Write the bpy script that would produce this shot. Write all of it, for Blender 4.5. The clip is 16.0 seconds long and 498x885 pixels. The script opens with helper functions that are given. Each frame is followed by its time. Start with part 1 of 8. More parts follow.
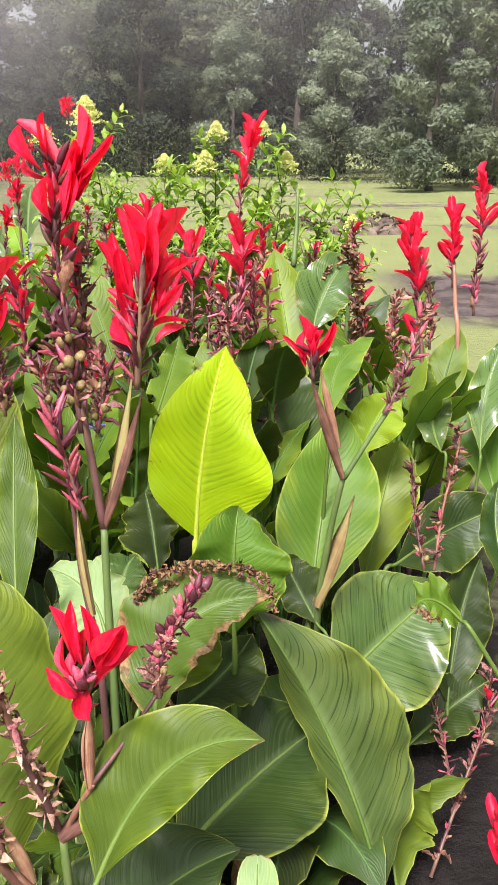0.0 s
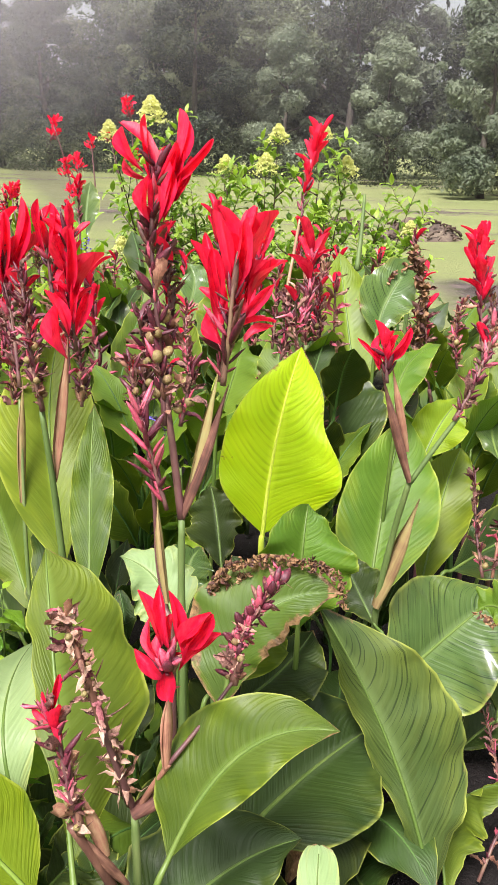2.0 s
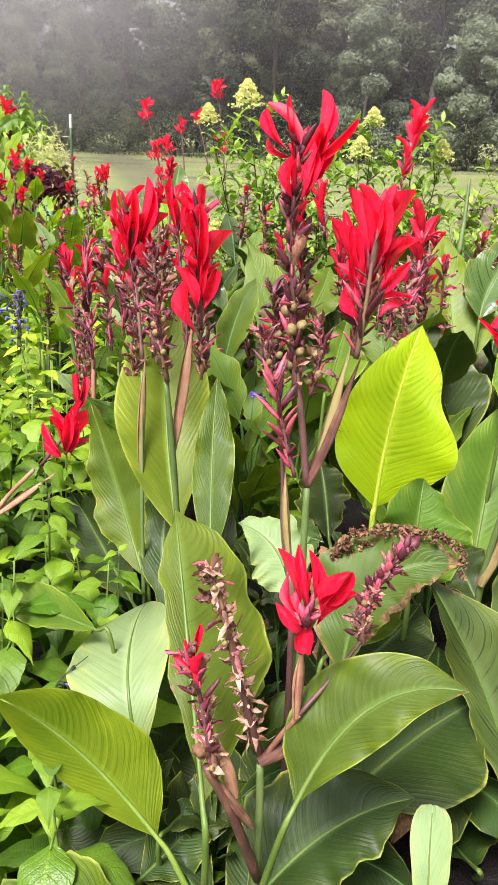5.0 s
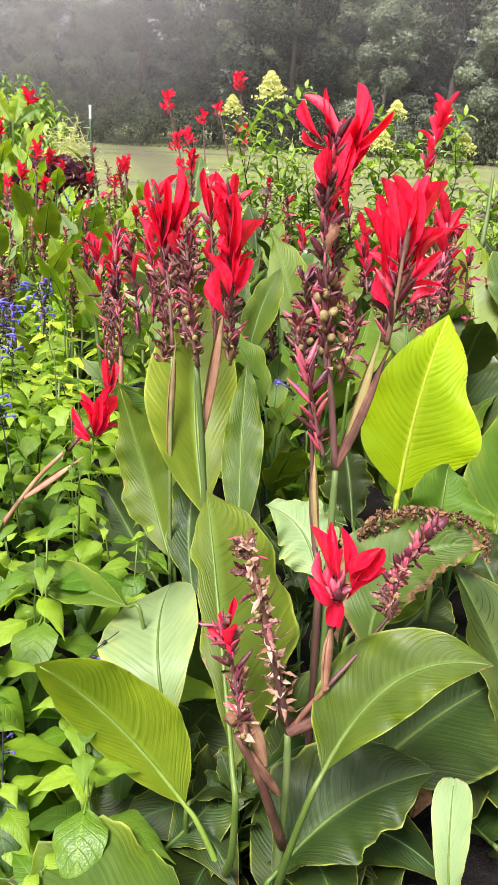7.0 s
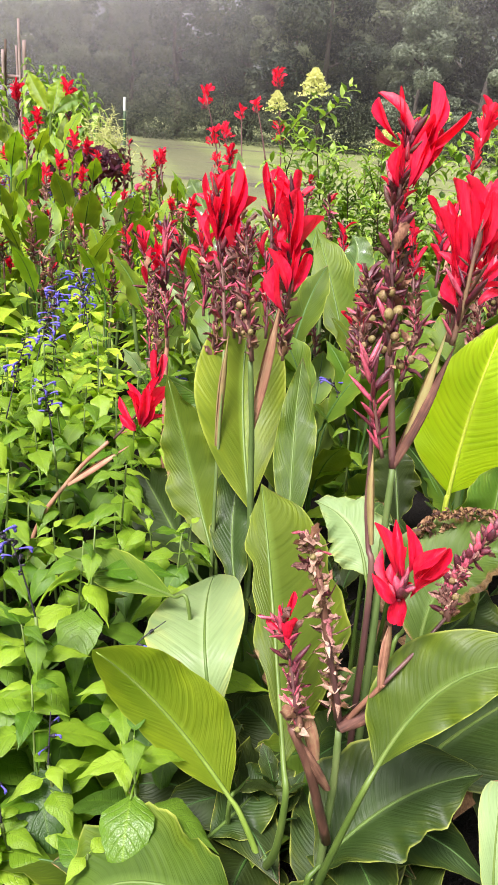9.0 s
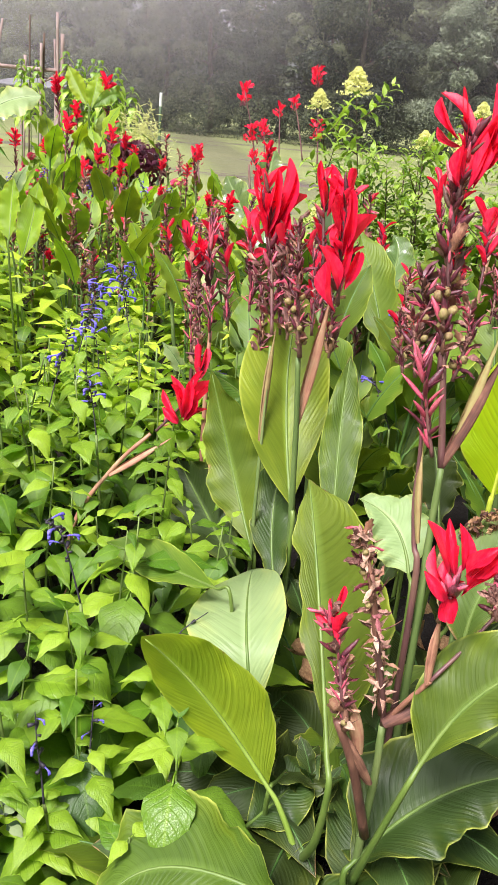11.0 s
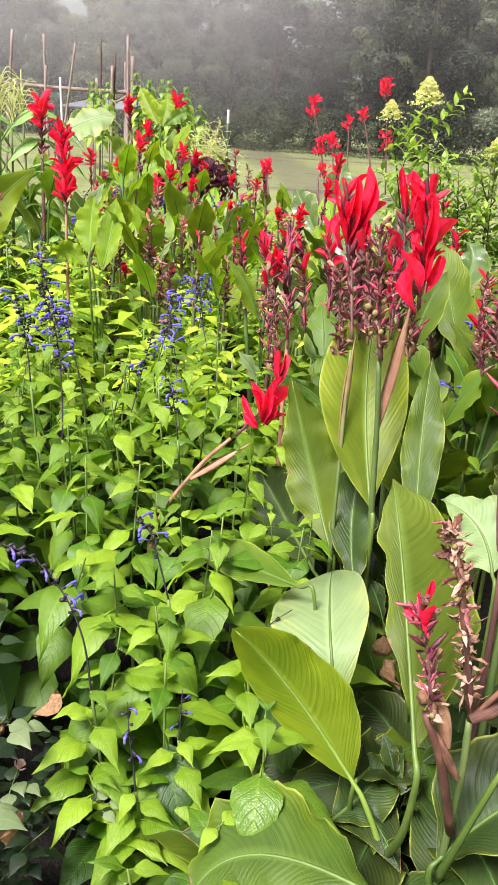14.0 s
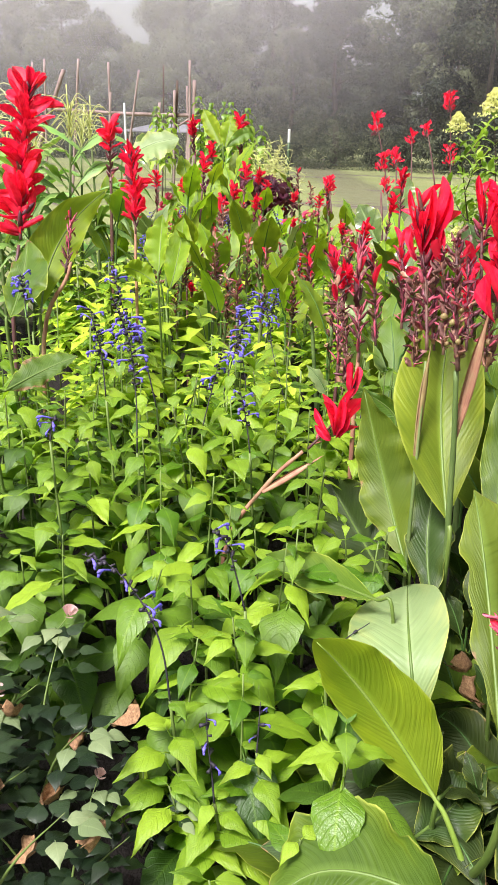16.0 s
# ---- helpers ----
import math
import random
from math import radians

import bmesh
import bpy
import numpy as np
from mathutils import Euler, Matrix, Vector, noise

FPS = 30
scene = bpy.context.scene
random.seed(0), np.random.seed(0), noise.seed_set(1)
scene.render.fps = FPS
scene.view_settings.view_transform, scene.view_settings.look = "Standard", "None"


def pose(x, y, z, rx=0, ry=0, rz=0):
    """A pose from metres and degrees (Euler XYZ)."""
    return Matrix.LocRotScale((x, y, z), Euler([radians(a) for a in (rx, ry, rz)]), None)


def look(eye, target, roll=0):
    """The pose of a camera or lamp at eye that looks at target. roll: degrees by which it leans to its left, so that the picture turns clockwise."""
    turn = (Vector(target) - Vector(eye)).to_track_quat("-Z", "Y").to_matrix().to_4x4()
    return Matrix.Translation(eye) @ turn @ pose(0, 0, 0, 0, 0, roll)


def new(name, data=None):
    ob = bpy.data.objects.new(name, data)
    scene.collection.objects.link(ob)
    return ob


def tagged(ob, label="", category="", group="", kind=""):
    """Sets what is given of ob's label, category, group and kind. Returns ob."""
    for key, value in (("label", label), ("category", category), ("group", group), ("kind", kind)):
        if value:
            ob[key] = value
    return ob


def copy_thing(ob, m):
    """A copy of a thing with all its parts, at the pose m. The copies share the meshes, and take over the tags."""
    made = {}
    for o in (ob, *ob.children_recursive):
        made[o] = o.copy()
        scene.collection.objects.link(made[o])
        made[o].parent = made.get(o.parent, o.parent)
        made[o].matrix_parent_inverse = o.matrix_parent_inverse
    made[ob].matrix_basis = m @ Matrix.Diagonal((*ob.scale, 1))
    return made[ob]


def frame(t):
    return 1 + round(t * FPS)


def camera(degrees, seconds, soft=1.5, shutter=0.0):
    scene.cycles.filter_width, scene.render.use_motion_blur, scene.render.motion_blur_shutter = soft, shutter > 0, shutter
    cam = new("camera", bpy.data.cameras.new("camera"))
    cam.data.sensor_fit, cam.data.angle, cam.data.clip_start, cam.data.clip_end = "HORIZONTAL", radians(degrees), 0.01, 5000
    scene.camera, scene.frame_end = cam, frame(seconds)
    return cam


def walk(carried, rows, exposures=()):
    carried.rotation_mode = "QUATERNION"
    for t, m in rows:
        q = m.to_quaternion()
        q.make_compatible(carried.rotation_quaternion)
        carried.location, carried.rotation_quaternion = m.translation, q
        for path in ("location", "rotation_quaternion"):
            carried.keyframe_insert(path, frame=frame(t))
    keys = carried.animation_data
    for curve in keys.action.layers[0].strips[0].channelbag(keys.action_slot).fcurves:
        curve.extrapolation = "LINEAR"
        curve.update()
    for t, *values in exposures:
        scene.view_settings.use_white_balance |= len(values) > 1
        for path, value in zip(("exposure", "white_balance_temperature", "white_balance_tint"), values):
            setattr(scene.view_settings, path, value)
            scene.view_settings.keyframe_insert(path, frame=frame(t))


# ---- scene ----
cam = camera(34.0, 16.0, 1.1)
PATH = [
    (0, 0.0000, 0.0000, 1.6000, 70.00, 0.00, 0.00),
    (0.5, -0.0179, -0.0075, 1.6050, 70.07, -0.49, 0.79),
    (1, -0.0302, -0.0156, 1.6067, 70.11, -0.93, 1.63),
    (1.5, -0.0577, -0.0261, 1.6051, 70.11, -1.19, 2.48),
    (2, -0.0742, -0.0388, 1.6060, 70.04, -1.52, 3.27),
    (2.5, -0.0900, -0.0535, 1.6048, 69.95, -1.65, 4.06),
    (3, -0.1056, -0.0688, 1.6039, 69.80, -1.79, 4.80),
    (3.5, -0.1122, -0.0758, 1.6011, 69.60, -1.83, 5.57),
    (4, -0.1283, -0.0870, 1.5965, 69.37, -1.74, 6.55),
    (4.5, -0.1597, -0.0994, 1.5958, 69.15, -1.54, 7.67),
    (7, -0.2077, -0.1739, 1.5929, 68.44, -2.09, 9.42),
    (7.5, -0.2285, -0.1742, 1.5871, 68.34, -2.53, 9.71),
    (8, -0.2542, -0.1775, 1.5841, 68.26, -2.90, 10.18),
    (8.5, -0.2712, -0.1848, 1.5840, 68.18, -3.24, 10.75),
    (9, -0.2852, -0.1942, 1.5858, 68.13, -3.65, 11.35),
    (11.5, -0.3447, -0.2308, 1.5797, 67.78, -4.69, 13.92),
    (12, -0.3560, -0.2413, 1.5781, 67.79, -4.64, 14.34),
    (12.5, -0.3665, -0.2513, 1.5779, 67.89, -4.40, 14.89),
    (13, -0.3640, -0.2625, 1.5784, 68.02, -3.96, 15.71),
    (13.5, -0.3668, -0.2746, 1.5736, 68.23, -3.45, 16.68),
    (14, -0.3615, -0.2853, 1.5703, 68.49, -2.93, 17.69),
    (14.5, -0.3715, -0.2942, 1.5699, 68.79, -2.34, 18.79),
    (15, -0.3795, -0.2992, 1.5696, 69.07, -1.86, 19.75),
    (15.5, -0.3847, -0.3005, 1.5623, 69.38, -1.48, 20.72),
    (16, -0.3931, -0.3032, 1.5562, 69.59, -1.19, 21.57),
]
walk(cam, [(t, pose(x, y, z, rx, ry, rz)) for t, x, y, z, rx, ry, rz in PATH])

# ---- light: a bright, misty overcast morning ----
world = bpy.data.worlds.new("overcast_sky")
scene.world = world
world.use_nodes = True
wn, wl = world.node_tree.nodes, world.node_tree.links
sky = wn.new("ShaderNodeTexSky")
sky.sky_type = "NISHITA"
sky.sun_disc = False
sky.sun_elevation, sky.sun_rotation = radians(48), radians(200)
sky.air_density, sky.dust_density, sky.ozone_density = 1.0, 4.0, 1.0
grey = wn.new("ShaderNodeHueSaturation")
grey.inputs["Saturation"].default_value = 0.18
wl.new(sky.outputs["Color"], grey.inputs["Color"])
wl.new(grey.outputs["Color"], wn["Background"].inputs["Color"])
wn["Background"].inputs["Strength"].default_value = 0.072
sun_data = bpy.data.lights.new("sun", "SUN")
sun_data.energy, sun_data.angle, sun_data.color = 4.1, radians(18), (1.0, 0.935, 0.965)
sun = new("sun", sun_data)
sun.matrix_world = look((0.0, 0.0, 20.0), (0.0 + 20 * math.sin(radians(20)) * 0.7, 20 * math.cos(radians(20)) * 0.7, 20.0 - 20 * 1.1))
scene.view_settings.exposure = 1.15


# ---- materials ----
def material(name):
    m = bpy.data.materials.new(name)
    m.use_nodes = True
    t = m.node_tree
    return m, t.nodes, t.links, t.nodes["Principled BSDF"]


def ramp(n, *stops):
    r = n.new("ShaderNodeValToRGB")
    e = r.color_ramp.elements
    while len(e) < len(stops):
        e.new(0.5)
    for k, (p, c) in zip(e, stops):
        k.position, k.color = p, (*c, 1) if len(c) == 3 else c
    return r


def noise_tex(n, l, scale, detail=3.0, rough=0.55, coord=None):
    x = n.new("ShaderNodeTexNoise")
    x.inputs["Scale"].default_value, x.inputs["Detail"].default_value, x.inputs["Roughness"].default_value = scale, detail, rough
    if coord is not None:
        l.new(coord, x.inputs["Vector"])
    return x


def calc(n, l, op, a, b=None, c=None):
    m = n.new("ShaderNodeMath")
    m.operation = op
    for i, v in enumerate((a, b, c)):
        if v is None:
            continue
        if isinstance(v, (int, float)):
            m.inputs[i].default_value = v
        else:
            l.new(v, m.inputs[i])
    return m.outputs[0]


def mixed(n, l, fac, a, b, kind="MIX"):
    m = n.new("ShaderNodeMix")
    m.data_type, m.blend_type = "RGBA", kind
    for key, v in ((0, fac), (6, a), (7, b)):
        if isinstance(v, (int, float)):
            m.inputs[key].default_value = v
        elif isinstance(v, tuple):
            m.inputs[key].default_value = (*v, 1)
        else:
            l.new(v, m.inputs[key])
    return m.outputs[2]


def translucent(n, l, bsdf, colour, amount):
    """Light shining through a thin leaf or petal."""
    tr = n.new("ShaderNodeBsdfTranslucent")
    l.new(colour, tr.inputs["Color"])
    mix = n.new("ShaderNodeMixShader")
    mix.inputs[0].default_value = amount
    l.new(bsdf.outputs[0], mix.inputs[1])
    l.new(tr.outputs[0], mix.inputs[2])
    l.new(mix.outputs[0], n["Material Output"].inputs["Surface"])


def blade_material(name, deep, light, veins=34.0, brown=0.35, gloss=0.34, through_light=0.2, wet=0.0, drips=0.0, groove_depth=0.24):
    """Canna blade: parallel side veins sweeping from the midrib, pale margin, browned and torn spots."""
    m, n, l, b = material(name)
    uv = n.new("ShaderNodeUVMap")
    sep = n.new("ShaderNodeSeparateXYZ")
    l.new(uv.outputs[0], sep.inputs[0])
    u, v = sep.outputs[0], sep.outputs[1]
    geo = n.new("ShaderNodeTexCoord")
    info = n.new("ShaderNodeObjectInfo")
    side = calc(n, l, "ABSOLUTE", calc(n, l, "MULTIPLY_ADD", u, 2.0, -1.0))
    slant = calc(n, l, "SUBTRACT", v, calc(n, l, "MULTIPLY", calc(n, l, "POWER", side, 1.35), 0.30))
    wob = noise_tex(n, l, 9.0, 2.0, 0.5, geo.outputs["Object"])
    slant = calc(n, l, "ADD", slant, calc(n, l, "MULTIPLY", wob.outputs["Fac"], 0.02))

    def along_veins(rate, across, salt, detail=2.0):
        x = noise_tex(n, l, 1.0, detail, 0.6)
        row = n.new("ShaderNodeCombineXYZ")
        l.new(calc(n, l, "MULTIPLY", slant, rate), row.inputs[0])
        l.new(calc(n, l, "MULTIPLY", u, across), row.inputs[1])
        l.new(calc(n, l, "MULTIPLY", info.outputs["Random"], salt), row.inputs[2])
        l.new(row.outputs[0], x.inputs["Vector"])
        return x.outputs["Fac"]

    lines = along_veins(veins * 1.5, 0.6, 91.0, 3.0)
    patchy = along_veins(9.0, 3.0, 17.0)
    streak = along_veins(30.0, 1.1, 37.0, 3.0)
    wave = calc(n, l, "SINE", calc(n, l, "MULTIPLY_ADD", lines, 6.0, calc(n, l, "MULTIPLY", slant, veins * 4.6)))
    vein = calc(n, l, "MULTIPLY_ADD", wave, 0.5, 0.5)
    groove = calc(n, l, "POWER", vein, 3.0)
    big = noise_tex(n, l, 4.0, 3.0, 0.6, geo.outputs["Object"])
    base = mixed(n, l, ramp_fac(n, l, big.outputs["Fac"], 0.25, 0.75), deep, light)
    base = mixed(n, l, calc(n, l, "MULTIPLY", ramp_fac(n, l, streak, 0.45, 0.75), 0.30), base, light)
    base = mixed(n, l, calc(n, l, "MULTIPLY", calc(n, l, "MULTIPLY", groove, ramp_fac(n, l, patchy, 0.35, 0.65)), groove_depth), base, tuple(c * 0.62 for c in deep))
    # hair-fine lines between the main veins, stronger here and there
    hair = calc(n, l, "MULTIPLY_ADD", calc(n, l, "SINE", calc(n, l, "MULTIPLY_ADD", lines, 14.0, calc(n, l, "MULTIPLY", slant, veins * 17.0))), 0.5, 0.5)
    base = mixed(n, l, calc(n, l, "MULTIPLY", calc(n, l, "MULTIPLY", hair, ramp_fac(n, l, streak, 0.35, 0.68)), 0.10), base, tuple(c * 0.55 for c in deep))
    hue = n.new("ShaderNodeHueSaturation")
    l.new(base, hue.inputs["Color"])
    l.new(calc(n, l, "MULTIPLY_ADD", info.outputs["Random"], 0.035, 0.478), hue.inputs["Hue"])
    l.new(calc(n, l, "MULTIPLY_ADD", info.outputs["Random"], 0.40, 0.80), hue.inputs["Value"])
    base = hue.outputs[0]
    rim = calc(n, l, "MULTIPLY", ramp_fac(n, l, side, 0.45, 1.0), ramp_fac(n, l, patchy, 0.40, 0.62))
    base = mixed(n, l, calc(n, l, "MULTIPLY", rim, 0.42), base, (min(0.6, light[0] * 1.7 + 0.05), min(0.7, light[1] * 1.35 + 0.05), light[2]))
    if drips:
        drip = along_veins(80.0, 1.6, 53.0, 3.0)
        base = mixed(n, l, calc(n, l, "MULTIPLY", ramp_fac(n, l, drip, 0.57, 0.62), drips), base, tuple(c * 0.35 for c in deep))
    blotch = noise_tex(n, l, 2.6, 5.0, 0.65, geo.outputs["Object"])
    base = mixed(n, l, calc(n, l, "MULTIPLY", ramp_fac(n, l, blotch.outputs["Fac"], 0.48, 0.72), 0.40), base, deep)
    pale_mid = calc(n, l, "SUBTRACT", 1.0, ramp_fac(n, l, side, 0.02, 0.13))
    base = mixed(n, l, calc(n, l, "MULTIPLY", pale_mid, 0.45), base, tuple(min(1.0, c * 1.25 + 0.03) for c in light))
    edge = ramp_fac(n, l, side, 0.945, 0.985)
    base = mixed(n, l, calc(n, l, "MULTIPLY", calc(n, l, "MULTIPLY", edge, ramp_fac(n, l, patchy, 0.30, 0.65)), 0.65), base, (0.48, 0.52, 0.10))
    spot = noise_tex(n, l, 14.0, 5.0, 0.7, geo.outputs["Object"])
    zone = noise_tex(n, l, 3.1, 2.0, 0.5, geo.outputs["Object"])
    near_edge = calc(n, l, "MULTIPLY_ADD", ramp_fac(n, l, side, 0.5, 1.0), 0.16, calc(n, l, "MULTIPLY", zone.outputs["Fac"], 0.45))
    near_edge = calc(n, l, "MULTIPLY_ADD", ramp_fac(n, l, v, 0.90, 1.0), 0.22, near_edge)
    sick = ramp_fac(n, l, calc(n, l, "MULTIPLY_ADD", spot.outputs["Fac"], 0.6, near_edge), 0.84 - 0.2 * brown, 0.89 - 0.2 * brown)
    base = mixed(n, l, sick, base, mixed(n, l, ramp_fac(n, l, noise_tex(n, l, 60.0, 4.0, 0.7, geo.outputs["Object"]).outputs["Fac"], 0.32, 0.68), (0.05, 0.026, 0.014), (0.36, 0.22, 0.10)))
    l.new(base, b.inputs["Base Color"])
    b.inputs["Roughness"].default_value = gloss
    rough = noise_tex(n, l, 16.0, 3.0, 0.6, geo.outputs["Object"])
    l.new(calc(n, l, "MULTIPLY_ADD", rough.outputs["Fac"], 0.30, gloss - 0.08), b.inputs["Roughness"])
    b.inputs["Specular IOR Level"].default_value = 0.34
    b.inputs["Coat Weight"].default_value = wet
    b.inputs["Coat Roughness"].default_value = 0.16
    h = calc(n, l, "ADD", calc(n, l, "MULTIPLY", calc(n, l, "MULTIPLY", vein, ramp_fac(n, l, patchy, 0.2, 0.7)), -0.55), calc(n, l, "MULTIPLY_ADD", lines, 0.5, calc(n, l, "MULTIPLY", streak, 1.2)))
    bump = n.new("ShaderNodeBump")
    bump.inputs["Strength"].default_value, bump.inputs["Distance"].default_value = 0.45, 0.003
    h = calc(n, l, "MULTIPLY_ADD", hair, -0.05, h)
    l.new(h, bump.inputs["Height"])
    l.new(bump.outputs[0], b.inputs["Normal"])
    bright = mixed(n, l, 1.0, base, (1.5, 1.6, 0.7), "MULTIPLY")
    translucent(n, l, b, bright, through_light)
    return m


def ramp_fac(n, l, value, lo, hi):
    m = n.new("ShaderNodeMapRange")
    m.inputs[1].default_value, m.inputs[2].default_value = lo, hi
    l.new(value, m.inputs[0])
    return m.outputs[0]


def ramp_to(n, l, value, lo, hi, a, b):
    m = n.new("ShaderNodeMapRange")
    for i, x in enumerate((lo, hi, a, b)):
        m.inputs[i + 1].default_value = x
    l.new(value, m.inputs[0])
    return m.outputs[0]


def fibre_material(name, a, b_col, c_col, scale=30.0, rough=0.55, through_light=0.0, stretch=(1, 1, 0.2), foot=None):
    """Streaked plant tissue of two or three colours: stalks, husks, petals, dry bits."""
    m, n, l, b = material(name)
    tc = n.new("ShaderNodeTexCoord")
    mp = n.new("ShaderNodeMapping")
    mp.inputs["Scale"].default_value = stretch
    l.new(tc.outputs["Object"], mp.inputs[0])
    info = n.new("ShaderNodeObjectInfo")
    one = noise_tex(n, l, scale, 4.0, 0.6, mp.outputs[0])
    two = noise_tex(n, l, scale * 0.22, 2.0, 0.5, tc.outputs["Object"])
    r = ramp(n, (0.28, a), (0.5, b_col), (0.74, c_col))
    l.new(calc(n, l, "ADD", calc(n, l, "MULTIPLY", one.outputs["Fac"], 0.55), calc(n, l, "MULTIPLY_ADD", info.outputs["Random"], 0.14, calc(n, l, "MULTIPLY_ADD", two.outputs["Fac"], 0.5, -0.1))), r.inputs[0])
    colour = r.outputs[0]
    if foot:
        axis = n.new("ShaderNodeSeparateXYZ")
        l.new(tc.outputs["Object"], axis.inputs[0])
        colour = mixed(n, l, calc(n, l, "MULTIPLY", ramp_fac(n, l, axis.outputs[2], 0.42, 0.0), 0.8), colour, foot)
    l.new(colour, b.inputs["Base Color"])
    b.inputs["Roughness"].default_value = rough
    bump = n.new("ShaderNodeBump")
    bump.inputs["Strength"].default_value, bump.inputs["Distance"].default_value = 0.4, 0.002
    l.new(one.outputs["Fac"], bump.inputs["Height"])
    l.new(bump.outputs[0], b.inputs["Normal"])
    if through_light:
        translucent(n, l, b, colour, through_light)
    return m


def small_leaf_material(name, deep, light, vein_scale=8.0, gloss=0.36, through_light=0.35, island=False, quilting=24.0, relief=(0.55, 0.002), low=-0.5):
    """Quilted small leaf with a net of side veins; every leaf differs a little."""
    m, n, l, b = material(name)
    uv = n.new("ShaderNodeUVMap")
    sep = n.new("ShaderNodeSeparateXYZ")
    l.new(uv.outputs[0], sep.inputs[0])
    u, v = sep.outputs[0], sep.outputs[1]
    tc = n.new("ShaderNodeTexCoord")
    rnd = n.new("ShaderNodeNewGeometry").outputs["Random Per Island"] if island else n.new("ShaderNodeObjectInfo").outputs["Random"]
    side = calc(n, l, "ABSOLUTE", calc(n, l, "MULTIPLY_ADD", u, 2.0, -1.0))
    slant = calc(n, l, "SUBTRACT", v, calc(n, l, "MULTIPLY", side, 0.28))
    vein = calc(n, l, "POWER", calc(n, l, "ABSOLUTE", calc(n, l, "SINE", calc(n, l, "MULTIPLY", slant, vein_scale * 3.1416))), 0.6)
    quilt = noise_tex(n, l, quilting, 2.0, 0.5, tc.outputs["Object"])
    mid = ramp_fac(n, l, side, 0.0, 0.10)
    spread = noise_tex(n, l, 20.0, 2.0, 0.5, tc.outputs["Object"])
    base = mixed(n, l, calc(n, l, "MULTIPLY_ADD", spread.outputs["Fac"], 0.22, calc(n, l, "MULTIPLY_ADD", rnd, 1.15, calc(n, l, "ADD", low, 0.14))), deep, light)
    base = mixed(n, l, calc(n, l, "MULTIPLY", calc(n, l, "SUBTRACT", 1.0, vein), 0.07), base, deep)
    base = mixed(n, l, calc(n, l, "MULTIPLY", calc(n, l, "SUBTRACT", 1.0, mid), 0.22), base, tuple(min(1, c * 1.3) for c in light))
    base = mixed(n, l, calc(n, l, "MULTIPLY", ramp_fac(n, l, quilt.outputs["Fac"], 0.55, 0.38), 0.10), base, deep)
    net = n.new("ShaderNodeTexVoronoi")
    net.feature = "DISTANCE_TO_EDGE"
    net.inputs["Scale"].default_value = quilting * 1.2
    l.new(tc.outputs["Object"], net.inputs["Vector"])
    cell = ramp_fac(n, l, net.outputs["Distance"], 0.0, 0.22)
    line = ramp_fac(n, l, vein, 0.0, 0.55)
    base = mixed(n, l, calc(n, l, "MULTIPLY", calc(n, l, "SUBTRACT", 1.0, calc(n, l, "MULTIPLY", calc(n, l, "MULTIPLY_ADD", cell, 0.3, 0.7), line)), 0.14), base, tuple(c * 0.7 for c in deep))
    l.new(base, b.inputs["Base Color"])
    b.inputs["Roughness"].default_value = gloss
    b.inputs["Specular IOR Level"].default_value = 0.5
    bump = n.new("ShaderNodeBump")
    bump.inputs["Strength"].default_value, bump.inputs["Distance"].default_value = relief
    l.new(calc(n, l, "ADD", calc(n, l, "MULTIPLY_ADD", cell, 0.30, calc(n, l, "MULTIPLY", line, 0.8)), calc(n, l, "MULTIPLY", quilt.outputs["Fac"], 1.0)), bump.inputs["Height"])
    l.new(bump.outputs[0], b.inputs["Normal"])
    translucent(n, l, b, mixed(n, l, 1.0, base, (1.35, 1.5, 0.6), "MULTIPLY"), through_light)
    return m


BLADE = blade_material("canna_blade", (0.030, 0.072, 0.006), (0.100, 0.178, 0.014), wet=0.02, gloss=0.45, through_light=0.26)
BLADE_LIGHT = blade_material("canna_blade_light", (0.052, 0.108, 0.008), (0.130, 0.212, 0.020), gloss=0.42, through_light=0.26)
BLADE_FRESH = blade_material("canna_blade_fresh", (0.085, 0.160, 0.009), (0.205, 0.310, 0.026), gloss=0.42, through_light=0.3)
BLADE_PALE = blade_material("canna_blade_pale", (0.15, 0.22, 0.08), (0.26, 0.34, 0.15), veins=26.0, gloss=0.42, brown=0.15, groove_depth=0.2)
BLADE_YELLOW = blade_material("canna_blade_yellow", (0.30, 0.46, 0.006), (0.50, 0.61, 0.010), gloss=0.40, through_light=0.4, brown=0.5, groove_depth=0.58)
BLADE_LIME = blade_material("canna_blade_lime", (0.12, 0.225, 0.010), (0.25, 0.38, 0.022), gloss=0.42, through_light=0.4)
# dark green leaves, taken near black so low ones also hold the canopy's shade
BLADE_DARK_SHADED = blade_material("canna_blade_dark_shaded", (0.014, 0.031, 0.005), (0.038, 0.068, 0.011), wet=0.02, gloss=0.42, brown=0.35, through_light=0.12)
BLADE_WET = blade_material("canna_blade_wet", (0.034, 0.076, 0.014), (0.105, 0.165, 0.040), wet=0.40, gloss=0.34, drips=0.8, through_light=0.14)
BLADE_BROWN = blade_material("canna_blade_wilted", (0.035, 0.075, 0.008), (0.09, 0.155, 0.02), brown=1.0, gloss=0.46)
RIB = fibre_material("midrib", (0.060, 0.110, 0.016), (0.095, 0.155, 0.026), (0.15, 0.205, 0.045), 25.0, 0.5)
RIB_YELLOW = fibre_material("midrib_yellow", (0.44, 0.56, 0.03), (0.55, 0.66, 0.05), (0.62, 0.70, 0.10), 25.0, 0.5)
RIB_FRESH = fibre_material("midrib_fresh", (0.15, 0.24, 0.03), (0.21, 0.31, 0.05), (0.28, 0.37, 0.09), 25.0, 0.5)
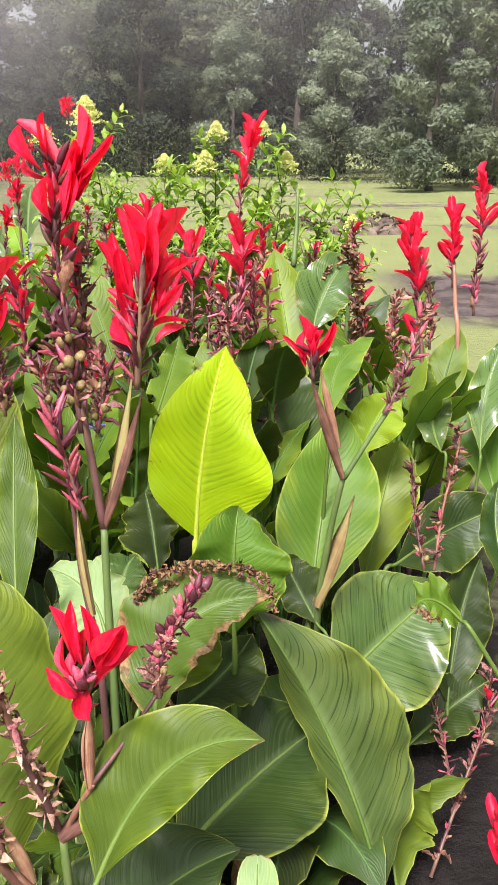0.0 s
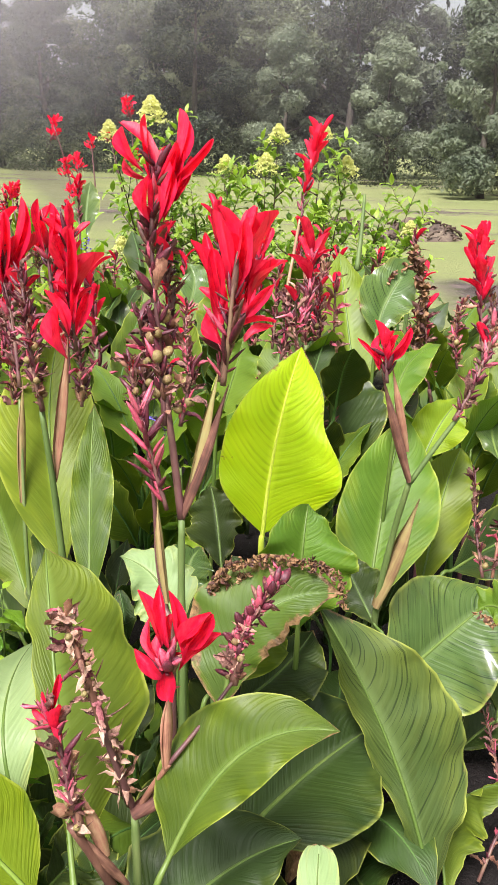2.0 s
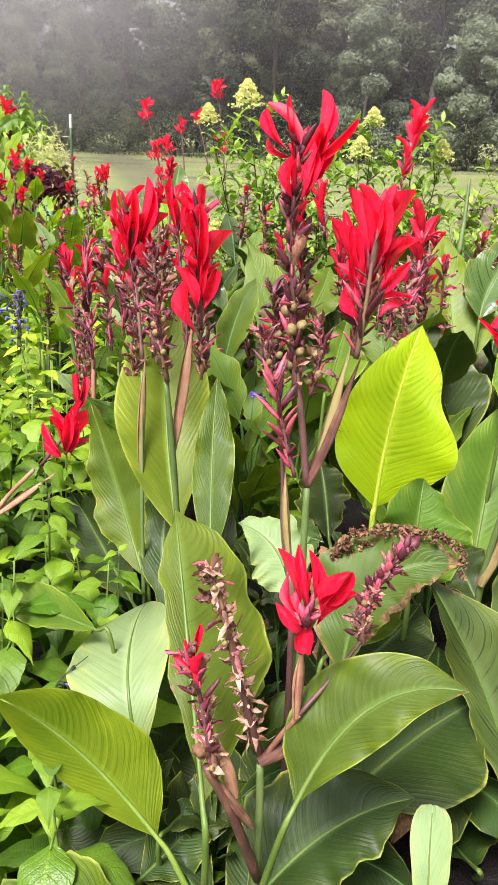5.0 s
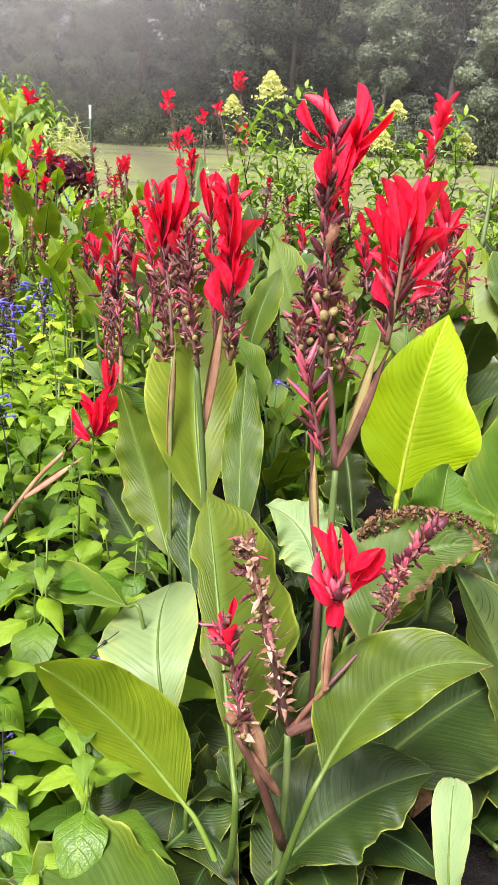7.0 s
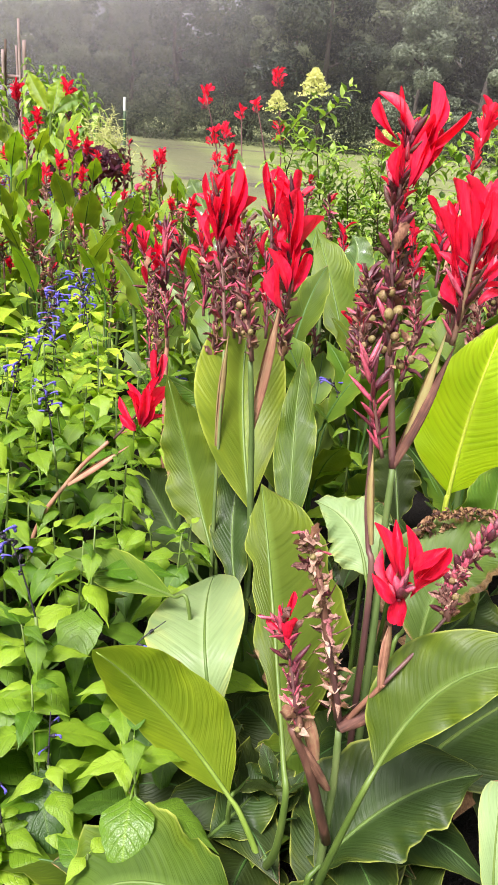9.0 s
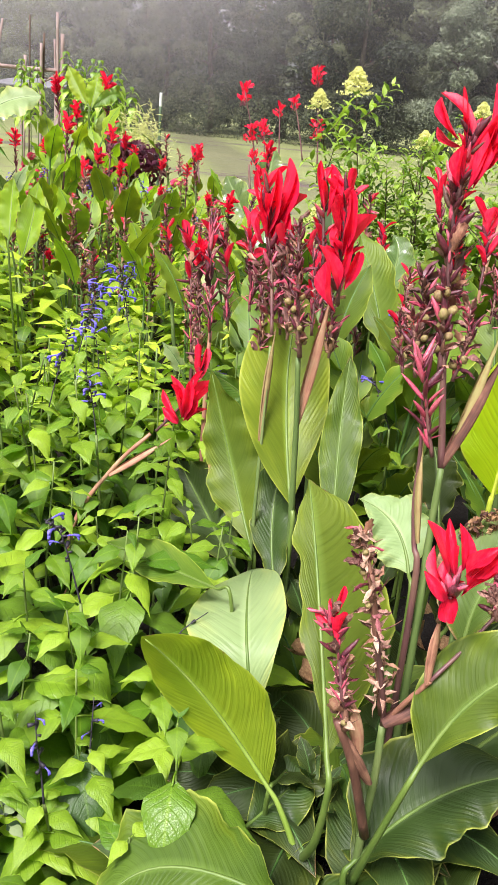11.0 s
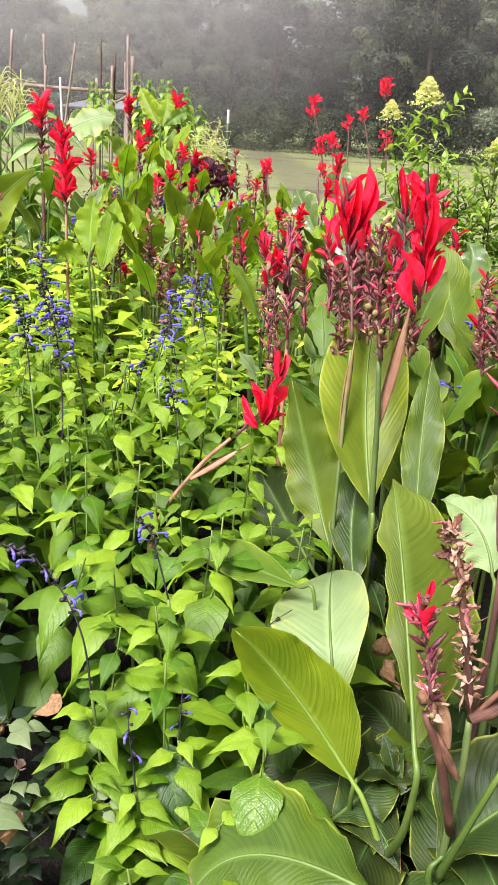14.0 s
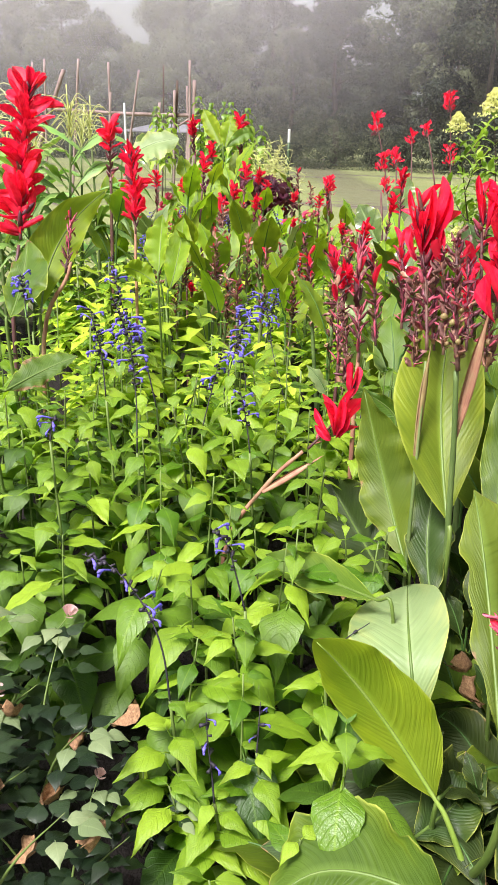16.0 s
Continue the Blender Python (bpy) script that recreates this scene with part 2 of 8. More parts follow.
RIB_DARK = fibre_material("midrib_dark", (0.03, 0.08, 0.012), (0.05, 0.12, 0.02), (0.09, 0.17, 0.03), 25.0, 0.55)
STALK = fibre_material("stalk", (0.055, 0.095, 0.022), (0.10, 0.155, 0.04), (0.19, 0.22, 0.08), 30.0, 0.6)
STALK_RED = fibre_material("stalk_maroon", (0.05, 0.022, 0.025), (0.12, 0.05, 0.05), (0.20, 0.13, 0.07), 30.0, 0.5)
HUSK = fibre_material("husk", (0.09, 0.035, 0.03), (0.36, 0.17, 0.11), (0.46, 0.33, 0.19), 22.0, 0.5, 0.1, (2.2, 2.2, 0.10))
HUSK_GREEN = fibre_material("husk_green", (0.17, 0.08, 0.05), (0.32, 0.24, 0.10), (0.30, 0.34, 0.13), 20.0, 0.5, 0.1, (2.2, 2.2, 0.10))
HUSK_DARK = fibre_material("husk_dark", (0.03, 0.014, 0.014), (0.13, 0.055, 0.04), (0.38, 0.20, 0.13), 26.0, 0.55, 0.0, (2.2, 2.2, 0.10))
PETAL = fibre_material("petal_red", (0.50, 0.002, 0.022), (0.90, 0.010, 0.062), (0.95, 0.060, 0.12), 26.0, 0.5, 0.42, (1, 1, 0.10), (0.26, 0.004, 0.03))
BUD = fibre_material("bud_maroon", (0.022, 0.007, 0.011), (0.10, 0.016, 0.030), (0.27, 0.05, 0.07), 40.0, 0.45)
BUD_PINK = fibre_material("bud_pink", (0.24, 0.02, 0.05), (0.45, 0.07, 0.12), (0.52, 0.20, 0.22), 40.0, 0.45)
POD = fibre_material("seed_pod", (0.14, 0.05, 0.04), (0.22, 0.16, 0.06), (0.30, 0.29, 0.10), 30.0, 0.6)
DRY = fibre_material("withered_bract", (0.035, 0.016, 0.016), (0.22, 0.095, 0.080), (0.50, 0.30, 0.22), 45.0, 0.7)
STRAW = fibre_material("straw", (0.08, 0.038, 0.018), (0.26, 0.14, 0.065), (0.48, 0.31, 0.16), 50.0, 0.75)
SAGE = small_leaf_material("sage_leaf", (0.075, 0.175, 0.010), (0.31, 0.455, 0.034), through_light=0.36, quilting=34.0, vein_scale=8.0, low=-0.29, gloss=0.34)
# older leaves are darker green; this colour also serves for leaves in shade
SAGE_MATURE_SHADED = small_leaf_material("mature_shaded_sage_leaf", (0.030, 0.078, 0.007), (0.15, 0.265, 0.020), quilting=34.0, through_light=0.3, gloss=0.46)
SAGE_FAR = small_leaf_material("sage_foliage", (0.09, 0.20, 0.014), (0.54, 0.68, 0.06), through_light=0.38, low=-0.30, island=True, quilting=160.0)
SAGE_STEM = fibre_material("sage_stem", (0.07, 0.08, 0.02), (0.12, 0.18, 0.04), (0.18, 0.25, 0.06), 30.0, 0.6)
CALYX = fibre_material("sage_calyx", (0.008, 0.007, 0.012), (0.018, 0.014, 0.026), (0.04, 0.03, 0.05), 40.0, 0.6)
BLUE = fibre_material("blue_petal", (0.08, 0.06, 0.48), (0.17, 0.14, 0.68), (0.42, 0.34, 0.85), 60.0, 0.5, 0.3)
SHRUB = small_leaf_material("shrub_leaf", (0.075, 0.165, 0.016), (0.34, 0.47, 0.07), low=-0.15, island=True, quilting=120.0)
TWIG = fibre_material("twig", (0.035, 0.022, 0.015), (0.08, 0.05, 0.032), (0.13, 0.09, 0.06), 30.0, 0.8)
CREAM = fibre_material("cream_panicle", (0.52, 0.58, 0.16), (0.76, 0.76, 0.30), (0.86, 0.84, 0.46), 60.0, 0.6, 0.3)
ROSE_LEAF = small_leaf_material("rose_leaf", (0.012, 0.026, 0.011), (0.045, 0.078, 0.032), gloss=0.35, vein_scale=4.0, relief=(0.3, 0.002))
ROSE_PALE = small_leaf_material("rose_leaf_young", (0.18, 0.24, 0.11), (0.32, 0.38, 0.20), gloss=0.45, vein_scale=4.0, relief=(0.3, 0.002))
ROSE = fibre_material("rose_petal", (0.58, 0.32, 0.33), (0.70, 0.46, 0.45), (0.78, 0.62, 0.58), 40.0, 0.5, 0.3)
CORN = blade_material("corn_blade", (0.11, 0.25, 0.05), (0.27, 0.42, 0.12), veins=8.0, brown=0.2)
TASSEL = fibre_material("corn_tassel", (0.50, 0.54, 0.14), (0.66, 0.68, 0.26), (0.74, 0.72, 0.40), 40.0, 0.6, 0.2)
POLE = fibre_material("weathered_pole", (0.16, 0.11, 0.09), (0.26, 0.19, 0.17), (0.36, 0.29, 0.26), 18.0, 0.8)
POLE_GREEN = fibre_material("green_post", (0.035, 0.06, 0.03), (0.06, 0.10, 0.05), (0.10, 0.14, 0.08), 18.0, 0.6)
WHITE_METAL = fibre_material("white_cap", (0.5, 0.5, 0.5), (0.65, 0.65, 0.65), (0.75, 0.75, 0.75), 18.0, 0.5)
BARK = fibre_material("bark", (0.035, 0.028, 0.022), (0.07, 0.058, 0.045), (0.12, 0.10, 0.085), 6.0, 0.9)


def tree_leaf_material(name, deep, light):
    m, n, l, b = material(name)
    rnd = n.new("ShaderNodeNewGeometry").outputs["Random Per Island"]
    own = n.new("ShaderNodeObjectInfo").outputs["Random"]
    tc = n.new("ShaderNodeTexCoord")
    z = noise_tex(n, l, 0.5, 3.0, 0.6, tc.outputs["Object"])
    base = mixed(n, l, calc(n, l, "ADD", calc(n, l, "MULTIPLY_ADD", rnd, 0.28, 0.11), calc(n, l, "MULTIPLY_ADD", z.outputs["Fac"], 2.4, calc(n, l, "MULTIPLY_ADD", own, 1.0, -1.55))), deep, light)
    l.new(base, b.inputs["Base Color"])
    b.inputs["Roughness"].default_value = 0.6
    translucent(n, l, b, base, 0.3)
    return m


TREE_A = tree_leaf_material("tree_leaf", (0.018, 0.030, 0.013), (0.135, 0.160, 0.075))
TREE_B = tree_leaf_material("tree_leaf_silvery", (0.06, 0.085, 0.045), (0.23, 0.27, 0.17))


def ground_material():
    """Mown meadow with worn, muddy tracks and wet hollows; bare dark soil in the bed, taken to near-black for the shade
    under the plants.
    """
    m, n, l, b = material("meadow")
    tc = n.new("ShaderNodeTexCoord")
    p = tc.outputs["Object"]
    big = noise_tex(n, l, 0.22, 4.0, 0.6, p)
    mp = n.new("ShaderNodeMapping")
    mp.inputs["Scale"].default_value = (0.10, 0.32, 1.0)
    l.new(p, mp.inputs[0])
    band = noise_tex(n, l, 1.0, 4.0, 0.55, mp.outputs[0])
    fine = noise_tex(n, l, 24.0, 4.0, 0.7, p)
    mid = noise_tex(n, l, 2.5, 4.0, 0.65, p)
    grass = mixed(n, l, big.outputs["Fac"], (0.145, 0.175, 0.060), (0.33, 0.33, 0.15))
    grass = mixed(n, l, calc(n, l, "MULTIPLY", fine.outputs["Fac"], 0.5), grass, (0.12, 0.175, 0.05))
    worn = ramp_fac(n, l, calc(n, l, "MULTIPLY_ADD", mid.outputs["Fac"], 0.35, calc(n, l, "MULTIPLY", band.outputs["Fac"], 0.75)), 0.60, 0.68)
    sep = n.new("ShaderNodeSeparateXYZ")
    l.new(p, sep.inputs[0])
    # the muddy drive that crosses beside the bed
    lane = calc(n, l, "ABSOLUTE", calc(n, l, "SUBTRACT", calc(n, l, "ADD", sep.outputs[1], calc(n, l, "MULTIPLY", sep.outputs[0], 0.35)), 10.3))
    lane = calc(n, l, "SUBTRACT", 1.0, ramp_fac(n, l, calc(n, l, "MULTIPLY_ADD", mid.outputs["Fac"], 1.6, lane), 2.1, 2.8))
    lane = calc(n, l, "MULTIPLY", lane, ramp_fac(n, l, calc(n, l, "MULTIPLY_ADD", mid.outputs["Fac"], 0.8, sep.outputs[0]), 1.9, 2.5))
    # a worn track leading off towards the wood
    track = calc(n, l, "ABSOLUTE", calc(n, l, "SUBTRACT", calc(n, l, "MULTIPLY_ADD", sep.outputs[1], 0.375, sep.outputs[0]), 3.0))
    track = calc(n, l, "SUBTRACT", 1.0, ramp_fac(n, l, calc(n, l, "MULTIPLY_ADD", mid.outputs["Fac"], 2.0, track), 1.8, 2.6))
    track = calc(n, l, "MULTIPLY", track, ramp_fac(n, l, sep.outputs[1], 15.0, 19.0))
    lane = calc(n, l, "MAXIMUM", lane, calc(n, l, "MULTIPLY", track, 0.5))
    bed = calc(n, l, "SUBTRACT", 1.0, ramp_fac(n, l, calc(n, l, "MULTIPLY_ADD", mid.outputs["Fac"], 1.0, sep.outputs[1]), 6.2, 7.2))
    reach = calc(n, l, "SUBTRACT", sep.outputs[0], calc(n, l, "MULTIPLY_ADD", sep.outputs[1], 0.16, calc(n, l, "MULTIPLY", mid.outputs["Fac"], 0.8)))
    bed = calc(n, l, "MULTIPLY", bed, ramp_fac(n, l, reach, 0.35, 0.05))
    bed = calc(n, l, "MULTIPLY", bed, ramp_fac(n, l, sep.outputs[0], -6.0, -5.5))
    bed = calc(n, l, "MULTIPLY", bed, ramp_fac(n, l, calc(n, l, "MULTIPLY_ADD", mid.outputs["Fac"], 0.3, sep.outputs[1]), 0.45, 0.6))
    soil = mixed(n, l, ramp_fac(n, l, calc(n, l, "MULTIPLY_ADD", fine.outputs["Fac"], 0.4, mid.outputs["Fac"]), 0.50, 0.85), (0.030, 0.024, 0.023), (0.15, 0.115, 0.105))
    # bed soil goes near-black: the shade between the stems is set in its colour
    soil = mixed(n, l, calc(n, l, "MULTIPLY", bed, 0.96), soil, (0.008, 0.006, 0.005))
    dirt = calc(n, l, "MAXIMUM", calc(n, l, "MAXIMUM", worn, lane), bed)
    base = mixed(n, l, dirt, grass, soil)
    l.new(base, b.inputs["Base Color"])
    wet = calc(n, l, "MULTIPLY", dirt, ramp_fac(n, l, mid.outputs["Fac"], 0.56, 0.46))
    l.new(calc(n, l, "MULTIPLY_ADD", calc(n, l, "MULTIPLY", wet, calc(n, l, "SUBTRACT", 1.0, bed)), -0.6, 0.9), b.inputs["Roughness"])
    b.inputs["Specular IOR Level"].default_value = 0.25
    bump = n.new("ShaderNodeBump")
    bump.inputs["Strength"].default_value, bump.inputs["Distance"].default_value = 0.8, 0.05
    l.new(calc(n, l, "ADD", fine.outputs["Fac"], mid.outputs["Fac"]), bump.inputs["Height"])
    l.new(bump.outputs[0], b.inputs["Normal"])
    return m


COLEUS = small_leaf_material("maroon_leaf", (0.045, 0.008, 0.02), (0.16, 0.035, 0.07), low=-0.3, island=True, quilting=120.0)
PINK = fibre_material("pink_bloom", (0.55, 0.03, 0.10), (0.70, 0.08, 0.18), (0.75, 0.25, 0.30), 30.0, 0.6, 0.3)
TIN = fibre_material("shed_roof_sheet", (0.10, 0.10, 0.11), (0.16, 0.155, 0.17), (0.24, 0.23, 0.25), 6.0, 0.85)
EARTH = fibre_material("dug_earth", (0.03, 0.022, 0.018), (0.11, 0.08, 0.06), (0.22, 0.18, 0.12), 7.0, 0.9, 0.0, (1, 1, 1))
GROUND = ground_material()


def mist_material():
    """Thin drifting fog: mostly clear, with pale droplets that scatter the sky's light."""
    m, n, l, b = material("mist")
    n.remove(b)
    tc = n.new("ShaderNodeTexCoord")
    mp = n.new("ShaderNodeMapping")
    mp.inputs["Scale"].default_value = (0.04, 0.04, 0.09)
    l.new(tc.outputs["Object"], mp.inputs[0])
    cloud = noise_tex(n, l, 1.0, 3.0, 0.5, mp.outputs[0])
    sep = n.new("ShaderNodeSeparateXYZ")
    l.new(tc.outputs["Object"], sep.inputs[0])
    rise = ramp_fac(n, l, sep.outputs[2], 1.0, 11.0)
    dense = calc(n, l, "MULTIPLY", calc(n, l, "MULTIPLY_ADD", rise, 0.9, 0.10), calc(n, l, "MULTIPLY_ADD", cloud.outputs["Fac"], 0.7, 0.15))
    dense = calc(n, l, "MULTIPLY", dense, ramp_to(n, l, sep.outputs[0], -6.0, -15.0, 0.22, 0.95))
    clear, white, thru = n.new("ShaderNodeBsdfTransparent"), n.new("ShaderNodeBsdfDiffuse"), n.new("ShaderNodeBsdfTranslucent")
    white.inputs["Color"].default_value = thru.inputs["Color"].default_value = (0.92, 0.865, 0.92, 1)
    drops, mix = n.new("ShaderNodeMixShader"), n.new("ShaderNodeMixShader")
    l.new(white.outputs[0], drops.inputs[1])
    l.new(thru.outputs[0], drops.inputs[2])
    l.new(calc(n, l, "MULTIPLY", dense, 0.30), mix.inputs[0])
    l.new(clear.outputs[0], mix.inputs[1])
    l.new(drops.outputs[0], mix.inputs[2])
    l.new(mix.outputs[0], n["Material Output"].inputs["Surface"])
    return m


MIST = mist_material()


# ---- builders ----
RNG = random.Random(7)


def mesh_of(name, verts, faces, mat, uvs=None, smooth=True):
    me = bpy.data.meshes.new(name)
    me.from_pydata([tuple(v) for v in verts], [], faces)
    if uvs is not None:
        layer = me.uv_layers.new(name="UVMap")
        order = np.empty(len(me.loops), dtype=np.int32)
        me.loops.foreach_get("vertex_index", order)
        layer.data.foreach_set("uv", np.asarray(uvs, dtype=np.float32)[order].ravel())
    if smooth:
        me.polygons.foreach_set("use_smooth", [True] * len(me.polygons))
    me.materials.append(mat)
    return me


def piece(name, me, parent, m=None, label=""):
    """One mesh object under a thing or a part."""
    ob = new(name, me)
    ob.parent = parent
    if m is not None:
        ob.matrix_basis = m
    return tagged(ob, label)


def thing(name, at, label, category, group="", kind=""):
    ob = new(name)
    ob.empty_display_size = 0.1
    ob.location = at
    return tagged(ob, label, category, group, kind)


def local(parent, pts):
    """World places in the frame of the thing that the part belongs to."""
    top = parent
    while top.parent:
        top = top.parent
    return [Vector(p) - top.location for p in pts]


def bezier(a, b, c, s):
    return a * (1 - s) ** 2 + b * 2 * s * (1 - s) + c * s * s


def smooth_path(pts, n):
    """A Catmull-Rom line through the points."""
    pts = [Vector(p) for p in pts]
    p = [pts[0] * 2 - pts[1], *pts, pts[-1] * 2 - pts[-2]]
    out = []
    for i in range(1, len(p) - 2):
        for k in range(n):
            t = k / n
            out.append(0.5 * (2 * p[i] + (p[i + 1] - p[i - 1]) * t + (2 * p[i - 1] - 5 * p[i] + 4 * p[i + 1] - p[i + 2]) * t * t + (3 * p[i] - p[i - 1] - 3 * p[i + 1] + p[i + 2]) * t ** 3))
    return out + [pts[-1]]


def tube_data(path, radii, sides=7, start=0):
    """Rings along a path, closed at both ends: vertices and faces."""
    verts, faces, n = [], [], len(path)
    up = Vector((0.31, 0.95, 0.05))
    for i, p in enumerate(path):
        t = (path[min(i + 1, n - 1)] - path[max(i - 1, 0)]).normalized()
        x = t.cross(up)
        x = x.normalized() if x.length > 1e-4 else t.orthogonal().normalized()
        up = x.cross(t).normalized()
        r = radii(i / (n - 1)) if callable(radii) else radii
        verts += [p + (x * math.cos(a) + up * math.sin(a)) * r for a in (2 * math.pi * k / sides for k in range(sides))]
    for i in range(n - 1):
        for k in range(sides):
            a, b = start + i * sides + k, start + i * sides + (k + 1) % sides
            faces.append((a, b, b + sides, a + sides))
    faces.append(tuple(start + k for k in reversed(range(sides))))
    faces.append(tuple(start + (n - 1) * sides + k for k in range(sides)))
    return verts, faces


def tube(name, parent, pts, r0, r1, mat, label="", sides=8, steps=5, knots=0.0):
    path = smooth_path(local(parent, pts), steps)
    radii = lambda s: (r0 + (r1 - r0) * s) * (1 + knots * max(0.0, math.sin(s * 31)) ** 8)  # noqa: E731
    v, f = tube_data(path, radii, sides)
    return piece(name, mesh_of(name, v, f, mat), parent, label=label)


def leaf_profile(s, peak, tip):
    """Half-width of a blade along its length, 1 at its widest, running out to a drawn point."""
    if not 0 < s < 1:
        return 0.0
    if s < peak:
        return math.sin(math.pi / 2 * s / peak) ** 1.0
    x = (s - peak) / (1 - peak)
    return (1 - x * x) ** (tip + 0.5)


def blade(parent, base, mid, tip, left, right, mat, rib=None, peak=0.42, point=0.62, wave=0.014, curl=0.0, petiole=None, notch=0.0, seed=0, label="", keel=0.30, pinch=(0, 0.6, 0.0), fine=True, twist=None, to_stalk=False):
    """A canna leaf: midrib through base, mid and tip, half-widths given by the left and right margin at the widest place."""
    rng = random.Random(seed)
    base, mid, tip, left, right = local(parent, (base, mid, tip, left, right))
    ctrl = (mid - base * (1 - peak) ** 2 - tip * peak * peak) / (2 * peak * (1 - peak))
    lv, rv = left - mid, right - mid
    tm = ((ctrl - base) * (1 - peak) + (tip - ctrl) * peak).normalized()
    nu, nv = (9, 30) if fine else (4, 14)
    verts, uvs, faces = [], [], []
    ph, fr, bias = rng.uniform(0, 6), rng.uniform(2.2, 3.8), rng.uniform(-0.9, 0.9)
    twist = rng.uniform(-0.7, 0.7) if twist is None else twist
    for i in range(nv + 1):
        s = i / nv
        se = s if 0 < s < 1 else (0.002 if s == 0 else 0.998)
        c = bezier(base, ctrl, tip, se)
        t = ((ctrl - base) * (1 - se) + (tip - ctrl) * se).normalized()
        q = tm.rotation_difference(t)
        w = leaf_profile(se, peak, point)
        l2, r2 = q @ lv, q @ rv
        l2, r2 = l2 - t * l2.dot(t) * 0.6, r2 - t * r2.dot(t) * 0.6
        nrm = r2.cross(t)
        nrm = nrm.normalized() if nrm.length > 1e-9 else Vector((0, -1, 0))
        for k in range(-nu, nu + 1):
            u = abs(k) / nu
            side = (l2 if k < 0 else r2)
            tear = 1.0 + 0.09 * noise.noise(Vector((s * 4.2 + seed, 7.0 if k > 0 else 2.0, seed * 0.7)))
            if k * pinch[0] > 0:
                tear -= pinch[2] * math.exp(-((s - pinch[1]) / 0.15) ** 2)
            if notch and u > 0.6:
                tear -= notch * max(0.0, noise.noise(Vector((s * 16 + seed, k * 0.05, seed * 1.7)))) * (u - 0.6) * 2.0
            ripple = wave * u ** 2 * (math.sin(s * fr * 6.283 + ph + (1.7 if k > 0 else 0.0)) + 0.55 * math.sin(s * fr * 15.1 + ph * 2.3 + k * 0.1)) * min(1.0, 6 * s * (1 - s))
            sway = 0.15 * side.length * u * math.sin(s * 5.0 + ph * 1.7 + (2.0 if k > 0 else 0.0)) * w
            belly = 0.06 * side.length * math.sin(math.pi * u) * (1 - 0.3 * s)
            turned = twist * (s - 0.45) * side.length * u * (1 if k > 0 else -1)
            fold = turned + curl * side.length * u ** 3 + keel * (1 + bias * (1 if k > 0 else -1)) * side.length * u
            p = c + side * (w * u * tear) + nrm * (ripple + sway + belly * w + fold * w) - t * (0.10 * side.length * u * u * w)
            verts.append(p)
            uvs.append((0.5 + 0.5 * k / nu, s))
    row = 2 * nu + 1
    for i in range(nv):
        for k in range(row - 1):
            a = i * row + k
            faces.append((a, a + 1, a + row + 1, a + row))
    # the midrib runs on below the blade as the petiole
    path = [bezier(base, ctrl, tip, k / 14 * 0.97) for k in range(15)]
    if petiole is not None:
        foot = local(parent, (petiole,))[0]
        back = (ctrl - base).normalized()
        ground_at = foot if to_stalk else Vector((foot.x, foot.y, 0))
        run = min(0.10, 0.4 * (base - ground_at).length)
        path = smooth_path([ground_at, ground_at.lerp(base - back * run, 0.55), base - back * run * 0.5, base], 5)[:-1] + path
    width = 0.0018 + 0.0075 * (lv.length + rv.length)
    v, f = tube_data(path, lambda s: width * (1.35 - 1.15 * s) * (1.9 if petiole is not None else 1.0), 6)
    if fine:
        ob = piece("leaf", mesh_of("leaf", verts, faces, mat, uvs), parent, label=label)
        piece("midrib", mesh_of("midrib", v, f, rib or RIB), ob)
        return ob
    flat, b = len(faces), len(verts)
    me = mesh_of("leaf", verts + v, faces + [tuple(b + i for i in q) for q in f], mat, uvs + [(0.5, 0.5)] * len(v))
    me.materials.append(rib or RIB)
    me.polygons.foreach_set("material_index", [0] * flat + [1] * len(f))
    return piece("leaf", me, parent, label=label)


# ---- petals, buds, husks ----
def strap(s, peak, tip):
    """Half-width of a petal or bud: narrow foot, widest high up, rounded end."""
    a = tip * peak / (1 - peak)
    return (s / peak) ** a * ((1 - s) / (1 - peak)) ** tip if 0 < s < 1 else 0.0


def merged(name, items):
    """One mesh out of placed copies of small meshes."""
    verts, faces, mats, slots, uvs = [], [], [], {}, []
    for me, m in items:
        b = len(verts)
        verts += [m @ v.co for v in me.vertices]
        i = slots.setdefault(me.materials[0].name, (len(slots), me.materials[0]))[0]
        for p in me.polygons:
            faces.append(tuple(b + v for v in p.vertices))
            mats.append(i)
    out = bpy.data.meshes.new(name)
    out.from_pydata([tuple(v) for v in verts], [], faces)
    for _, mat in slots.values():
        out.materials.append(mat)
    out.polygons.foreach_set("material_index", mats)
    out.polygons.foreach_set("use_smooth", [True] * len(out.polygons))
    return out


def petal_mesh(name, mat, width, curl, cup, nu=3, nv=7, point=0.5, peak=0.55):
    verts, faces, uvs = [], [], []
    for i in range(nv + 1):
        s = max(0.02, min(0.985, i / nv))
        w = width * strap(s, peak, point)
        for k in range(-nu, nu + 1):
            u = k / nu
            verts.append((w * u * (1 + 0.10 * math.sin(9 * s + 4 * curl)) + 0.10 * width * math.sin(4 * s + 9 * curl), curl * s * s - cup * w * u * u + 0.22 * w * u * math.sin(7 * s + 11 * width), s - 0.35 * abs(curl) * s * s - 0.03 * abs(u) * math.sin(5 * s)))
            uvs.append((0.5 + 0.5 * u, s))
    row = 2 * nu + 1
    for i in range(nv):
        for k in range(row - 1):
            a = i * row + k
            faces.append((a, a + 1, a + row + 1, a + row))
    return mesh_of(name, verts, faces, mat, uvs)


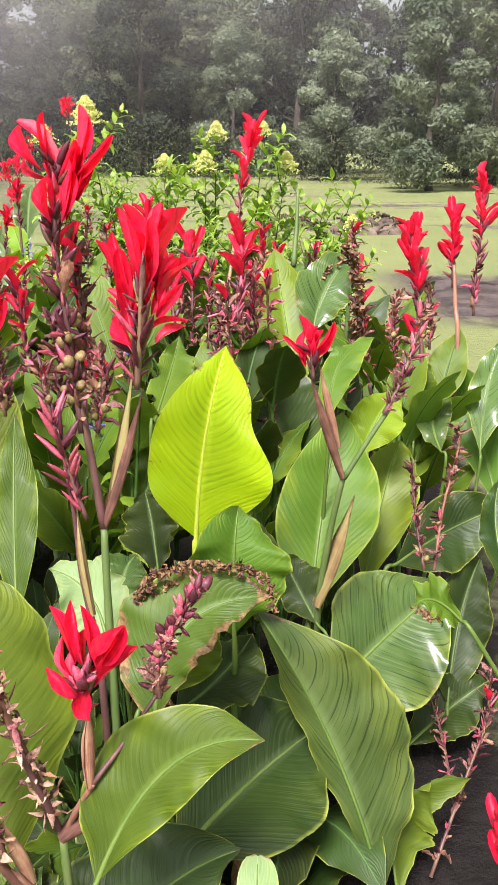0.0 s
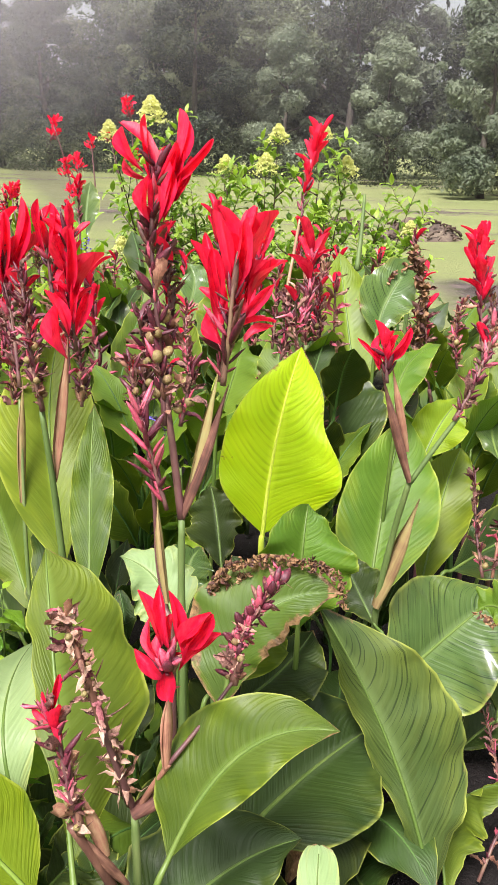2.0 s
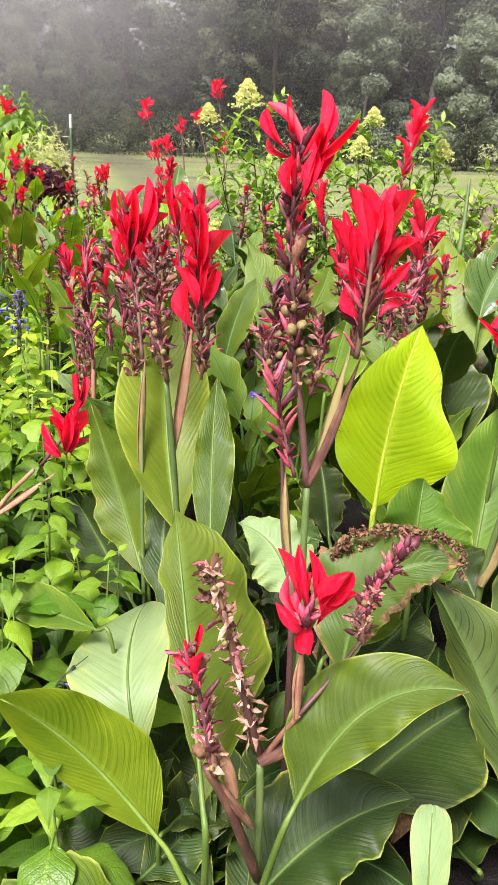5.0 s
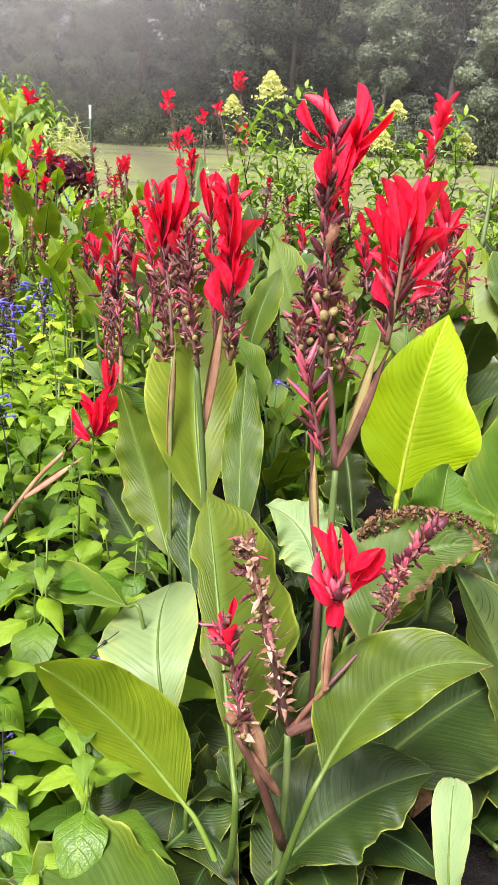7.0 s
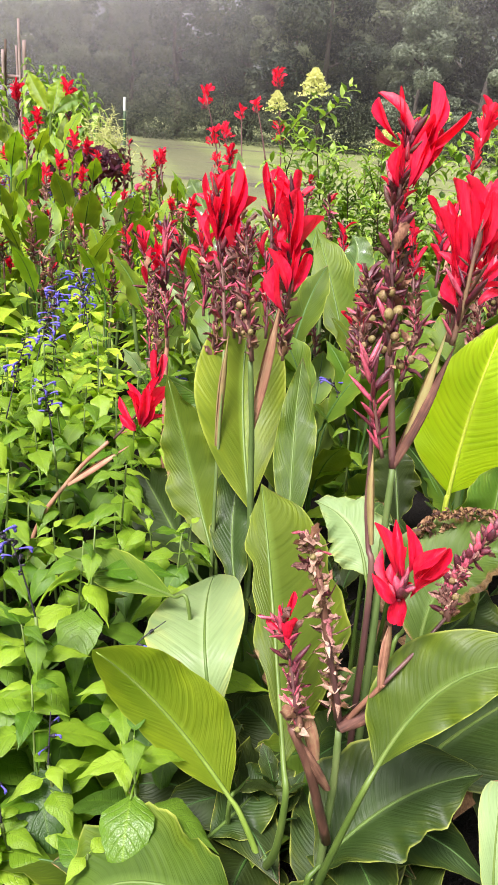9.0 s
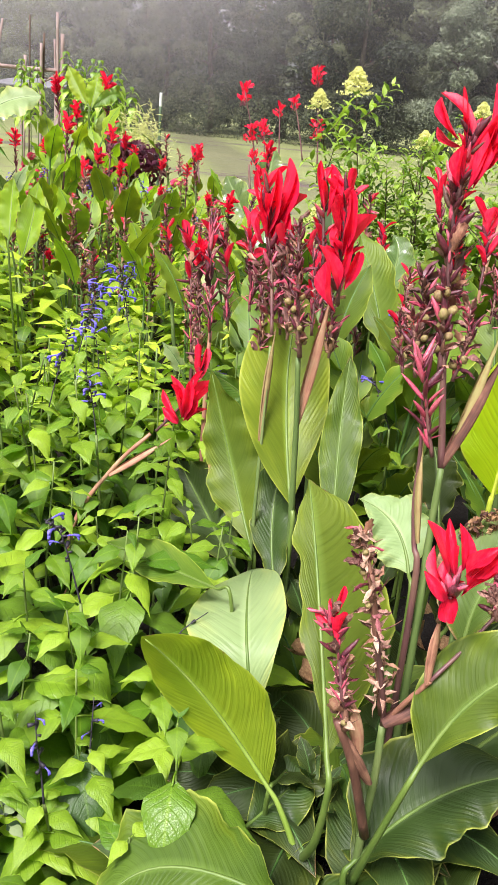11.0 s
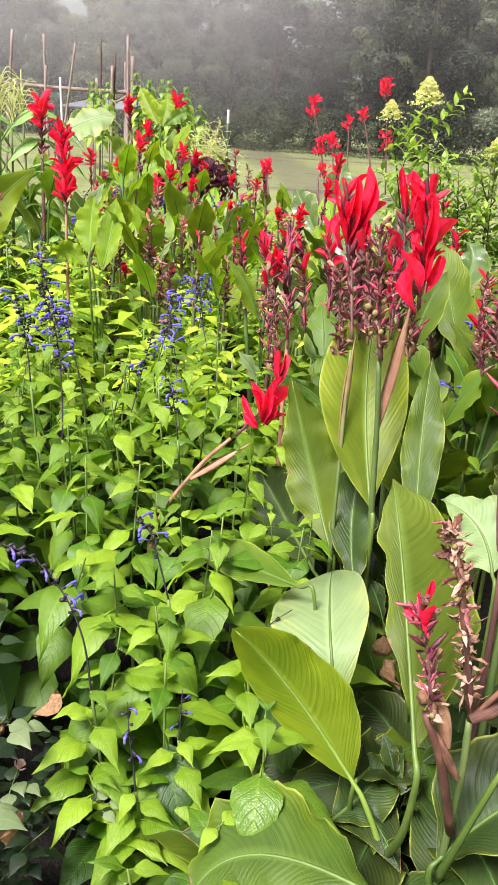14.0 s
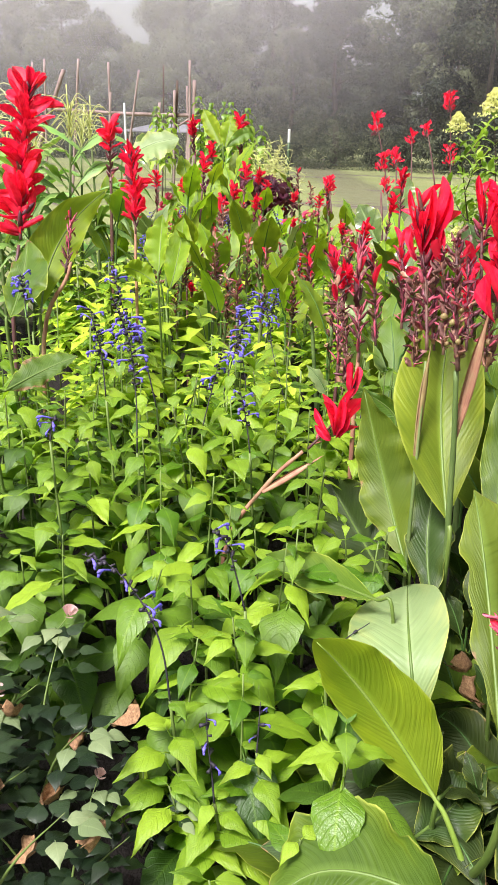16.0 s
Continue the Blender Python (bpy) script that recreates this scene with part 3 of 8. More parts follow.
def spindle_mesh(name, mat, width, flat=1.0, bend=0.0, peak=0.35, sides=6, rows=7):
    path = [Vector((0, bend * s * s, s)) for s in (k / rows for k in range(rows + 1))]
    v, f = tube_data(path, lambda s: max(0.006, width * strap(max(0.01, min(0.99, s)), peak, 0.7)), sides)
    return mesh_of(name, [(p[0], (p[1] - bend * p[2] ** 2) * flat + bend * p[2] ** 2, p[2]) for p in v], f, mat)


PETALS = [petal_mesh("petal", PETAL, w, c, k) for w, c, k in ((0.15, 0.30, 0.9), (0.12, 0.10, 1.6), (0.17, 0.45, 0.7), (0.10, -0.15, 1.2), (0.19, 0.16, 1.3), (0.13, -0.05, 1.8))]
BUDS = [spindle_mesh("bud", m, w, 0.8, b) for m, w, b in ((BUD, 0.13, 0.08), (BUD, 0.17, 0.12), (BUD_PINK, 0.14, 0.05), (BUD, 0.15, -0.1), (HUSK_DARK, 0.10, 0.1))]
PLUMP = [spindle_mesh("bud", m, w, 0.9, b, 0.45) for m, w, b in ((BUD_PINK, 0.24, 0.1), (BUD, 0.20, 0.05), (BUD, 0.26, 0.1), (BUD_PINK, 0.18, -0.1), (HUSK_DARK, 0.18, 0.3))]
DARK_PLUMP = [spindle_mesh("bud", m, w, 0.9, b, 0.42) for m, w, b in ((BUD, 0.15, 0.05), (BUD, 0.17, 0.12), (HUSK_DARK, 0.12, 0.2), (BUD, 0.12, -0.1), (BUD_PINK, 0.13, 0.1))]
SLIM_DARK = [spindle_mesh("bud", m, w, 0.8, b, 0.4) for m, w, b in ((BUD, 0.085, 0.05), (BUD, 0.10, 0.08), (HUSK_DARK, 0.075, 0.1), (BUD_PINK, 0.08, 0.05))]
PINKS = [spindle_mesh("bud", m, w, 0.8, b) for m, w, b in ((BUD_PINK, 0.085, 0.05), (BUD_PINK, 0.10, 0.12), (BUD, 0.07, 0.1), (BUD, 0.12, 0.1))]


def scrap_mesh(mat, width, seed):
    """A withered, crumpled scrap of petal or bract with a ragged end."""
    rng = random.Random(seed)
    verts, faces = [], []
    curl = rng.uniform(-1.1, 1.1)
    for i in range(6):
        s = i / 5
        w = width * (0.35 + math.sin(math.pi * min(1, 0.15 + s * 0.8))) * (1.0 if i < 5 else 0.15)
        for k in range(-2, 3):
            u = k / 2
            verts.append((w * u * 0.6 + rng.gauss(0, 0.035), curl * s * s * 0.5 - 1.1 * w * u * u + rng.gauss(0, 0.05), s - 0.3 * abs(curl) * s * s + rng.gauss(0, 0.05)))
    for i in range(5):
        for k in range(4):
            a = i * 5 + k
            faces.append((a, a + 1, a + 6, a + 5))
    return mesh_of("bract", verts, faces, mat)


BRACTS = [scrap_mesh(m, w, k) for k, (m, w) in enumerate(((DRY, 0.14), (HUSK_DARK, 0.12), (BUD_PINK, 0.13), (HUSK, 0.16), (DRY, 0.11), (BUD, 0.13), (HUSK, 0.12), (DRY, 0.16)))]
BRACTS += [spindle_mesh("bract", m, w, 0.8, b, 0.2, 4, 5) for m, w, b in ((HUSK_DARK, 0.04, 0.35), (BUD, 0.05, 0.2))]


def pod_mesh():
    v, f = tube_data([Vector((0, 0, z)) for z in (0, 0.1, 0.3, 0.5, 0.72, 0.9, 1.0)], lambda s: 0.08 + 0.40 * math.sin(math.pi * min(1, s * 1.02)) ** 0.8, 9)
    v = [p * (1 + 0.07 * math.sin(i * 2.4)) for i, p in enumerate(v)]
    return mesh_of("seed_pod", v, f, POD)


POD_MESH = pod_mesh()


def aim(at, direction, size, spin=0.0):
    """A pose with z along direction, the local y axis turned to spin, scaled."""
    q = Vector(direction).to_track_quat("Z", "Y")
    return Matrix.Translation(at) @ q.to_matrix().to_4x4() @ Matrix.Rotation(spin, 4, "Z") @ Matrix.Diagonal((size, size, size, 1))


def around(path, s):
    """Place and direction at the fraction s of a path."""
    x = max(0.0, min(0.9999, s)) * (len(path) - 1)
    i = int(x)
    return path[i].lerp(path[i + 1], x - i), (path[i + 1] - path[i]).normalized()


def spike(parent, pts, petals=14, size=0.09, spread=0.55, first=0.55, buds=22, bud=0.045, bud_set=None, pods=0, dry=0, seed=0, stem=STALK_RED, r=0.004, label="", drop=0.0, joined=False, ragged=0.2, bud_top=0.97):
    """A flower spike: a stem through pts with petals towards the top, buds and pods below, dry bracts where it has finished."""
    rng = random.Random(seed)
    path = smooth_path(local(parent, pts), 5)
    v, f = tube_data(path, lambda s: r * (1.15 - 0.6 * s), 6)
    ob = piece("flower_spike", mesh_of("flower_spike", v, f, stem), parent, label=label)
    turn = rng.uniform(0, 6)
    up = Vector((0, 0, 1))
    items = []

    def put(name, meshes, lo, hi, n, long, lean, vary=0.3, mess=0.16):
        nonlocal turn
        for k in range(n):
            s = lo + (hi - lo) * (k + rng.random()) / max(1, n)
            p, t = around(path, s)
            turn += 2.4 + rng.uniform(-0.5, 0.5)
            x = t.orthogonal().normalized()
            side = x * math.cos(turn) + t.cross(x) * math.sin(turn)
            d = (t * 0.6 + up * (0.5 - drop) + side * lean * rng.uniform(0.25, 1.6) + Vector((rng.gauss(0, mess), rng.gauss(0, mess), rng.gauss(0, mess)))).normalized()
            q = Matrix((d.cross(side).normalized(), d.cross(d.cross(side)).normalized() * -1, d)).transposed()
            m = Matrix.Translation(p + side * r) @ q.to_4x4() @ Matrix.Rotation(rng.uniform(-1.2, 1.2), 4, "Z")
            z = long * rng.uniform(1 - vary, 1 + vary)
            wide = z * rng.uniform(0.75, 1.15)
            if joined:
                items.append((rng.choice(meshes), m @ Matrix.Diagonal((wide, z, z, 1))))
            else:
                piece(name, rng.choice(meshes), ob, m @ Matrix.Diagonal((wide, z, z, 1)))

    put("petal", PETALS, first, 1.0, petals, size * 1.08, spread, 0.35 + 0.3 * (ragged > 0.3), ragged)
    put("bud", bud_set or BUDS, 0.06, bud_top, int(buds * 1.65), bud * 0.66, 0.40, 0.60, 0.36)
    put("seed_pod", [POD_MESH], 0.08, 0.45, pods, bud * 0.42, 0.9, 0.2)
    put("bract", BRACTS, 0.03, 1.0, int(dry * 1.8), bud * 0.80, 0.9, 0.55, 0.62)
    if joined:
        tagged(piece("inflorescence", merged("inflorescence", items), ob), kind="stuff")
    return ob


PAPER = fibre_material("papery_bract", (0.20, 0.09, 0.07), (0.50, 0.30, 0.22), (0.66, 0.48, 0.36), 16.0, 0.75, 0.15)
PAPER_PINK = fibre_material("papery_pink_bract", (0.16, 0.035, 0.05), (0.36, 0.12, 0.13), (0.52, 0.26, 0.24), 16.0, 0.7, 0.15)


def star_mesh(mat, points, seed):
    """A spent calyx: three to five folded, pointed scraps of paper spreading from one foot."""
    rng = random.Random(seed)
    verts, faces = [], []
    for k in range(points):
        a = 6.283 * k / points + rng.uniform(-0.4, 0.4)
        d = Vector((math.cos(a), math.sin(a), rng.uniform(-0.15, 0.9))).normalized() * rng.uniform(0.35, 1.2)
        x = d.cross(Vector((0, 0, 1))).normalized() * rng.uniform(0.12, 0.30)
        n = x.cross(d).normalized()
        b, bend = len(verts), rng.uniform(-0.5, 0.6)
        for s, w in ((0.0, 0.45), (0.30, 1.0), (0.62, 0.72), (1.0, 0.06)):
            c = d * s + n * rng.uniform(-0.12, 0.12) + n * bend * s * s
            verts += [c - x * w, c + n * 0.10 * w, c + x * w]
        faces += [(b + 3 * i + o, b + 3 * i + o + 1, b + 3 * i + o + 4, b + 3 * i + o + 3) for i in range(3) for o in (0, 1)]
    return mesh_of("bract", verts, faces, mat)


STARS = [star_mesh(m, p, 60 + k) for k, (m, p) in enumerate(((PAPER, 3), (PAPER, 2), (PAPER_PINK, 3), (PAPER, 4), (PAPER, 3), (HUSK_DARK, 3)))]


def papery_spike(parent, pts, seed, nodes=14, size=0.022, pods=8, pod=0.013, shreds=10, label=""):
    """A finished spike: a dark shrunken stem, round seed pods, and papery tan and pink bracts standing off it."""
    rng = random.Random(seed)
    path = smooth_path(local(parent, pts), 6)
    v, f = tube_data(path, lambda s: 0.006 * (1.2 - 0.6 * s) * (1 + 0.3 * math.sin(s * 60) ** 2), 7)
    ob = piece("flower_spike", mesh_of("flower_spike", v, f, HUSK_DARK), parent, label=label)
    turn = rng.uniform(0, 6)
    for name, meshes, count, long in (("bract", STARS, nodes, size), ("seed_pod", [POD_MESH], pods, pod), ("bract", BRACTS, shreds, size * 1.25)):
        for k in range(count):
            p, t = around(path, 0.04 + 0.95 * (k + rng.random() * 0.8) / count)
            turn += 2.4
            x = t.orthogonal().normalized()
            side = x * math.cos(turn) + t.cross(x) * math.sin(turn)
            z = long * rng.uniform(0.75, 1.3)
            d = side + t * rng.uniform(0.2, 0.9) + Vector((0, 0, rng.uniform(-0.3, 0.3)))
            piece(name, rng.choice(meshes), ob, aim(p + side * 0.006, d, z, rng.uniform(0, 6)))
    return ob


SHORT = [petal_mesh("petal", PETAL, w, c, k, 2, 5, 0.5, 0.6) for w, c, k in ((0.24, 0.30, 0.8), (0.20, 0.10, 1.2), (0.28, 0.45, 0.7), (0.18, -0.15, 1.0))]


def cluster_spike(parent, pts, clusters, seed, size=0.06, r=0.008, stem=STALK_RED, label=""):
    """A distant spike whose flowers stand in ruffled bunches, one above the other; clusters are (place along the stem, petals, width)."""
    rng = random.Random(seed)
    path = smooth_path(local(parent, pts), 5)
    v, f = tube_data(path, lambda s: r * (1.15 - 0.6 * s), 6)
    ob = piece("flower_spike", mesh_of("flower_spike", v, f, stem), parent, label=label)
    items = []
    for s, count, wide in clusters:
        c, t = around(path, s)
        for k in range(count):
            d = Vector((rng.gauss(0, 0.42), rng.gauss(0, 0.42), rng.uniform(0.35, 1.0)))
            p = c + Vector((d.x * wide * 0.5, d.y * wide * 0.5, rng.uniform(-1.3, 0.6) * wide))
            z = size * rng.uniform(0.7, 1.3)
            items.append((rng.choice(SHORT), aim(p, d, z, rng.uniform(0, 6))))
        for k in range(count // 2):
            p = c + Vector((rng.gauss(0, wide * 0.3), rng.gauss(0, wide * 0.3), rng.uniform(-1.6, -0.3) * wide))
            items.append((rng.choice(BUDS), aim(p, (rng.gauss(0, 0.5), rng.gauss(0, 0.5), 1), size * rng.uniform(0.5, 0.9), 0)))
    tagged(piece("inflorescence", merged("inflorescence", items), ob), kind="stuff")
    return ob


WIDE = [petal_mesh("petal", PETAL, w, c, k, 3, 10, t, p) for w, c, k, t, p in ((0.25, 0.22, 0.8, 0.95, 0.50), (0.27, -0.18, 1.0, 0.85, 0.58), (0.24, 0.40, 0.6, 1.05, 0.46), (0.20, 0.10, 1.5, 1.1, 0.52), (0.28, 0.30, 1.1, 0.9, 0.62))]


def petal(parent, base, tip, width, kind=0, turn=0.0):
    """One open petal from its foot to its tip."""
    a, b = local(parent, (base, tip))
    d = b - a
    side = d.cross(Vector((0, -1, 0.35))).normalized()
    q = Matrix((side, d.normalized().cross(side), d.normalized())).transposed().to_4x4()
    z = d.length
    m = Matrix.Translation(a) @ q @ Matrix.Rotation(turn * 1.6, 4, "Z") @ Matrix.Diagonal((width * (0.66 + 0.05 * (kind * 7 % 5)), z, z * (0.92 + 0.05 * (kind * 3 % 5)), 1))
    return piece("petal", WIDE[kind * 3 % 5], parent, m)


def sheath_mesh(mat, width, bend):
    """A boat-shaped sheath one unit long, its two sides folded over each other, running out to a point."""
    verts, faces = [], []
    rows, cols = 14, 12
    for i in range(rows + 1):
        s = i / rows
        w = width * (0.55 + 0.45 * math.sin(math.pi * min(1.0, s * 1.15))) * min(1.0, (1.02 - s) * 2.6) ** 0.7
        for k in range(cols + 1):
            a = -0.4 + 7.2 * k / cols
            r = w * (0.80 + 0.42 * k / cols) * (1 + 0.07 * math.sin(k * 2.1 + 5 * s))
            verts.append((r * math.cos(a), 0.55 * r * math.sin(a) + bend * s * s, s + 0.03 * math.sin(k * 1.7) * s))
    row = cols + 1
    for i in range(rows):
        for k in range(cols):
            b = i * row + k
            faces.append((b, b + 1, b + row + 1, b + row))
    return mesh_of("husk", verts, faces, mat)


def husk(parent, a, b, width, mat=HUSK, bend=0.06, label="papery husk"):
    """The long sheath from which a spike grows."""
    a, b = local(parent, (a, b))
    size = (b - a).length
    ob = piece("husk", sheath_mesh(mat, 0.60 * width / size, bend), parent, aim(a, b - a, size, 0.7), label)
    return ob


EDGE_SCRAPS = [scrap_mesh(m, 0.34, 20 + k) for k, m in enumerate((STRAW, STRAW, STRAW, HUSK_DARK))]


def withered_edge(parent, pts, count, size, seed=0):
    """Crumpled dry shreds that hang along the dead margin of a leaf, as one part."""
    rng = random.Random(seed)
    path = smooth_path(local(parent, pts), 5)
    items = []
    for k in range(count):
        p, t = around(path, (k + rng.random()) / count)
        d = Vector((rng.gauss(0, 0.7), rng.gauss(0, 0.5), rng.gauss(-0.3, 0.6))) + t * rng.uniform(-0.8, 0.8)
        z = size * rng.uniform(0.5, 1.2)
        items.append((rng.choice(EDGE_SCRAPS), aim(p + Vector((rng.gauss(0, 0.004), rng.gauss(0, 0.004), rng.gauss(0, 0.0055))), d, z, rng.uniform(0, 6))))
    return tagged(piece("withered_margin", merged("withered_margin", items), parent, label="crumpled brown leaf margin"), kind="stuff")


def canna(x, y, label, group="cannas in the flower bed"):
    return thing("canna_plant", (x, y, 0.0), label, "canna plant", group)


def stalk(parent, pts, r0=0.0095, r1=0.0065, mat=STALK, label="green fleshy stalk"):
    return tube("stalk", parent, pts, r0, r1, mat, label, 8, 5, 0.12)


# ---- the setting: meadow, drive, wood, mist ----
def ground():
    xs = [-160, -90, -50, -30, -20, *[-14 + k for k in range(29)], 20, 30, 50, 90, 160]
    ys = [-40, -20, -8, -4, *[-2 + 0.8 * k for k in range(34)], 30, 38, 50, 75, 120, 200]
    verts, faces = [], []
    for y in ys:
        for x in xs:
            z = 0.05 * noise.noise(Vector((x * 0.23, y * 0.23, 0))) if y > 6 else 0.02 * noise.noise(Vector((x * 2, y * 2, 3)))
            verts.append((x, y, z - 0.03))
    w = len(xs)
    for j in range(len(ys) - 1):
        for i in range(w - 1):
            a = j * w + i
            faces.append((a, a + 1, a + w + 1, a + w))
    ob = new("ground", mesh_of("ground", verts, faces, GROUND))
    return tagged(ob, "mown green meadow with worn muddy tracks round the bed", "meadow", kind="structure")


ground()


def leaf_cloud(rng, blobs, count, size, flat=0.6):
    """Many small folded leaves spread over the shells of a few uneven blobs."""
    verts, faces, uvs = [], [], []
    weights = [b[1] ** 2 for b in blobs]
    for _ in range(count):
        c, r, h = rng.choices(blobs, weights)[0]
        d = Vector((rng.gauss(0, 1), rng.gauss(0, 1), rng.gauss(0.25, 1))).normalized()
        bump = 1 + 0.28 * noise.noise(d * 2.3 + Vector(c))
        p = Vector(c) + Vector((d.x * r, d.y * r, d.z * h)) * bump * rng.uniform(0.72, 1.04)
        n = (d + Vector((rng.gauss(0, flat), rng.gauss(0, flat), rng.gauss(0.3, flat)))).normalized()
        x = n.orthogonal().normalized()
        a = rng.uniform(0, 6.283)
        x, y = x * math.cos(a) + n.cross(x) * math.sin(a), n.cross(x) * math.cos(a) - x * math.sin(a)
        s = size * rng.uniform(0.55, 1.35)
        k = len(verts)
        verts += [p - y * s, p + x * s * 0.42 - n * s * 0.1, p + y * s, p - x * s * 0.42 - n * s * 0.1]
        uvs += [(0.5, 0), (1, 0.5), (0.5, 1), (0, 0.5)]
        faces += [(k, k + 1, k + 2), (k, k + 2, k + 3)]
    return verts, faces, uvs


def tree(seed, height, spread, mat, leaves=22000, low=0.10, leaf=0.125):
    rng = random.Random(seed)
    ob = thing("tree", (0, 0, 0), "tall broadleaf tree fading into mist at the meadow's edge", "tree", "trees of the wood edge")
    lean = Vector((rng.uniform(-0.05, 0.05), rng.uniform(-0.05, 0.05), 1))
    path = [lean * (height * 0.85 * k / 8) + Vector((0.12 * math.sin(k), 0.1 * math.cos(k * 1.3), 0)) for k in range(9)]
    v, f = tube_data(path, lambda s: height * 0.021 * (1.1 - s), 8)
    blobs = []
    for k in range(11):
        s = low + (0.98 - low) * k / 10
        p, _ = around(path, min(0.99, s))
        a = k * 2.4 + rng.uniform(-0.4, 0.4)
        reach = spread * (0.30 + 0.55 * math.sin(math.pi * min(1, (0.25 + s * 0.8))))
        tip = p + Vector((math.cos(a) * reach, math.sin(a) * reach, height * 0.07))
        lv, lf = tube_data([p, p.lerp(tip, 0.5) + Vector((0, 0, 0.2)), tip], lambda q: height * 0.007 * (1.1 - q), 5, len(v))
        v, f = v + lv, f + lf
        r = spread * rng.uniform(0.30, 0.48)
        blobs.append((p.lerp(tip, 0.75), r, r * rng.uniform(0.55, 0.85)))
        blobs.append((tip, r * 0.6, r * 0.45))
        for _ in range(2):
            q = p.lerp(tip, rng.uniform(0.5, 1.15)) + Vector((rng.gauss(0, r * 0.75), rng.gauss(0, r * 0.75), rng.gauss(0, r * 0.6)))
            blobs.append((q, r * rng.uniform(0.22, 0.42), r * rng.uniform(0.16, 0.34)))
    blobs.append((path[-1] + Vector((0, 0, height * 0.05)), spread * 0.4, spread * 0.42))
    piece("trunk", mesh_of("trunk", v, f, BARK), ob, label="dark trunk with limbs")
    cv, cf, cu = leaf_cloud(rng, blobs, leaves, leaf)
    piece("crown", mesh_of("crown", cv, cf, mat, cu, False), ob)
    return ob


def wood():
    kinds = [tree(3, 11.5, 3.4, TREE_A), tree(5, 10.0, 3.0, TREE_B), tree(8, 12.5, 3.8, TREE_A), tree(12, 9.0, 3.3, TREE_A)]
    rng = random.Random(21)
    # the wood's edge runs from far on one side to near on the other
    spots = []
    for row, (back, high) in enumerate(((0.0, 0.9), (5.0, 1.1), (11.0, 1.3))):
        x = -62.0 + row * 1.3
        while x < 24:
            y = 50 + max(0.0, -x - 5) * 0.25 - max(0.0, x + 2) * 0.9 + back + rng.uniform(-1.5, 1.5)
            spots.append((x, max(y, 26 + back), high * rng.uniform(0.75, 1.12)))
            x += rng.uniform(4.0, 6.6)
    spots.append((6.9, 33.0, 0.72))
    spots += [(-9.1, 57.0, 1.15), (-5.6, 58.0, 1.2)]
    used = set()
    for x, y, k in spots:
        if -14.5 < x + 0.35 * (y - 53) < -11.0 and y > 44:
            k *= 0.62
        i = 1 if (x, y) == (6.9, 33.0) else rng.randrange(4)
        m = pose(x, y, -0.1, 0, 0, rng.uniform(0, 360)) @ Matrix.Diagonal((k, k, k, 1))
        if i not in used:
            used.add(i)
            kinds[i].matrix_basis = m
        else:
            ob = kinds[i]
            held = ob.matrix_basis.copy()
            ob.matrix_basis = Matrix()
            copy_thing(ob, m)
            ob.matrix_basis = held
    # brush at the foot of the wood
    blobs = []
    for k in range(150):
        x = -48 + 74 * k / 149 + rng.uniform(-0.6, 0.6)
        y = max(50 + max(0.0, -x - 5) * 0.25 - max(0.0, x + 2) * 0.9, 26) - 2.6 + rng.uniform(-0.8, 2.0)
        r = rng.uniform(0.8, 1.9)
        blobs.append((Vector((x, y, r * 0.5)), r * 1.1, r * rng.uniform(0.8, 1.5)))
    v, f, u = leaf_cloud(rng, blobs, 90000, 0.065)
    tagged(new("undergrowth", mesh_of("undergrowth", v, f, TREE_A, u, False)), "dark green brush along the foot of the wood", "undergrowth", kind="stuff")
    # deep woodland behind
    blobs = [(Vector((-70 + 2.6 * k, max(74 - max(0.0, -70 + 2.6 * k + 32) * 0.7, 42) + rng.uniform(6, 10), rng.uniform(2, 8))), rng.uniform(3, 5), rng.uniform(3, 5)) for k in range(48)]
    v, f, u = leaf_cloud(rng, blobs, 26000, 0.3)
    tagged(new("distant_woods", mesh_of("distant_woods", v, f, TREE_A, u, False)), "grey-green woodland dissolving in morning fog", "woods", kind="stuff")


wood()


def mist_sheet(y, height, bend):
    """One drifting layer of fog: a wide curved sheet over the meadow."""
    verts, faces = [], []
    nx, nz = 28, 6
    for j in range(nz + 1):
        for i in range(nx + 1):
            x = -90 + 180 * i / nx
            verts.append((x, y - bend * (x / 60) ** 2 * 20 + 0.6 * math.sin(x * 0.3), -0.3 + height * j / nz))
    for j in range(nz):
        for i in range(nx):
            a = j * (nx + 1) + i
            faces.append((a, a + 1, a + nx + 2, a + nx + 1))
    ob = new("mist", mesh_of("mist", verts, faces, MIST))
    return tagged(ob, "thin pale morning mist hanging before the wood", "mist", kind="structure")


for distance in (22.0, 29.0, 36.0, 43.0, 50.0):
    mist_sheet(distance, 30.0, 0.1)


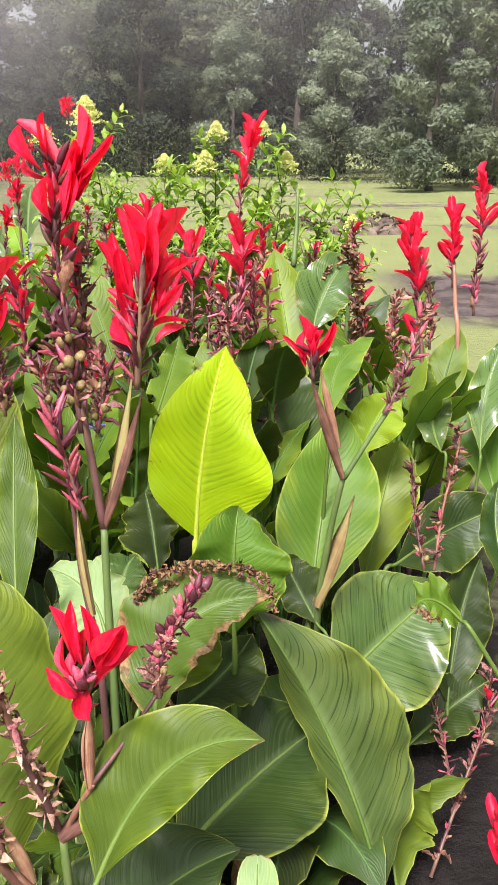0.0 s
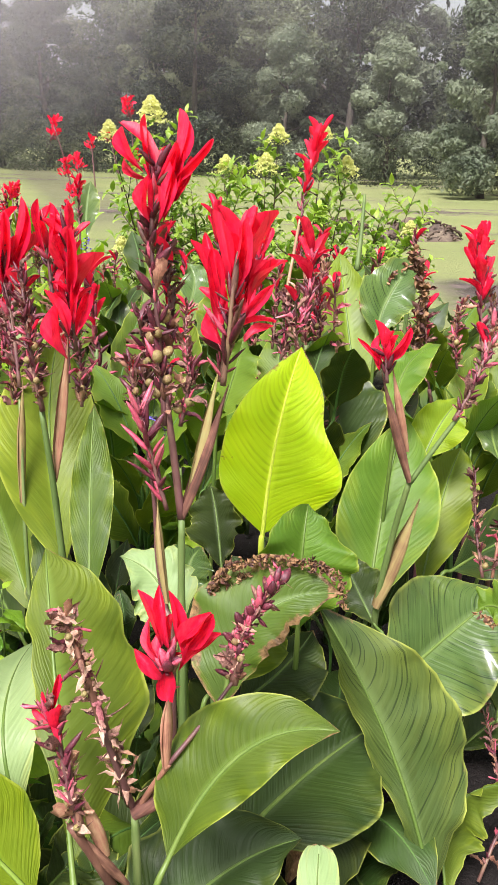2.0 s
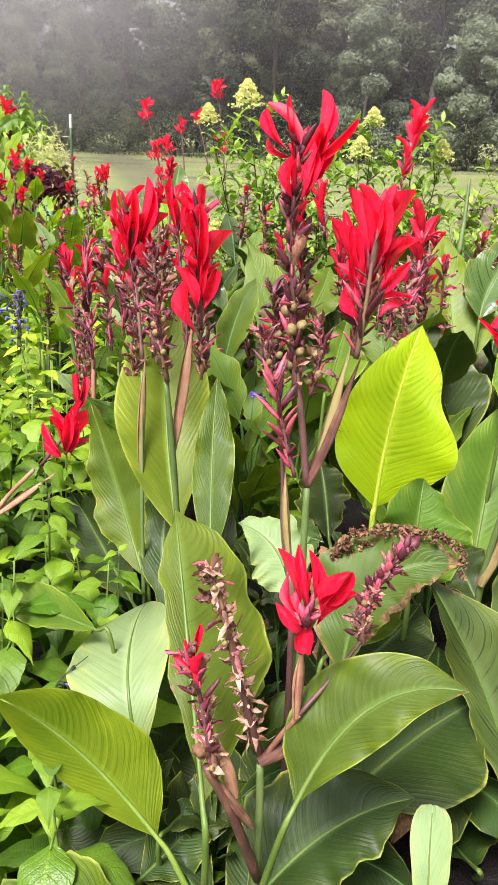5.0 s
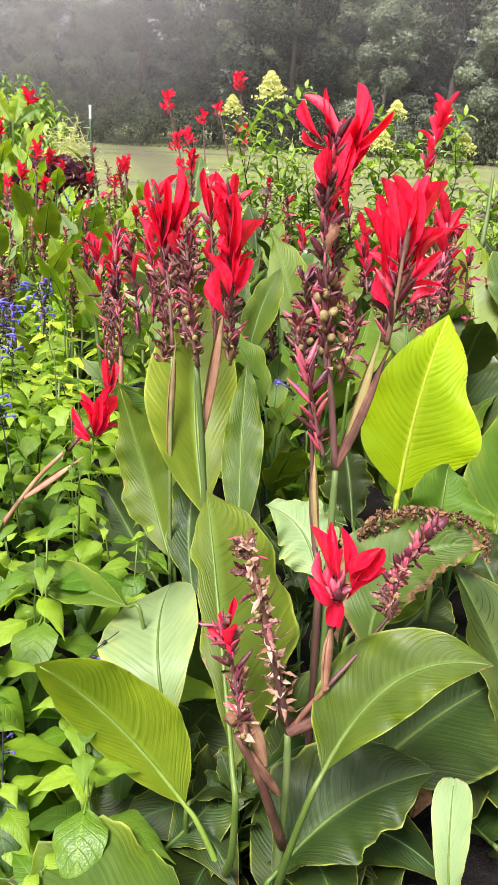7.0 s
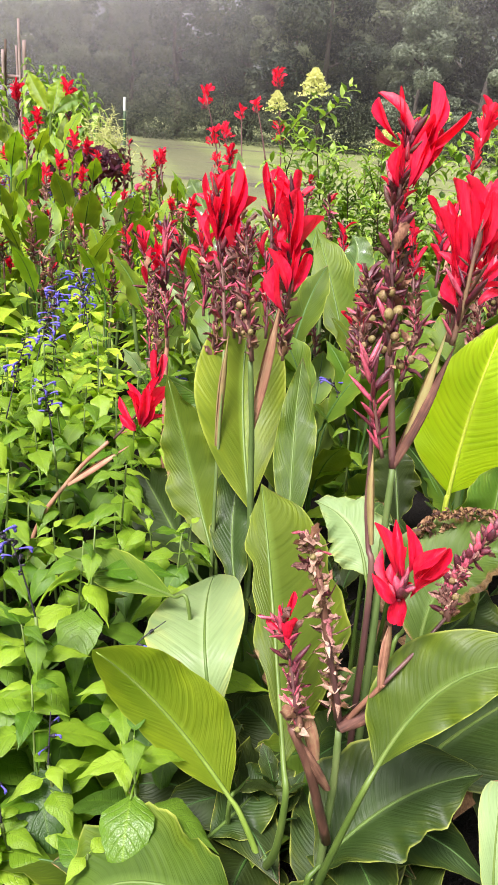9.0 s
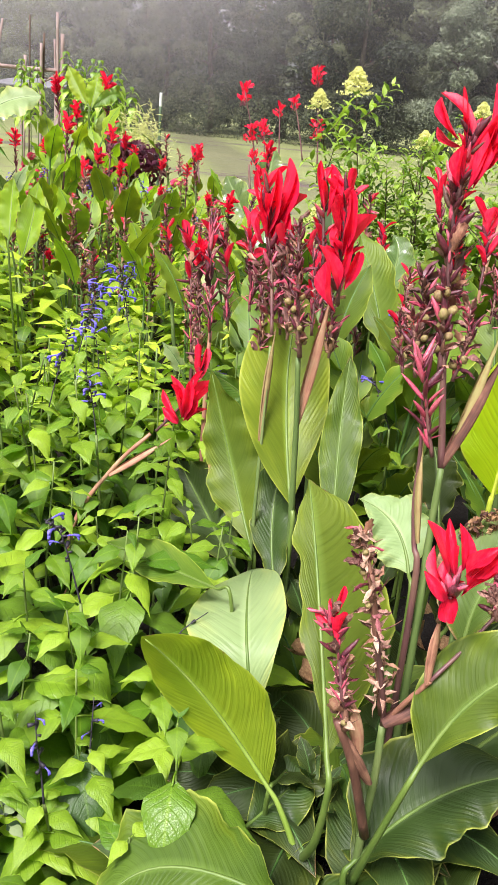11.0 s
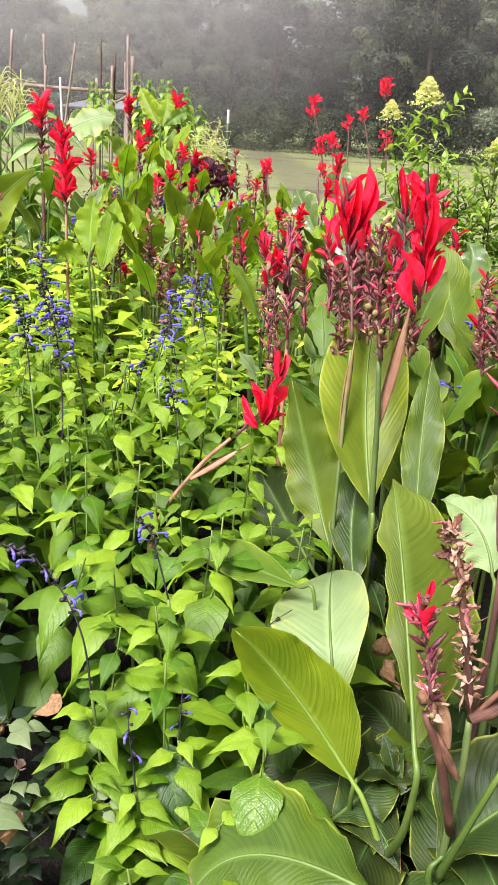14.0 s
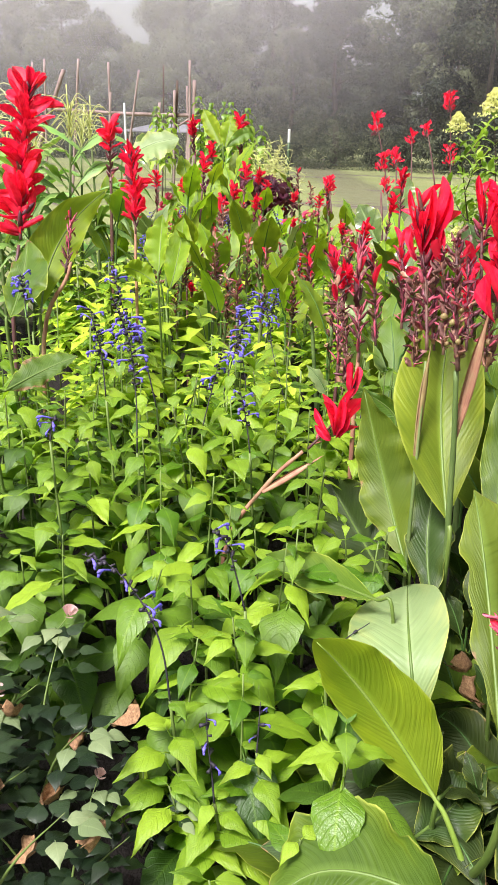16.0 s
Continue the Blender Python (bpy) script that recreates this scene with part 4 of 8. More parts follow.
def earth_heap(x, y, length, depth, height, seed):
    """A heap of dug earth and roots: an uneven mound sunk into the meadow, with clods lying on it."""
    rng = random.Random(seed)
    verts, faces = [], []
    rows, cols = 12, 30
    for i in range(rows + 1):
        r = i / rows
        for k in range(cols):
            a = 2 * math.pi * k / cols
            p = Vector((math.cos(a) * r, math.sin(a) * r, 0))
            h = (1 - r * r) * (0.7 + 0.7 * noise.noise(p * 2.2 + Vector((seed, 0, 0)))) + 0.14 * noise.noise(p * 9.0)
            verts.append((p.x * length / 2, p.y * depth / 2, h * height - 0.05 - 0.06 * (i == rows)))
    for i in range(rows):
        for k in range(cols):
            a, b = i * cols + k, i * cols + (k + 1) % cols
            faces.append((a, b, b + cols, a + cols))
    ob = thing("earth_heap", (x, y, 0), "low heap of dug brown earth and roots on the meadow", "earth heap")
    piece("mound", mesh_of("mound", verts, faces, EARTH, None, False), ob)
    v, f = [], []
    for k in range(60):
        px, py = rng.uniform(-0.45, 0.45) * length, rng.uniform(-0.45, 0.2) * depth
        z = height * max(0.1, 1 - (2 * px / length) ** 2 - (2 * py / depth) ** 2) * 0.85
        c = Vector((px, py, z))
        d = Vector((rng.gauss(0, 1), rng.gauss(0, 1), rng.gauss(0, 0.5))).normalized() * rng.uniform(0.05, 0.22)
        p, q = tube_data([c - d * 0.5, c + Vector((0, 0, 0.03)), c + d * 0.5], rng.uniform(0.006, 0.03), 5, len(v))
        v, f = v + p, f + q
    tagged(piece("root", mesh_of("root", v, f, TWIG), ob), kind="stuff")


earth_heap(2.35, 16.7, 1.9, 1.3, 0.42, 4)
earth_heap(0.9, 17.4, 1.3, 1.0, 0.30, 9)


# ---- the cannas that stand nearest ----
tall_canna = canna(-0.27, 1.32, "tall canna with two scarlet flower heads on a forked stalk")
stalk(tall_canna, [(-0.248, 1.260, 0.000), (-0.250, 1.260, 0.532), (-0.256, 1.290, 0.791), (-0.258, 1.309, 0.962)])
stalk(tall_canna, [(-0.258, 1.309, 0.962), (-0.277, 1.333, 1.090), (-0.292, 1.348, 1.190)], r0=0.008, r1=0.006, mat=STALK_RED, label="dark maroon branch")
spike(tall_canna, [(-0.291, 1.337, 1.131), (-0.303, 1.355, 1.270), (-0.314, 1.364, 1.414), (-0.321, 1.362, 1.497)], petals=3, size=0.04, buds=26, bud=0.056, bud_set=DARK_PLUMP, pods=9, dry=9, first=0.7, r=0.0055, label="maroon spike of spent buds and green pods", seed=11)
spike(tall_canna, [(-0.314, 1.350, 1.462), (-0.311, 1.362, 1.524), (-0.306, 1.364, 1.560), (-0.305, 1.370, 1.577)], petals=5, size=0.07, spread=0.35, first=0.0, buds=16, bud=0.05, label="scarlet open flowers with long petals", seed=12)
petal(tall_canna, (-0.315, 1.360, 1.551), (-0.338, 1.407, 1.681), 0.031, 0, 0.00)
petal(tall_canna, (-0.282, 1.362, 1.552), (-0.270, 1.430, 1.662), 0.038, 1, 0.48)
petal(tall_canna, (-0.282, 1.357, 1.539), (-0.209, 1.363, 1.626), 0.035, 2, 0.26)
petal(tall_canna, (-0.325, 1.363, 1.559), (-0.381, 1.387, 1.630), 0.032, 3, -0.34)
petal(tall_canna, (-0.323, 1.361, 1.553), (-0.393, 1.394, 1.577), 0.039, 4, -0.44)
petal(tall_canna, (-0.275, 1.350, 1.517), (-0.241, 1.343, 1.574), 0.036, 5, 0.11)
petal(tall_canna, (-0.300, 1.336, 1.482), (-0.293, 1.378, 1.595), 0.033, 6, 0.50)
petal(tall_canna, (-0.291, 1.336, 1.482), (-0.273, 1.406, 1.597), 0.040, 7, 0.16)
petal(tall_canna, (-0.313, 1.335, 1.482), (-0.329, 1.332, 1.552), 0.037, 8, -0.41)
petal(tall_canna, (-0.308, 1.342, 1.499), (-0.321, 1.384, 1.612), 0.034, 9, -0.38)
petal(tall_canna, (-0.270, 1.359, 1.543), (-0.243, 1.408, 1.603), 0.031, 10, 0.21)
husk(tall_canna, (-0.259, 1.309, 0.962), (-0.167, 1.318, 1.213), 0.022, HUSK_DARK)
husk(tall_canna, (-0.247, 1.307, 0.986), (-0.186, 1.329, 1.245), 0.016, HUSK_GREEN)
spike(tall_canna, [(-0.191, 1.320, 1.222), (-0.176, 1.321, 1.311), (-0.167, 1.330, 1.395), (-0.163, 1.340, 1.449)], petals=12, size=0.07, spread=0.4, first=0.2, buds=12, bud=0.075, bud_set=SLIM_DARK, bud_top=0.45, r=0.006, label="dense scarlet flower head with maroon buds", seed=13)
spike(tall_canna, [(-0.184, 1.288, 1.225), (-0.176, 1.282, 1.300), (-0.171, 1.286, 1.375), (-0.169, 1.292, 1.415)], petals=0, buds=13, bud=0.085, bud_set=SLIM_DARK, bud_top=0.70, r=0.005, label="dark core of maroon buds", seed=213)
petal(tall_canna, (-0.194, 1.313, 1.378), (-0.230, 1.353, 1.493), 0.053, 0, 0.00)
petal(tall_canna, (-0.181, 1.313, 1.379), (-0.210, 1.386, 1.506), 0.066, 1, 0.48)
petal(tall_canna, (-0.168, 1.314, 1.379), (-0.166, 1.330, 1.500), 0.060, 2, 0.26)
petal(tall_canna, (-0.151, 1.315, 1.379), (-0.125, 1.366, 1.518), 0.055, 3, -0.34)
petal(tall_canna, (-0.145, 1.312, 1.370), (-0.105, 1.373, 1.461), 0.068, 4, -0.44)
petal(tall_canna, (-0.150, 1.301, 1.340), (-0.098, 1.297, 1.402), 0.062, 5, 0.11)
petal(tall_canna, (-0.195, 1.306, 1.361), (-0.238, 1.341, 1.458), 0.056, 6, 0.50)
petal(tall_canna, (-0.186, 1.291, 1.317), (-0.219, 1.350, 1.409), 0.069, 7, 0.16)
petal(tall_canna, (-0.179, 1.282, 1.291), (-0.214, 1.273, 1.348), 0.064, 8, -0.41)
petal(tall_canna, (-0.150, 1.286, 1.300), (-0.109, 1.305, 1.345), 0.058, 9, -0.38)
petal(tall_canna, (-0.159, 1.318, 1.388), (-0.144, 1.380, 1.484), 0.053, 10, 0.21)
petal(tall_canna, (-0.176, 1.320, 1.396), (-0.186, 1.325, 1.490), 0.066, 11, 0.49)
petal(tall_canna, (-0.189, 1.300, 1.343), (-0.211, 1.339, 1.448), 0.060, 12, 0.05)
petal(tall_canna, (-0.146, 1.302, 1.344), (-0.119, 1.364, 1.438), 0.055, 13, -0.46)
petal(tall_canna, (-0.171, 1.308, 1.361), (-0.155, 1.318, 1.469), 0.068, 14, -0.30)
petal(tall_canna, (-0.159, 1.302, 1.344), (-0.132, 1.331, 1.414), 0.062, 15, 0.30)
stalk(tall_canna, [(-0.265, 1.253, 0.000), (-0.269, 1.253, 0.692), (-0.284, 1.271, 0.801), (-0.298, 1.281, 0.889), (-0.304, 1.288, 0.998), (-0.318, 1.297, 1.112)], r0=0.008, r1=0.003, mat=STALK_RED, label="maroon side stalk")
husk(tall_canna, (-0.278, 1.264, 0.812), (-0.313, 1.295, 1.017), 0.022, HUSK_GREEN)
spike(tall_canna, [(-0.280, 1.277, 0.993), (-0.301, 1.281, 1.066), (-0.318, 1.285, 1.137), (-0.336, 1.297, 1.173)], petals=0, buds=20, bud=0.065, bud_set=PINKS, label="rose-pink unopened buds", seed=14)

lime_canna = canna(-0.06, 1.69, "canna with one bright lime-yellow leaf")
stalk(lime_canna, [(-0.105, 1.575, 0.000), (-0.107, 1.575, 0.594), (-0.116, 1.609, 0.777)])
blade(lime_canna, (-0.116, 1.604, 0.793), (-0.099, 1.618, 0.977), (-0.048, 1.661, 1.210), (-0.220, 1.608, 0.963), (0.043, 1.626, 0.926), BLADE_YELLOW, keel=0.15, twist=0.0, rib=RIB_YELLOW, peak=0.4, point=0.5, wave=0.006, pinch=(1, 0.66, 0.26), label="bright lime-yellow leaf", petiole=(-0.097, 1.694, 0.633), seed=15)
blade(lime_canna, (-0.031, 1.457, 0.644), (-0.031, 1.449, 0.797), (-0.021, 1.512, 0.913), (-0.146, 1.422, 0.794), (0.067, 1.493, 0.791), BLADE, point=0.5, petiole=(-0.040, 1.547, 0.484), seed=16)
blade(lime_canna, (0.144, 2.371, 0.622), (0.082, 2.527, 0.766), (-0.025, 2.650, 0.940), (-0.029, 2.437, 0.706), (0.239, 2.569, 0.807), BLADE_DARK_SHADED, point=0.5, petiole=(0.115, 2.461, 0.462), seed=17)
blade(lime_canna, (-0.217, 1.725, 0.637), (-0.235, 1.798, 0.723), (-0.259, 1.855, 0.797), (-0.302, 1.772, 0.717), (-0.173, 1.787, 0.746), BLADE_DARK_SHADED, notch=0.5, petiole=(-0.239, 1.815, 0.477), seed=18)
blade(lime_canna, (-0.294, 1.621, 0.594), (-0.292, 1.664, 0.653), (-0.265, 1.721, 0.691), (-0.352, 1.644, 0.661), (-0.229, 1.653, 0.676), BLADE_WET, petiole=(-0.290, 1.711, 0.434), seed=19)

wilted_canna = canna(-0.17, 1.23, "canna with an arching leaf browned along its edge")
stalk(wilted_canna, [(-0.181, 1.187, 0.000), (-0.181, 1.187, 0.559), (-0.183, 1.185, 0.672)])
blade(wilted_canna, (-0.164, 1.160, 0.656), (-0.126, 1.220, 0.792), (0.037, 1.250, 0.857), (-0.211, 1.270, 0.850), (-0.045, 1.200, 0.806), BLADE_BROWN, twist=0.0, keel=0.15, point=0.5, notch=0.3, wave=0.012, label="green leaf with a torn brown margin", petiole=(-0.131, 1.248, 0.552), seed=20)
blade(wilted_canna, (-0.146, 1.315, 0.555), (-0.070, 1.457, 0.529), (0.009, 1.571, 0.573), (-0.127, 1.467, 0.591), (0.022, 1.428, 0.498), BLADE_DARK_SHADED, petiole=(-0.121, 1.405, 0.395), seed=21)
blade(wilted_canna, (-0.191, 1.264, 0.625), (-0.138, 1.346, 0.699), (-0.068, 1.420, 0.721), (-0.157, 1.362, 0.745), (-0.054, 1.334, 0.659), BLADE_LIGHT, petiole=(-0.191, 1.354, 0.465), seed=22)
withered_edge(wilted_canna, [(-0.199, 1.255, 0.847), (-0.176, 1.255, 0.884), (-0.140, 1.255, 0.906), (-0.080, 1.255, 0.916), (-0.025, 1.255, 0.914), (0.016, 1.255, 0.901)], 260, 0.012, 23)
withered_edge(wilted_canna, [(0.015, 1.250, 0.904), (0.035, 1.250, 0.876), (0.044, 1.250, 0.827)], 60, 0.011, 24)
withered_edge(wilted_canna, [(-0.204, 1.270, 0.833), (-0.187, 1.270, 0.846), (-0.151, 1.270, 0.854), (-0.131, 1.270, 0.878)], 150, 0.012, 25)

front_canna = canna(-0.29, 1.09, "canna with a low scarlet flower and withered side spikes")
stalk(front_canna, [(-0.299, 1.014, 0.000), (-0.297, 1.014, 0.189), (-0.290, 0.988, 0.449), (-0.293, 0.994, 0.574)])
stalk(front_canna, [(-0.293, 0.994, 0.574), (-0.260, 0.967, 0.657), (-0.229, 0.953, 0.720)], r0=0.0055, r1=0.0045, mat=HUSK, label="pinkish branch")
husk(front_canna, (-0.233, 0.950, 0.714), (-0.237, 0.979, 0.841), 0.018, HUSK)
husk(front_canna, (-0.292, 0.975, 0.594), (-0.131, 0.990, 0.736), 0.030, HUSK_DARK, 0.03, "dry brown sheath blade")
husk(front_canna, (-0.287, 0.987, 0.581), (-0.127, 1.014, 0.726), 0.016, HUSK_DARK)
spike(front_canna, [(-0.234, 0.972, 0.824), (-0.230, 0.962, 0.880), (-0.226, 0.950, 0.935)], petals=2, size=0.05, spread=0.5, first=0.1, buds=7, bud=0.045, bud_set=PINKS, label="scarlet flower open wide", seed=25)
spike(front_canna, [(-0.228, 0.940, 0.880), (-0.224, 0.930, 0.925)], petals=0, buds=9, bud=0.050, bud_set=PLUMP, label="core of pink-maroon buds", seed=225)
petal(front_canna, (-0.227, 0.938, 0.935), (-0.250, 0.972, 1.029), 0.052, 0, 0.00)
petal(front_canna, (-0.237, 0.938, 0.935), (-0.273, 0.987, 0.998), 0.065, 1, 0.48)
petal(front_canna, (-0.210, 0.939, 0.935), (-0.165, 0.941, 1.014), 0.059, 2, 0.26)
petal(front_canna, (-0.212, 0.928, 0.905), (-0.163, 0.950, 0.960), 0.054, 3, -0.34)
petal(front_canna, (-0.239, 0.932, 0.920), (-0.285, 0.972, 0.958), 0.067, 4, -0.44)
petal(front_canna, (-0.235, 0.923, 0.894), (-0.273, 0.914, 0.949), 0.061, 5, 0.11)
petal(front_canna, (-0.217, 0.941, 0.942), (-0.225, 0.966, 1.009), 0.055, 6, 0.50)
petal(front_canna, (-0.225, 0.930, 0.912), (-0.221, 0.936, 0.853), 0.068, 7, 0.16)
petal(front_canna, (-0.205, 0.934, 0.920), (-0.182, 0.933, 0.995), 0.062, 8, -0.41)
petal(front_canna, (-0.231, 0.927, 0.905), (-0.258, 0.946, 0.956), 0.057, 9, -0.38)
stalk(front_canna, [(-0.229, 0.953, 0.720), (-0.179, 0.993, 0.773), (-0.137, 1.030, 0.823)], r0=0.004, r1=0.003, mat=STALK_RED, label="thin side branch")
spike(front_canna, [(-0.136, 1.026, 0.814), (-0.138, 1.050, 0.870), (-0.110, 1.072, 0.918), (-0.069, 1.094, 0.972)], petals=0, buds=46, bud=0.030, bud_set=PLUMP, dry=26, drop=0.1, label="faded pink withering spike", seed=26)
papery_spike(front_canna, [(-0.138, 1.030, 0.815), (-0.138, 1.050, 0.868), (-0.122, 1.066, 0.905)], 226, 12, 0.017, 6, 0.011, 16, "shrivelled maroon bracts and pods")
stalk(front_canna, [(-0.291, 0.994, 0.574), (-0.304, 0.965, 0.669), (-0.328, 0.943, 0.786)], r0=0.006, r1=0.005, mat=STALK_RED, label="maroon branch")
papery_spike(front_canna, [(-0.298, 0.984, 0.606), (-0.325, 0.957, 0.765), (-0.354, 0.941, 0.901), (-0.383, 0.949, 0.985)], 27, 34, 0.026, 9, 0.012, 46, "withered brown spike with papery tan bracts")
stalk(front_canna, [(-0.289, 0.999, 0.300), (-0.332, 0.926, 0.526), (-0.371, 0.900, 0.640)], r0=0.010, r1=0.007, mat=HUSK_DARK, label="dried maroon sheath stalk")
spike(front_canna, [(-0.360, 0.898, 0.632), (-0.374, 0.907, 0.715), (-0.395, 0.932, 0.783), (-0.412, 0.943, 0.817)], petals=5, size=0.045, buds=22, bud=0.045, bud_set=PINKS, dry=8, label="small red and pink bud spike", seed=28)
papery_spike(front_canna, [(-0.355, 0.900, 0.625), (-0.365, 0.908, 0.690), (-0.378, 0.925, 0.745)], 228, 14, 0.020, 6, 0.011, 20, "withered pinkish bracts below the red buds")
husk(front_canna, (-0.326, 0.926, 0.560), (-0.356, 0.903, 0.690), 0.020, HUSK, label="pale pink pointed sheath")
husk(front_canna, (-0.300, 0.945, 0.480), (-0.380, 0.892, 0.640), 0.020, HUSK_DARK)
blade(front_canna, (-0.224, 0.900, 0.584), (-0.138, 0.945, 0.731), (0.023, 0.920, 0.825), (-0.245, 1.010, 0.699), (-0.088, 0.920, 0.717), BLADE, to_stalk=True, twist=0.3, keel=0.2, point=0.55, peak=0.42, curl=0.12, wave=0.008, petiole=(-0.297, 1.008, 0.16), seed=29)
blade(front_canna, (-0.304, 1.000, 0.216), (-0.190, 1.060, 0.343), (-0.014, 1.080, 0.460), (-0.270, 1.160, 0.338), (-0.114, 0.980, 0.367), BLADE_DARK_SHADED, to_stalk=True, twist=0.2, keel=0.2, point=0.5, petiole=(-0.297, 1.014, 0.12), seed=30)

leafy_canna = canna(-0.41, 1.12, "leafy canna without flowers at the bed's edge")
stalk(leafy_canna, [(-0.406, 1.031, 0.000), (-0.406, 1.031, 0.100), (-0.405, 1.028, 0.190)])
blade(leafy_canna, (-0.379, 0.920, 0.537), (-0.449, 1.110, 0.753), (-0.516, 1.310, 0.888), (-0.498, 1.100, 0.734), (-0.328, 1.230, 0.696), BLADE_LIGHT, to_stalk=True, twist=0.15, keel=0.3, point=0.55, peak=0.46, wave=0.012, label="tall upright glossy leaf", petiole=(-0.405, 1.030, 0.16), seed=31)
blade(leafy_canna, (-0.560, 1.192, 0.350), (-0.635, 1.385, 0.520), (-0.690, 1.717, 0.403), (-0.780, 1.400, 0.470), (-0.555, 1.418, 0.550), BLADE_PALE, twist=0.0, peak=0.66, point=0.5, label="pale leaf bent over at the top", wave=0.003, petiole=(-0.529, 1.282, 0.212), keel=0.05, seed=32)
blade(leafy_canna, (-0.493, 1.050, 0.308), (-0.608, 1.040, 0.473), (-0.735, 0.930, 0.701), (-0.662, 1.020, 0.428), (-0.542, 1.150, 0.438), BLADE_LIME, rib=RIB_FRESH, to_stalk=True, twist=0.3, keel=0.2, peak=0.4, point=0.42, wave=0.004, label="light green arching leaf", petiole=(-0.405, 1.030, 0.12), seed=33)
blade(leafy_canna, (-0.701, 1.349, 0.556), (-0.888, 1.474, 0.514), (-1.033, 1.490, 0.536), (-0.897, 1.437, 0.481), (-0.882, 1.525, 0.530), BLADE_LIGHT, wave=0.004, petiole=(-0.685, 1.439, 0.396), seed=34)
blade(leafy_canna, (-0.485, 1.099, 0.279), (-0.465, 1.196, 0.240), (-0.417, 1.304, 0.218), (-0.508, 1.206, 0.283), (-0.391, 1.143, 0.213), BLADE_DARK_SHADED, petiole=(-0.498, 1.189, 0.119), seed=35)
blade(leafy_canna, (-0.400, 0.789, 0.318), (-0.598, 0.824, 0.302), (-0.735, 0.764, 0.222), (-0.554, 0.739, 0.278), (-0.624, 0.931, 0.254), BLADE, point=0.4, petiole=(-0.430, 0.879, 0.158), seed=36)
blade(leafy_canna, (-0.527, 1.038, 0.204), (-0.472, 1.122, 0.222), (-0.405, 1.222, 0.268), (-0.509, 1.178, 0.254), (-0.426, 1.072, 0.195), BLADE_DARK_SHADED, petiole=(-0.546, 1.128, 0.044), seed=37)

pod_canna = canna(-0.61, 1.90, "canna with scarlet flowers and a spiny seed spike")
stalk(pod_canna, [(-0.592, 1.701, 0.000), (-0.594, 1.701, 0.463), (-0.601, 1.688, 0.703), (-0.607, 1.671, 0.879), (-0.618, 1.659, 1.042)])
spike(pod_canna, [(-0.613, 1.650, 1.045), (-0.628, 1.648, 1.153), (-0.639, 1.655, 1.256), (-0.655, 1.691, 1.352)], petals=0, buds=26, bud=0.04, pods=6, dry=34, r=0.006, label="dark spiny seed spike", seed=38)
husk(pod_canna, (-0.608, 1.686, 0.862), (-0.547, 1.704, 1.204), 0.024, HUSK)
husk(pod_canna, (-0.710, 1.752, 0.773), (-0.718, 1.814, 1.063), 0.018, HUSK_GREEN)
spike(pod_canna, [(-0.543, 1.692, 1.173), (-0.546, 1.684, 1.260), (-0.550, 1.680, 1.362), (-0.555, 1.698, 1.434)], petals=16, size=0.06, spread=0.45, first=0.3, buds=18, bud=0.06, bud_set=PINKS, r=0.005, label="scarlet flower head", seed=39)
stalk(pod_canna, [(-0.703, 1.737, 0.000), (-0.704, 1.737, 0.598), (-0.707, 1.753, 0.773), (-0.714, 1.798, 1.022)], r0=0.006, r1=0.004)
spike(pod_canna, [(-0.716, 1.809, 1.049), (-0.740, 1.860, 1.184), (-0.771, 1.903, 1.305), (-0.786, 1.939, 1.399)], petals=12, size=0.06, spread=0.45, first=0.5, buds=30, bud=0.055, dry=6, r=0.005, label="scarlet flowers over maroon buds", seed=40)
spike(pod_canna, [(-0.588, 1.696, 1.254), (-0.604, 1.722, 1.378), (-0.612, 1.723, 1.440)], petals=2, size=0.06, spread=0.3, first=0.5, buds=10, bud=0.045, label="narrow scarlet flower", seed=41)
petal(pod_canna, (-0.765, 1.899, 1.291), (-0.841, 1.962, 1.480), 0.051, 0, 0.00)
petal(pod_canna, (-0.762, 1.899, 1.292), (-0.739, 2.005, 1.472), 0.064, 1, 0.48)
petal(pod_canna, (-0.767, 1.893, 1.278), (-0.771, 1.936, 1.456), 0.058, 2, 0.26)
petal(pod_canna, (-0.758, 1.895, 1.278), (-0.710, 1.956, 1.407), 0.053, 3, -0.34)
petal(pod_canna, (-0.773, 1.886, 1.264), (-0.846, 1.950, 1.382), 0.065, 4, -0.44)
petal(pod_canna, (-0.768, 1.898, 1.291), (-0.801, 1.919, 1.427), 0.060, 5, 0.11)
petal(pod_canna, (-0.749, 1.885, 1.252), (-0.729, 1.935, 1.362), 0.055, 6, 0.50)
petal(pod_canna, (-0.597, 1.681, 1.383), (-0.632, 1.730, 1.519), 0.047, 0, 0.00)
petal(pod_canna, (-0.591, 1.677, 1.371), (-0.595, 1.750, 1.482), 0.058, 1, 0.48)
petal(pod_canna, (-0.540, 1.653, 1.291), (-0.552, 1.685, 1.445), 0.053, 2, 0.26)
petal(pod_canna, (-0.535, 1.650, 1.279), (-0.501, 1.704, 1.398), 0.048, 3, -0.34)
petal(pod_canna, (-0.542, 1.648, 1.279), (-0.596, 1.712, 1.390), 0.060, 4, -0.44)
petal(pod_canna, (-0.532, 1.636, 1.244), (-0.522, 1.659, 1.369), 0.055, 5, 0.11)
petal(pod_canna, (-0.539, 1.625, 1.219), (-0.588, 1.655, 1.312), 0.050, 6, 0.50)
petal(pod_canna, (-0.524, 1.628, 1.220), (-0.508, 1.691, 1.301), 0.062, 7, 0.16)
